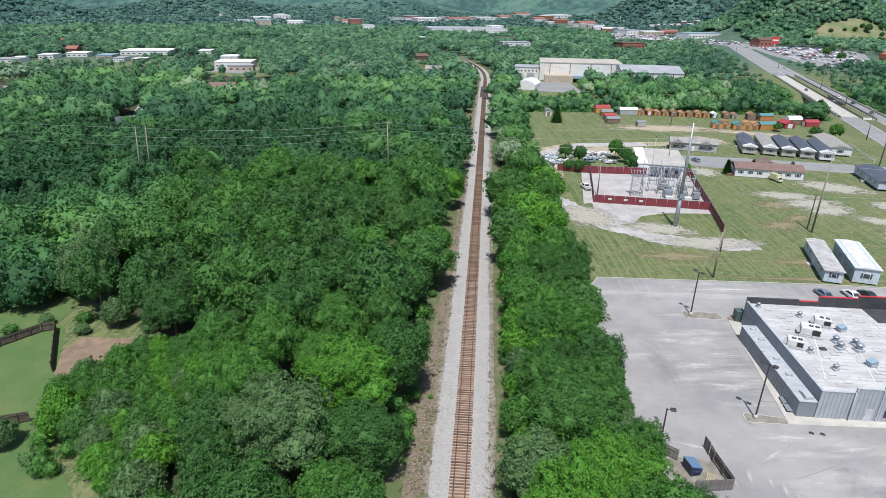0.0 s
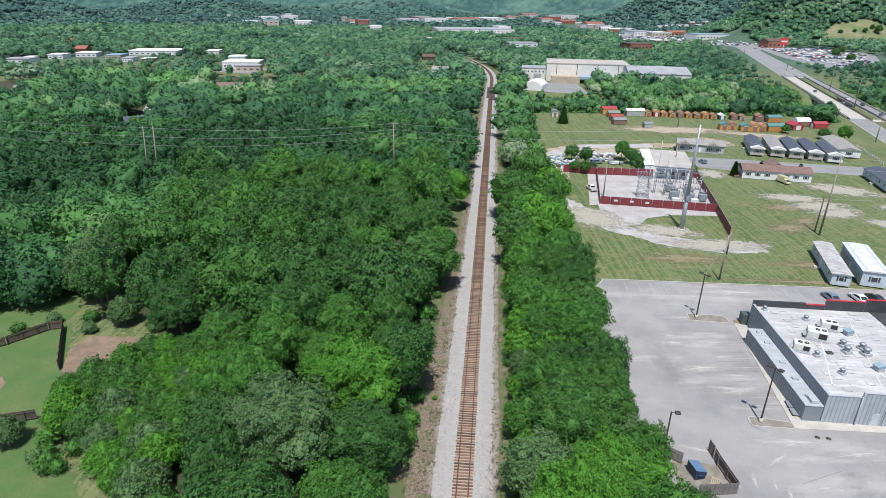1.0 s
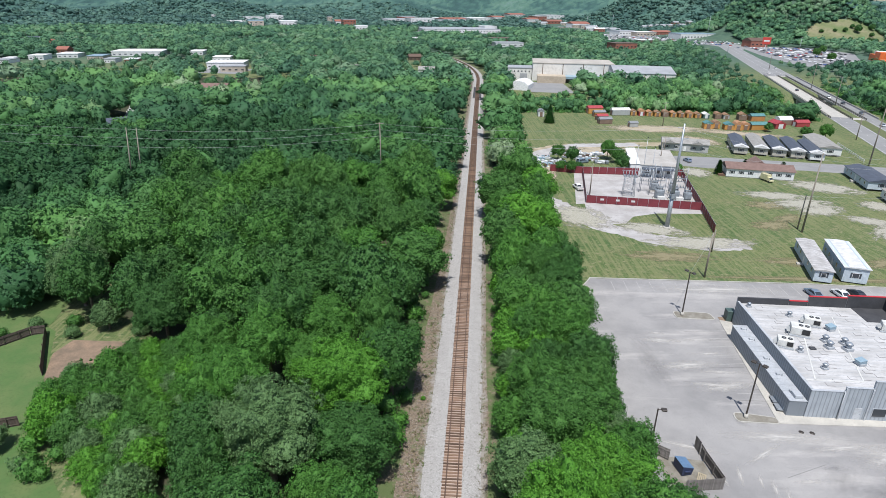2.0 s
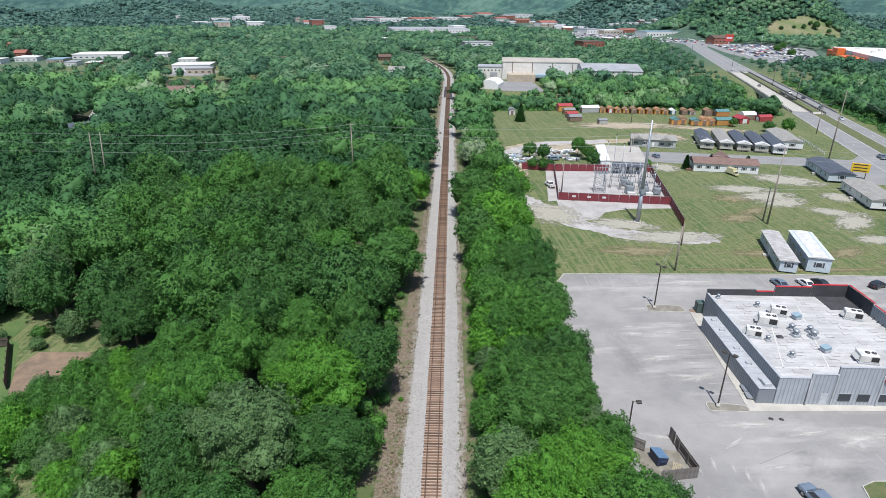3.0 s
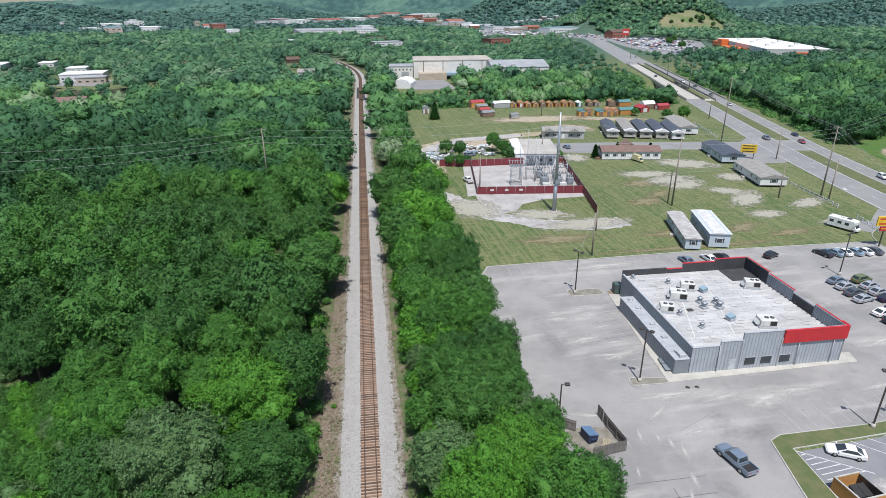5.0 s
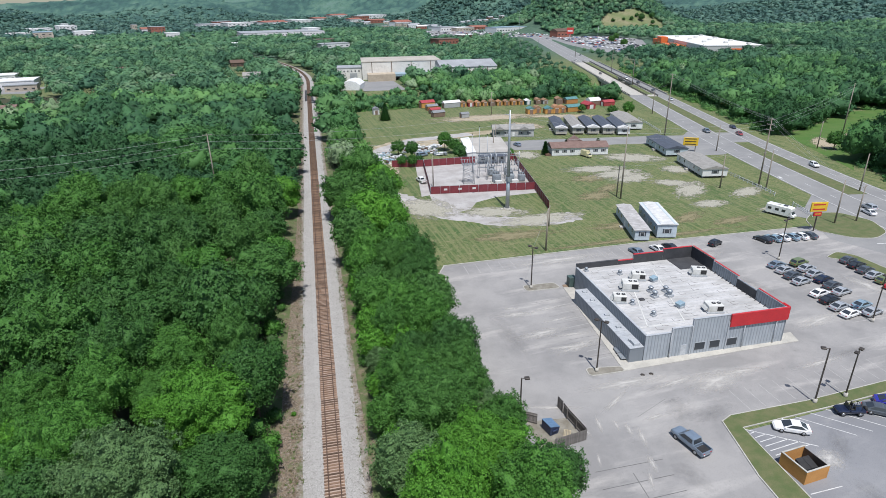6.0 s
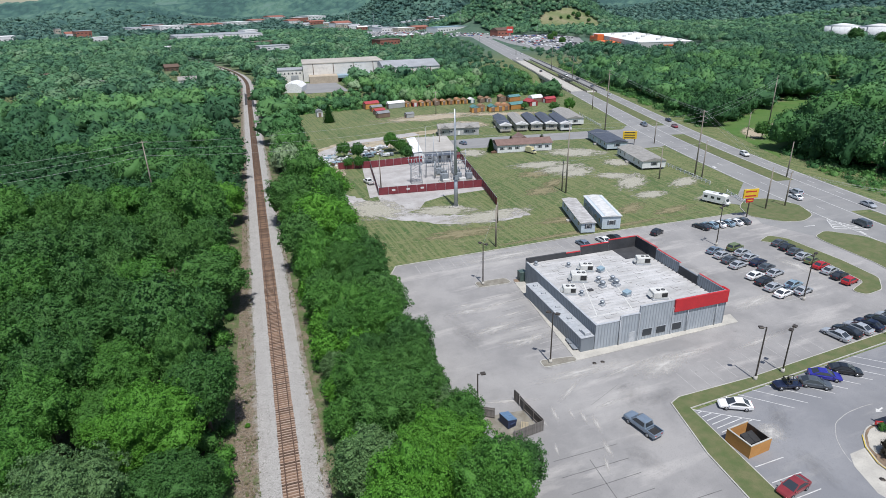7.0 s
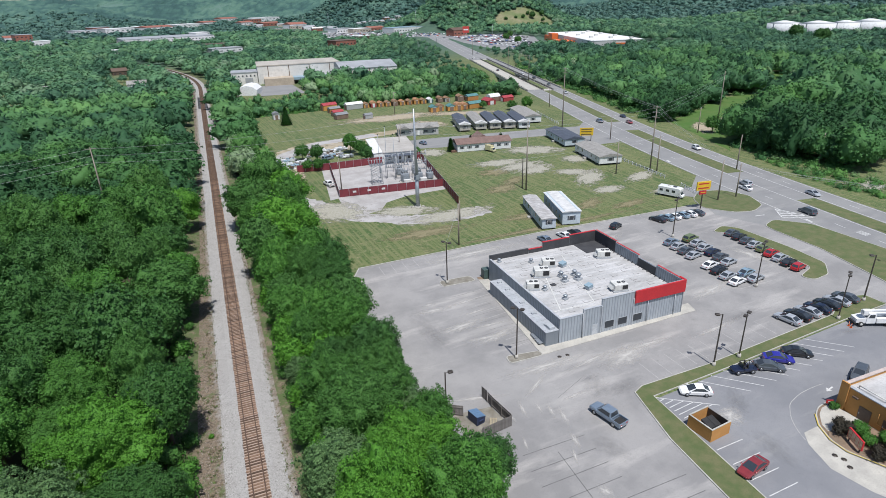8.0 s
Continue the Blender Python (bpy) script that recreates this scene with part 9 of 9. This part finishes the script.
def far_building(x, y, turn, W, D, h, wall, roof, label, rise=0.0, wins=6, floors=1):
    corners = [pose(x, y, 0, 0, 0, turn) @ Vector((u * W / 2, v * D / 2, 0)) for u in (-1, 1) for v in (-1, 1)]
    z = min(land(p.x, p.y) for p in corners) - 0.3
    b = thing("building", pose(x, y, z, 0, 0, turn), label, "building", "town buildings")
    block(b, -W / 2, -D / 2, W / 2, D / 2, h, wall, roof, rise)
    for f in range(floors):
        for k in range(wins):
            xx = -W / 2 + (k + 0.5) * W / wins
            zz = h * (f + 0.35) / floors
            part("window", Mesh().box(xx - W / wins * 0.2, -D / 2 - 0.12, zz, xx + W / wins * 0.2, -D / 2 - 0.003, zz + h * 0.2 / floors), GLASS, b)
    return b


WP, TB = SHEDWALL["white"], mat("tan_block_wall", (0.46, 0.40, 0.33), None, 0.1, 8, 0.85)
SURFACE = {"WP": WP, "TB": TB, "BRICK": BRICK, "GREYROOF": GREYROOF, "WHITEROOF": WHITEROOF, "PALEBLUE": PALEBLUE, "BROWNDOOR": BROWNDOOR}
for x, y, t, W, D, h, wall, roof, label, rise, wins in TOWN:
    far_building(x, y, t, W, D, h, SURFACE[wall], SURFACE[roof], label, rise, wins, 2 if h > 12 else 1)
for x, y, t, roof in HOUSES:
    far_building(x, y, t, 17, 11, 3.4, SIDING["white"], SHINGLE.get(roof, BRICK), "small house with a gabled roof among trees", 2.6, 4)

sheet("town_lot", STRIP_MALL, 0.04, ROAD, "grey paved lots of the distant shops", 0.5)
sheet("town_lot", [(-215, 515), (-170, 505), (-165, 545), (-205, 555)], 0.04, ROAD, "grey paved yard of the white buildings")
for x, y, t, W, D, *_ in TOWN:
    d = math.hypot(x, y)
    if 1150 < d < 2050 and W > 18 and not inside(STRIP_MALL, x, y):
        ux, uy = x / d, y / d
        corner = lambda p, a: (x + p * W * uy + a * ux, y - p * W * ux + a * uy)
        sheet("town_lot", [corner(-0.6, -D / 2 - 46), corner(0.6, -D / 2 - 46), corner(0.6, D / 2 + 12), corner(-0.6, D / 2 + 12)], 0.07, ROAD, "grey paved lot of a distant building")
TR = random.Random(12)
for k in range(26):
    x, y = 345 + TR.uniform(-45, 45), 1290 + k * 30
    if abs(x - 345) < 22:
        x += 40
    far_building(x, y, TR.uniform(-15, 15), TR.uniform(16, 34), TR.uniform(12, 20), TR.uniform(5, 8), TR.choice([WP, WP, TB, BRICK]), TR.choice([WHITEROOF, GREYROOF, BRICK, GREYROOF]), "small shop building beside the distant highway", TR.choice([0, 0, 2.5]), 4)

# the big store with its lot, and the tanks
store = thing("store", pose(458, 553, 0, 0, 0, 68.6), "big white-roofed store with an orange entrance", "store")
block(store, 0, -62, 200, 0, 9.5, WP, WHITEROOF)
part("sign_bar", Mesh().box(-0.5, -50, 5.2, -0.003, -26, 6.8), ORANGE, store, "plain orange bar of a sign")
part("entrance", Mesh().box(140, 0.62, 0, 160, 9, 11.5), ORANGE, store, "orange entrance canopy")
part("garden_canopy", Mesh().box(60, 0.62, 4.6, 112, 16, 6.2), ORANGE, store, "flat orange garden-centre canopy")
for k in range(5):
    part("canopy_post", Mesh().box(62 + k * 12, 15, 0, 62.6 + k * 12, 15.6, 4.597), ORANGE, store)
part("entrance_front", Mesh().box(166, 0.62, 0, 198, 5, 7), ORANGE, store, "orange shop front")
for k in range(10):
    part("roof_unit", Mesh().box(12 + k * 18, -54 + (k % 3) * 18, 10.1, 16 + k * 18, -50 + (k % 3) * 18, 12), ACWHITE, store)
sheet("store_lot", [(385, 640), (440, 615), (478, 640), (515, 740), (566, 825), (585, 950), (465, 945), (415, 780)], 0.05, ROAD, "wide grey parking lot of the store")


def distant_cars():
    rg = random.Random(8)
    m = Mesh()
    tones = []
    lot = [(400, 655), (440, 634), (462, 650), (500, 740), (550, 830), (565, 940), (470, 925), (425, 775)]
    for i in range(30):
        for j in range(16):
            x, y = 370 + j * 16 + i * 3, 610 + i * 11
            if not inside(lot, x, y) or rg.random() < 0.36:
                continue
            for k in (0, 5.5):
                b = pose(x + k + rg.uniform(-0.4, 0.4), y, 0.05, 0, 0, 20 if rg.random() < 0.5 else 200)
                m.loft([[(-2.2, -0.9, 0.3), (2.2, -0.9, 0.3), (2.2, 0.9, 0.3), (-2.2, 0.9, 0.3)], [(-2.3, -0.9, 0.8), (2.3, -0.9, 0.7), (2.3, 0.9, 0.7), (-2.3, 0.9, 0.8)], [(-1.6, -0.8, 0.95), (1.1, -0.8, 0.95), (1.1, 0.8, 0.95), (-1.6, 0.8, 0.95)], [(-0.9, -0.65, 1.45), (0.3, -0.65, 1.45), (0.3, 0.65, 1.45), (-0.9, 0.65, 1.45)]], m=b)
    for k in range(700):
        x, y = rg.uniform(250, 560), rg.uniform(880, 1450)
        if inside(STRIP_MALL, x, y):
            m.loft([[(-2.2, -0.9, 0.3), (2.2, -0.9, 0.3), (2.2, 0.9, 0.3), (-2.2, 0.9, 0.3)], [(-2.3, -0.9, 0.85), (2.3, -0.9, 0.75), (2.3, 0.9, 0.75), (-2.3, 0.9, 0.85)], [(-0.9, -0.7, 1.5), (0.5, -0.7, 1.5), (0.5, 0.7, 1.5), (-0.9, 0.7, 1.5)]], m=pose(x, y, 0.05, 0, 0, rg.choice([20, 110, 200])))
    mt, nt, b = base_mat("assorted_car_paint", 0.35)
    r = nt.nodes.new("ShaderNodeValToRGB")
    r.color_ramp.interpolation = "CONSTANT"
    for pos, c in ((0.0, (0.03, 0.03, 0.035)), (0.25, (0.5, 0.51, 0.52)), (0.55, (0.75, 0.75, 0.75)), (0.72, (0.12, 0.14, 0.17)), (0.85, (0.3, 0.03, 0.03)), (0.93, (0.06, 0.1, 0.25))):
        e = r.color_ramp.elements.new(pos)
        e.color = (*c, 1)
    nt.links.new(nt.nodes.new("ShaderNodeNewGeometry").outputs["Random Per Island"], r.inputs[0])
    nt.links.new(r.outputs[0], b.inputs["Base Color"])
    tagged(part("distant_cars", m, mt), "rows of assorted cars in the distant lot", "parked cars", kind="stuff")


distant_cars()
TANK = mat("white_tank_paint", (0.66, 0.67, 0.67), (0.56, 0.57, 0.57), 0.05, 10, 0.85)
for x, y, r in ((765, 538, 20), (776, 500, 21), (800, 480, 16), (848, 478, 19)):
    t = thing("storage_tank", pose(x, y, land(x, y) - 0.2), "large white cylindrical storage tank", "storage tank", "storage tanks")
    part("shell", Mesh().tube((0, 0, 0), (0, 0, 17), r, None, 40), TANK, t)
    part("roof", Mesh().tube((0, 0, 17.003), (0, 0, 20), r * 0.99, r * 0.15, 40), TANK, t)
    part("stair", Mesh().box(-r - 0.8, -0.6, 0, -r + 0.1, 0.6, 17), GALV, t)
sheet("tank_yard", [(738, 480), (745, 560), (868, 520), (872, 462)], 0.06, GRAVEL, "pale gravel yard round the tanks")
for x, y in ((672, 456), (640, 405)):
    tree(x, y, 0, 1.5, 0, False, "tall dark tree before the storage tanks")


def bare_slope():
    """The bare, sandy flank of the near hill, laid over the land."""
    m = Mesh()
    for j in range(34):
        for i in range(34):
            x, y = 590 + i * 7, 970 + j * 5.5
            if BARE(x, y):
                m.add([(a, b, land(a, b) + 1.2) for a, b in ((x, y), (x + 7, y), (x + 7, y + 5.5), (x, y + 5.5))], [(0, 1, 2, 3)])
    tagged(part("bare_slope", m, mat("sandy_hillside", (0.20, 0.185, 0.105), (0.10, 0.14, 0.048), 0.03, 8, 0.95)), "bare sandy slope on the wooded hill", "hillside", kind="structure")


bare_slope()

sheet("roadside_meadow", MEADOW, 0.02, LUSH, "lush green meadow beside the highway")

for x, y, s in ((668, 1040, 1.0), (690, 1062, 0.8), (706, 1046, 0.9), (722, 1070, 1.1), (680, 1078, 0.9), (735, 1050, 0.8), (700, 1020, 0.9), (650, 1062, 1.0), (716, 1090, 1.0), (742, 1082, 0.9), (728, 1028, 0.8)):
    tree(x + 14 * math.sin(x), y - 18 + 9 * math.cos(y), 5, s * (1.2 + 0.9 * abs(math.sin(y))), 0, False, "dark bushy tree on the bare hillside")


# weeds and dry tufts along the railway
def weeds():
    rg = np.random.default_rng(31)
    tv, tf, tone = [], [], []
    for k in range(5200):
        y = 20 + 250 * rg.random() ** 1.5
        left = rg.random() < 0.62
        off = -(3.7 + abs(rg.normal(0, 2.2))) if left else 3.3 + abs(rg.normal(0, 1.1))
        if noise.noise(Vector((off * 0.5, y * 0.25, 8))) < -0.12:
            continue
        x, t, big = rail_x(y) + off, rg.random(), rg.uniform(0.10, 0.34)
        for b in range(5):
            a = rg.uniform(0, 6.283)
            dx, dy = math.cos(a) * big, math.sin(a) * big
            n = len(tv)
            tv += [(x - dy * 0.25, y + dx * 0.25, 0.03), (x + dy * 0.25, y - dx * 0.25, 0.03), (x + dx, y + dy, 0.06 + big * rg.uniform(0.4, 1.1))]
            tf.append((n, n + 1, n + 2))
            tone += [t] * 3
    me = mesh_from("weeds", np.zeros((0, 3)), np.zeros((0, 4), int), np.array(tv), np.array(tf), tone)
    tagged(part("weeds", me, wooded_mix("dry_and_green_weeds", [(0.20, 0.16, 0.10), (0.15, 0.13, 0.075), (0.10, 0.12, 0.045), (0.07, 0.13, 0.03)], 6.0, 0.2)), "dry and green weeds along the railway", "weeds", kind="stuff")


weeds()

# tall sign and poles by the distant shops
rs_ = thing("roadside_sign", flat(443.6, 827.7, -30), "tall red and white roadside sign on a steel pole", "sign")
part("pole", Mesh().tube((0, 0, -0.3), (0, 0, 11.0), 0.45, 0.35, 10), GALV, rs_)
part("face", Mesh().box(-5.0, -0.5, 11.0, 5.0, 0.5, 20.0, chamfer=0.05), paint("red_sign_panel", (0.55, 0.06, 0.05)), rs_, "red sign face")
part("bar", Mesh().box(-3.5, -0.56, 14.4, 3.5, -0.503, 16.4), WHITE_TRIM, rs_, "white bar of writing")
for x, y, h in [(481, 1101, 41), (394, 829, 12), (354, 957, 15), (502, 847, 20), (368, 1315, 39), (367, 1540, 31)]:
    mast(x, y, h, GALV, 0.32, "tall steel light pole by the distant shops")

for x, y in ((448, 690), (468, 752), (505, 800)):
    tree(x, y, 0, 0.9, 1, False, "green tree in the store's parking lot")
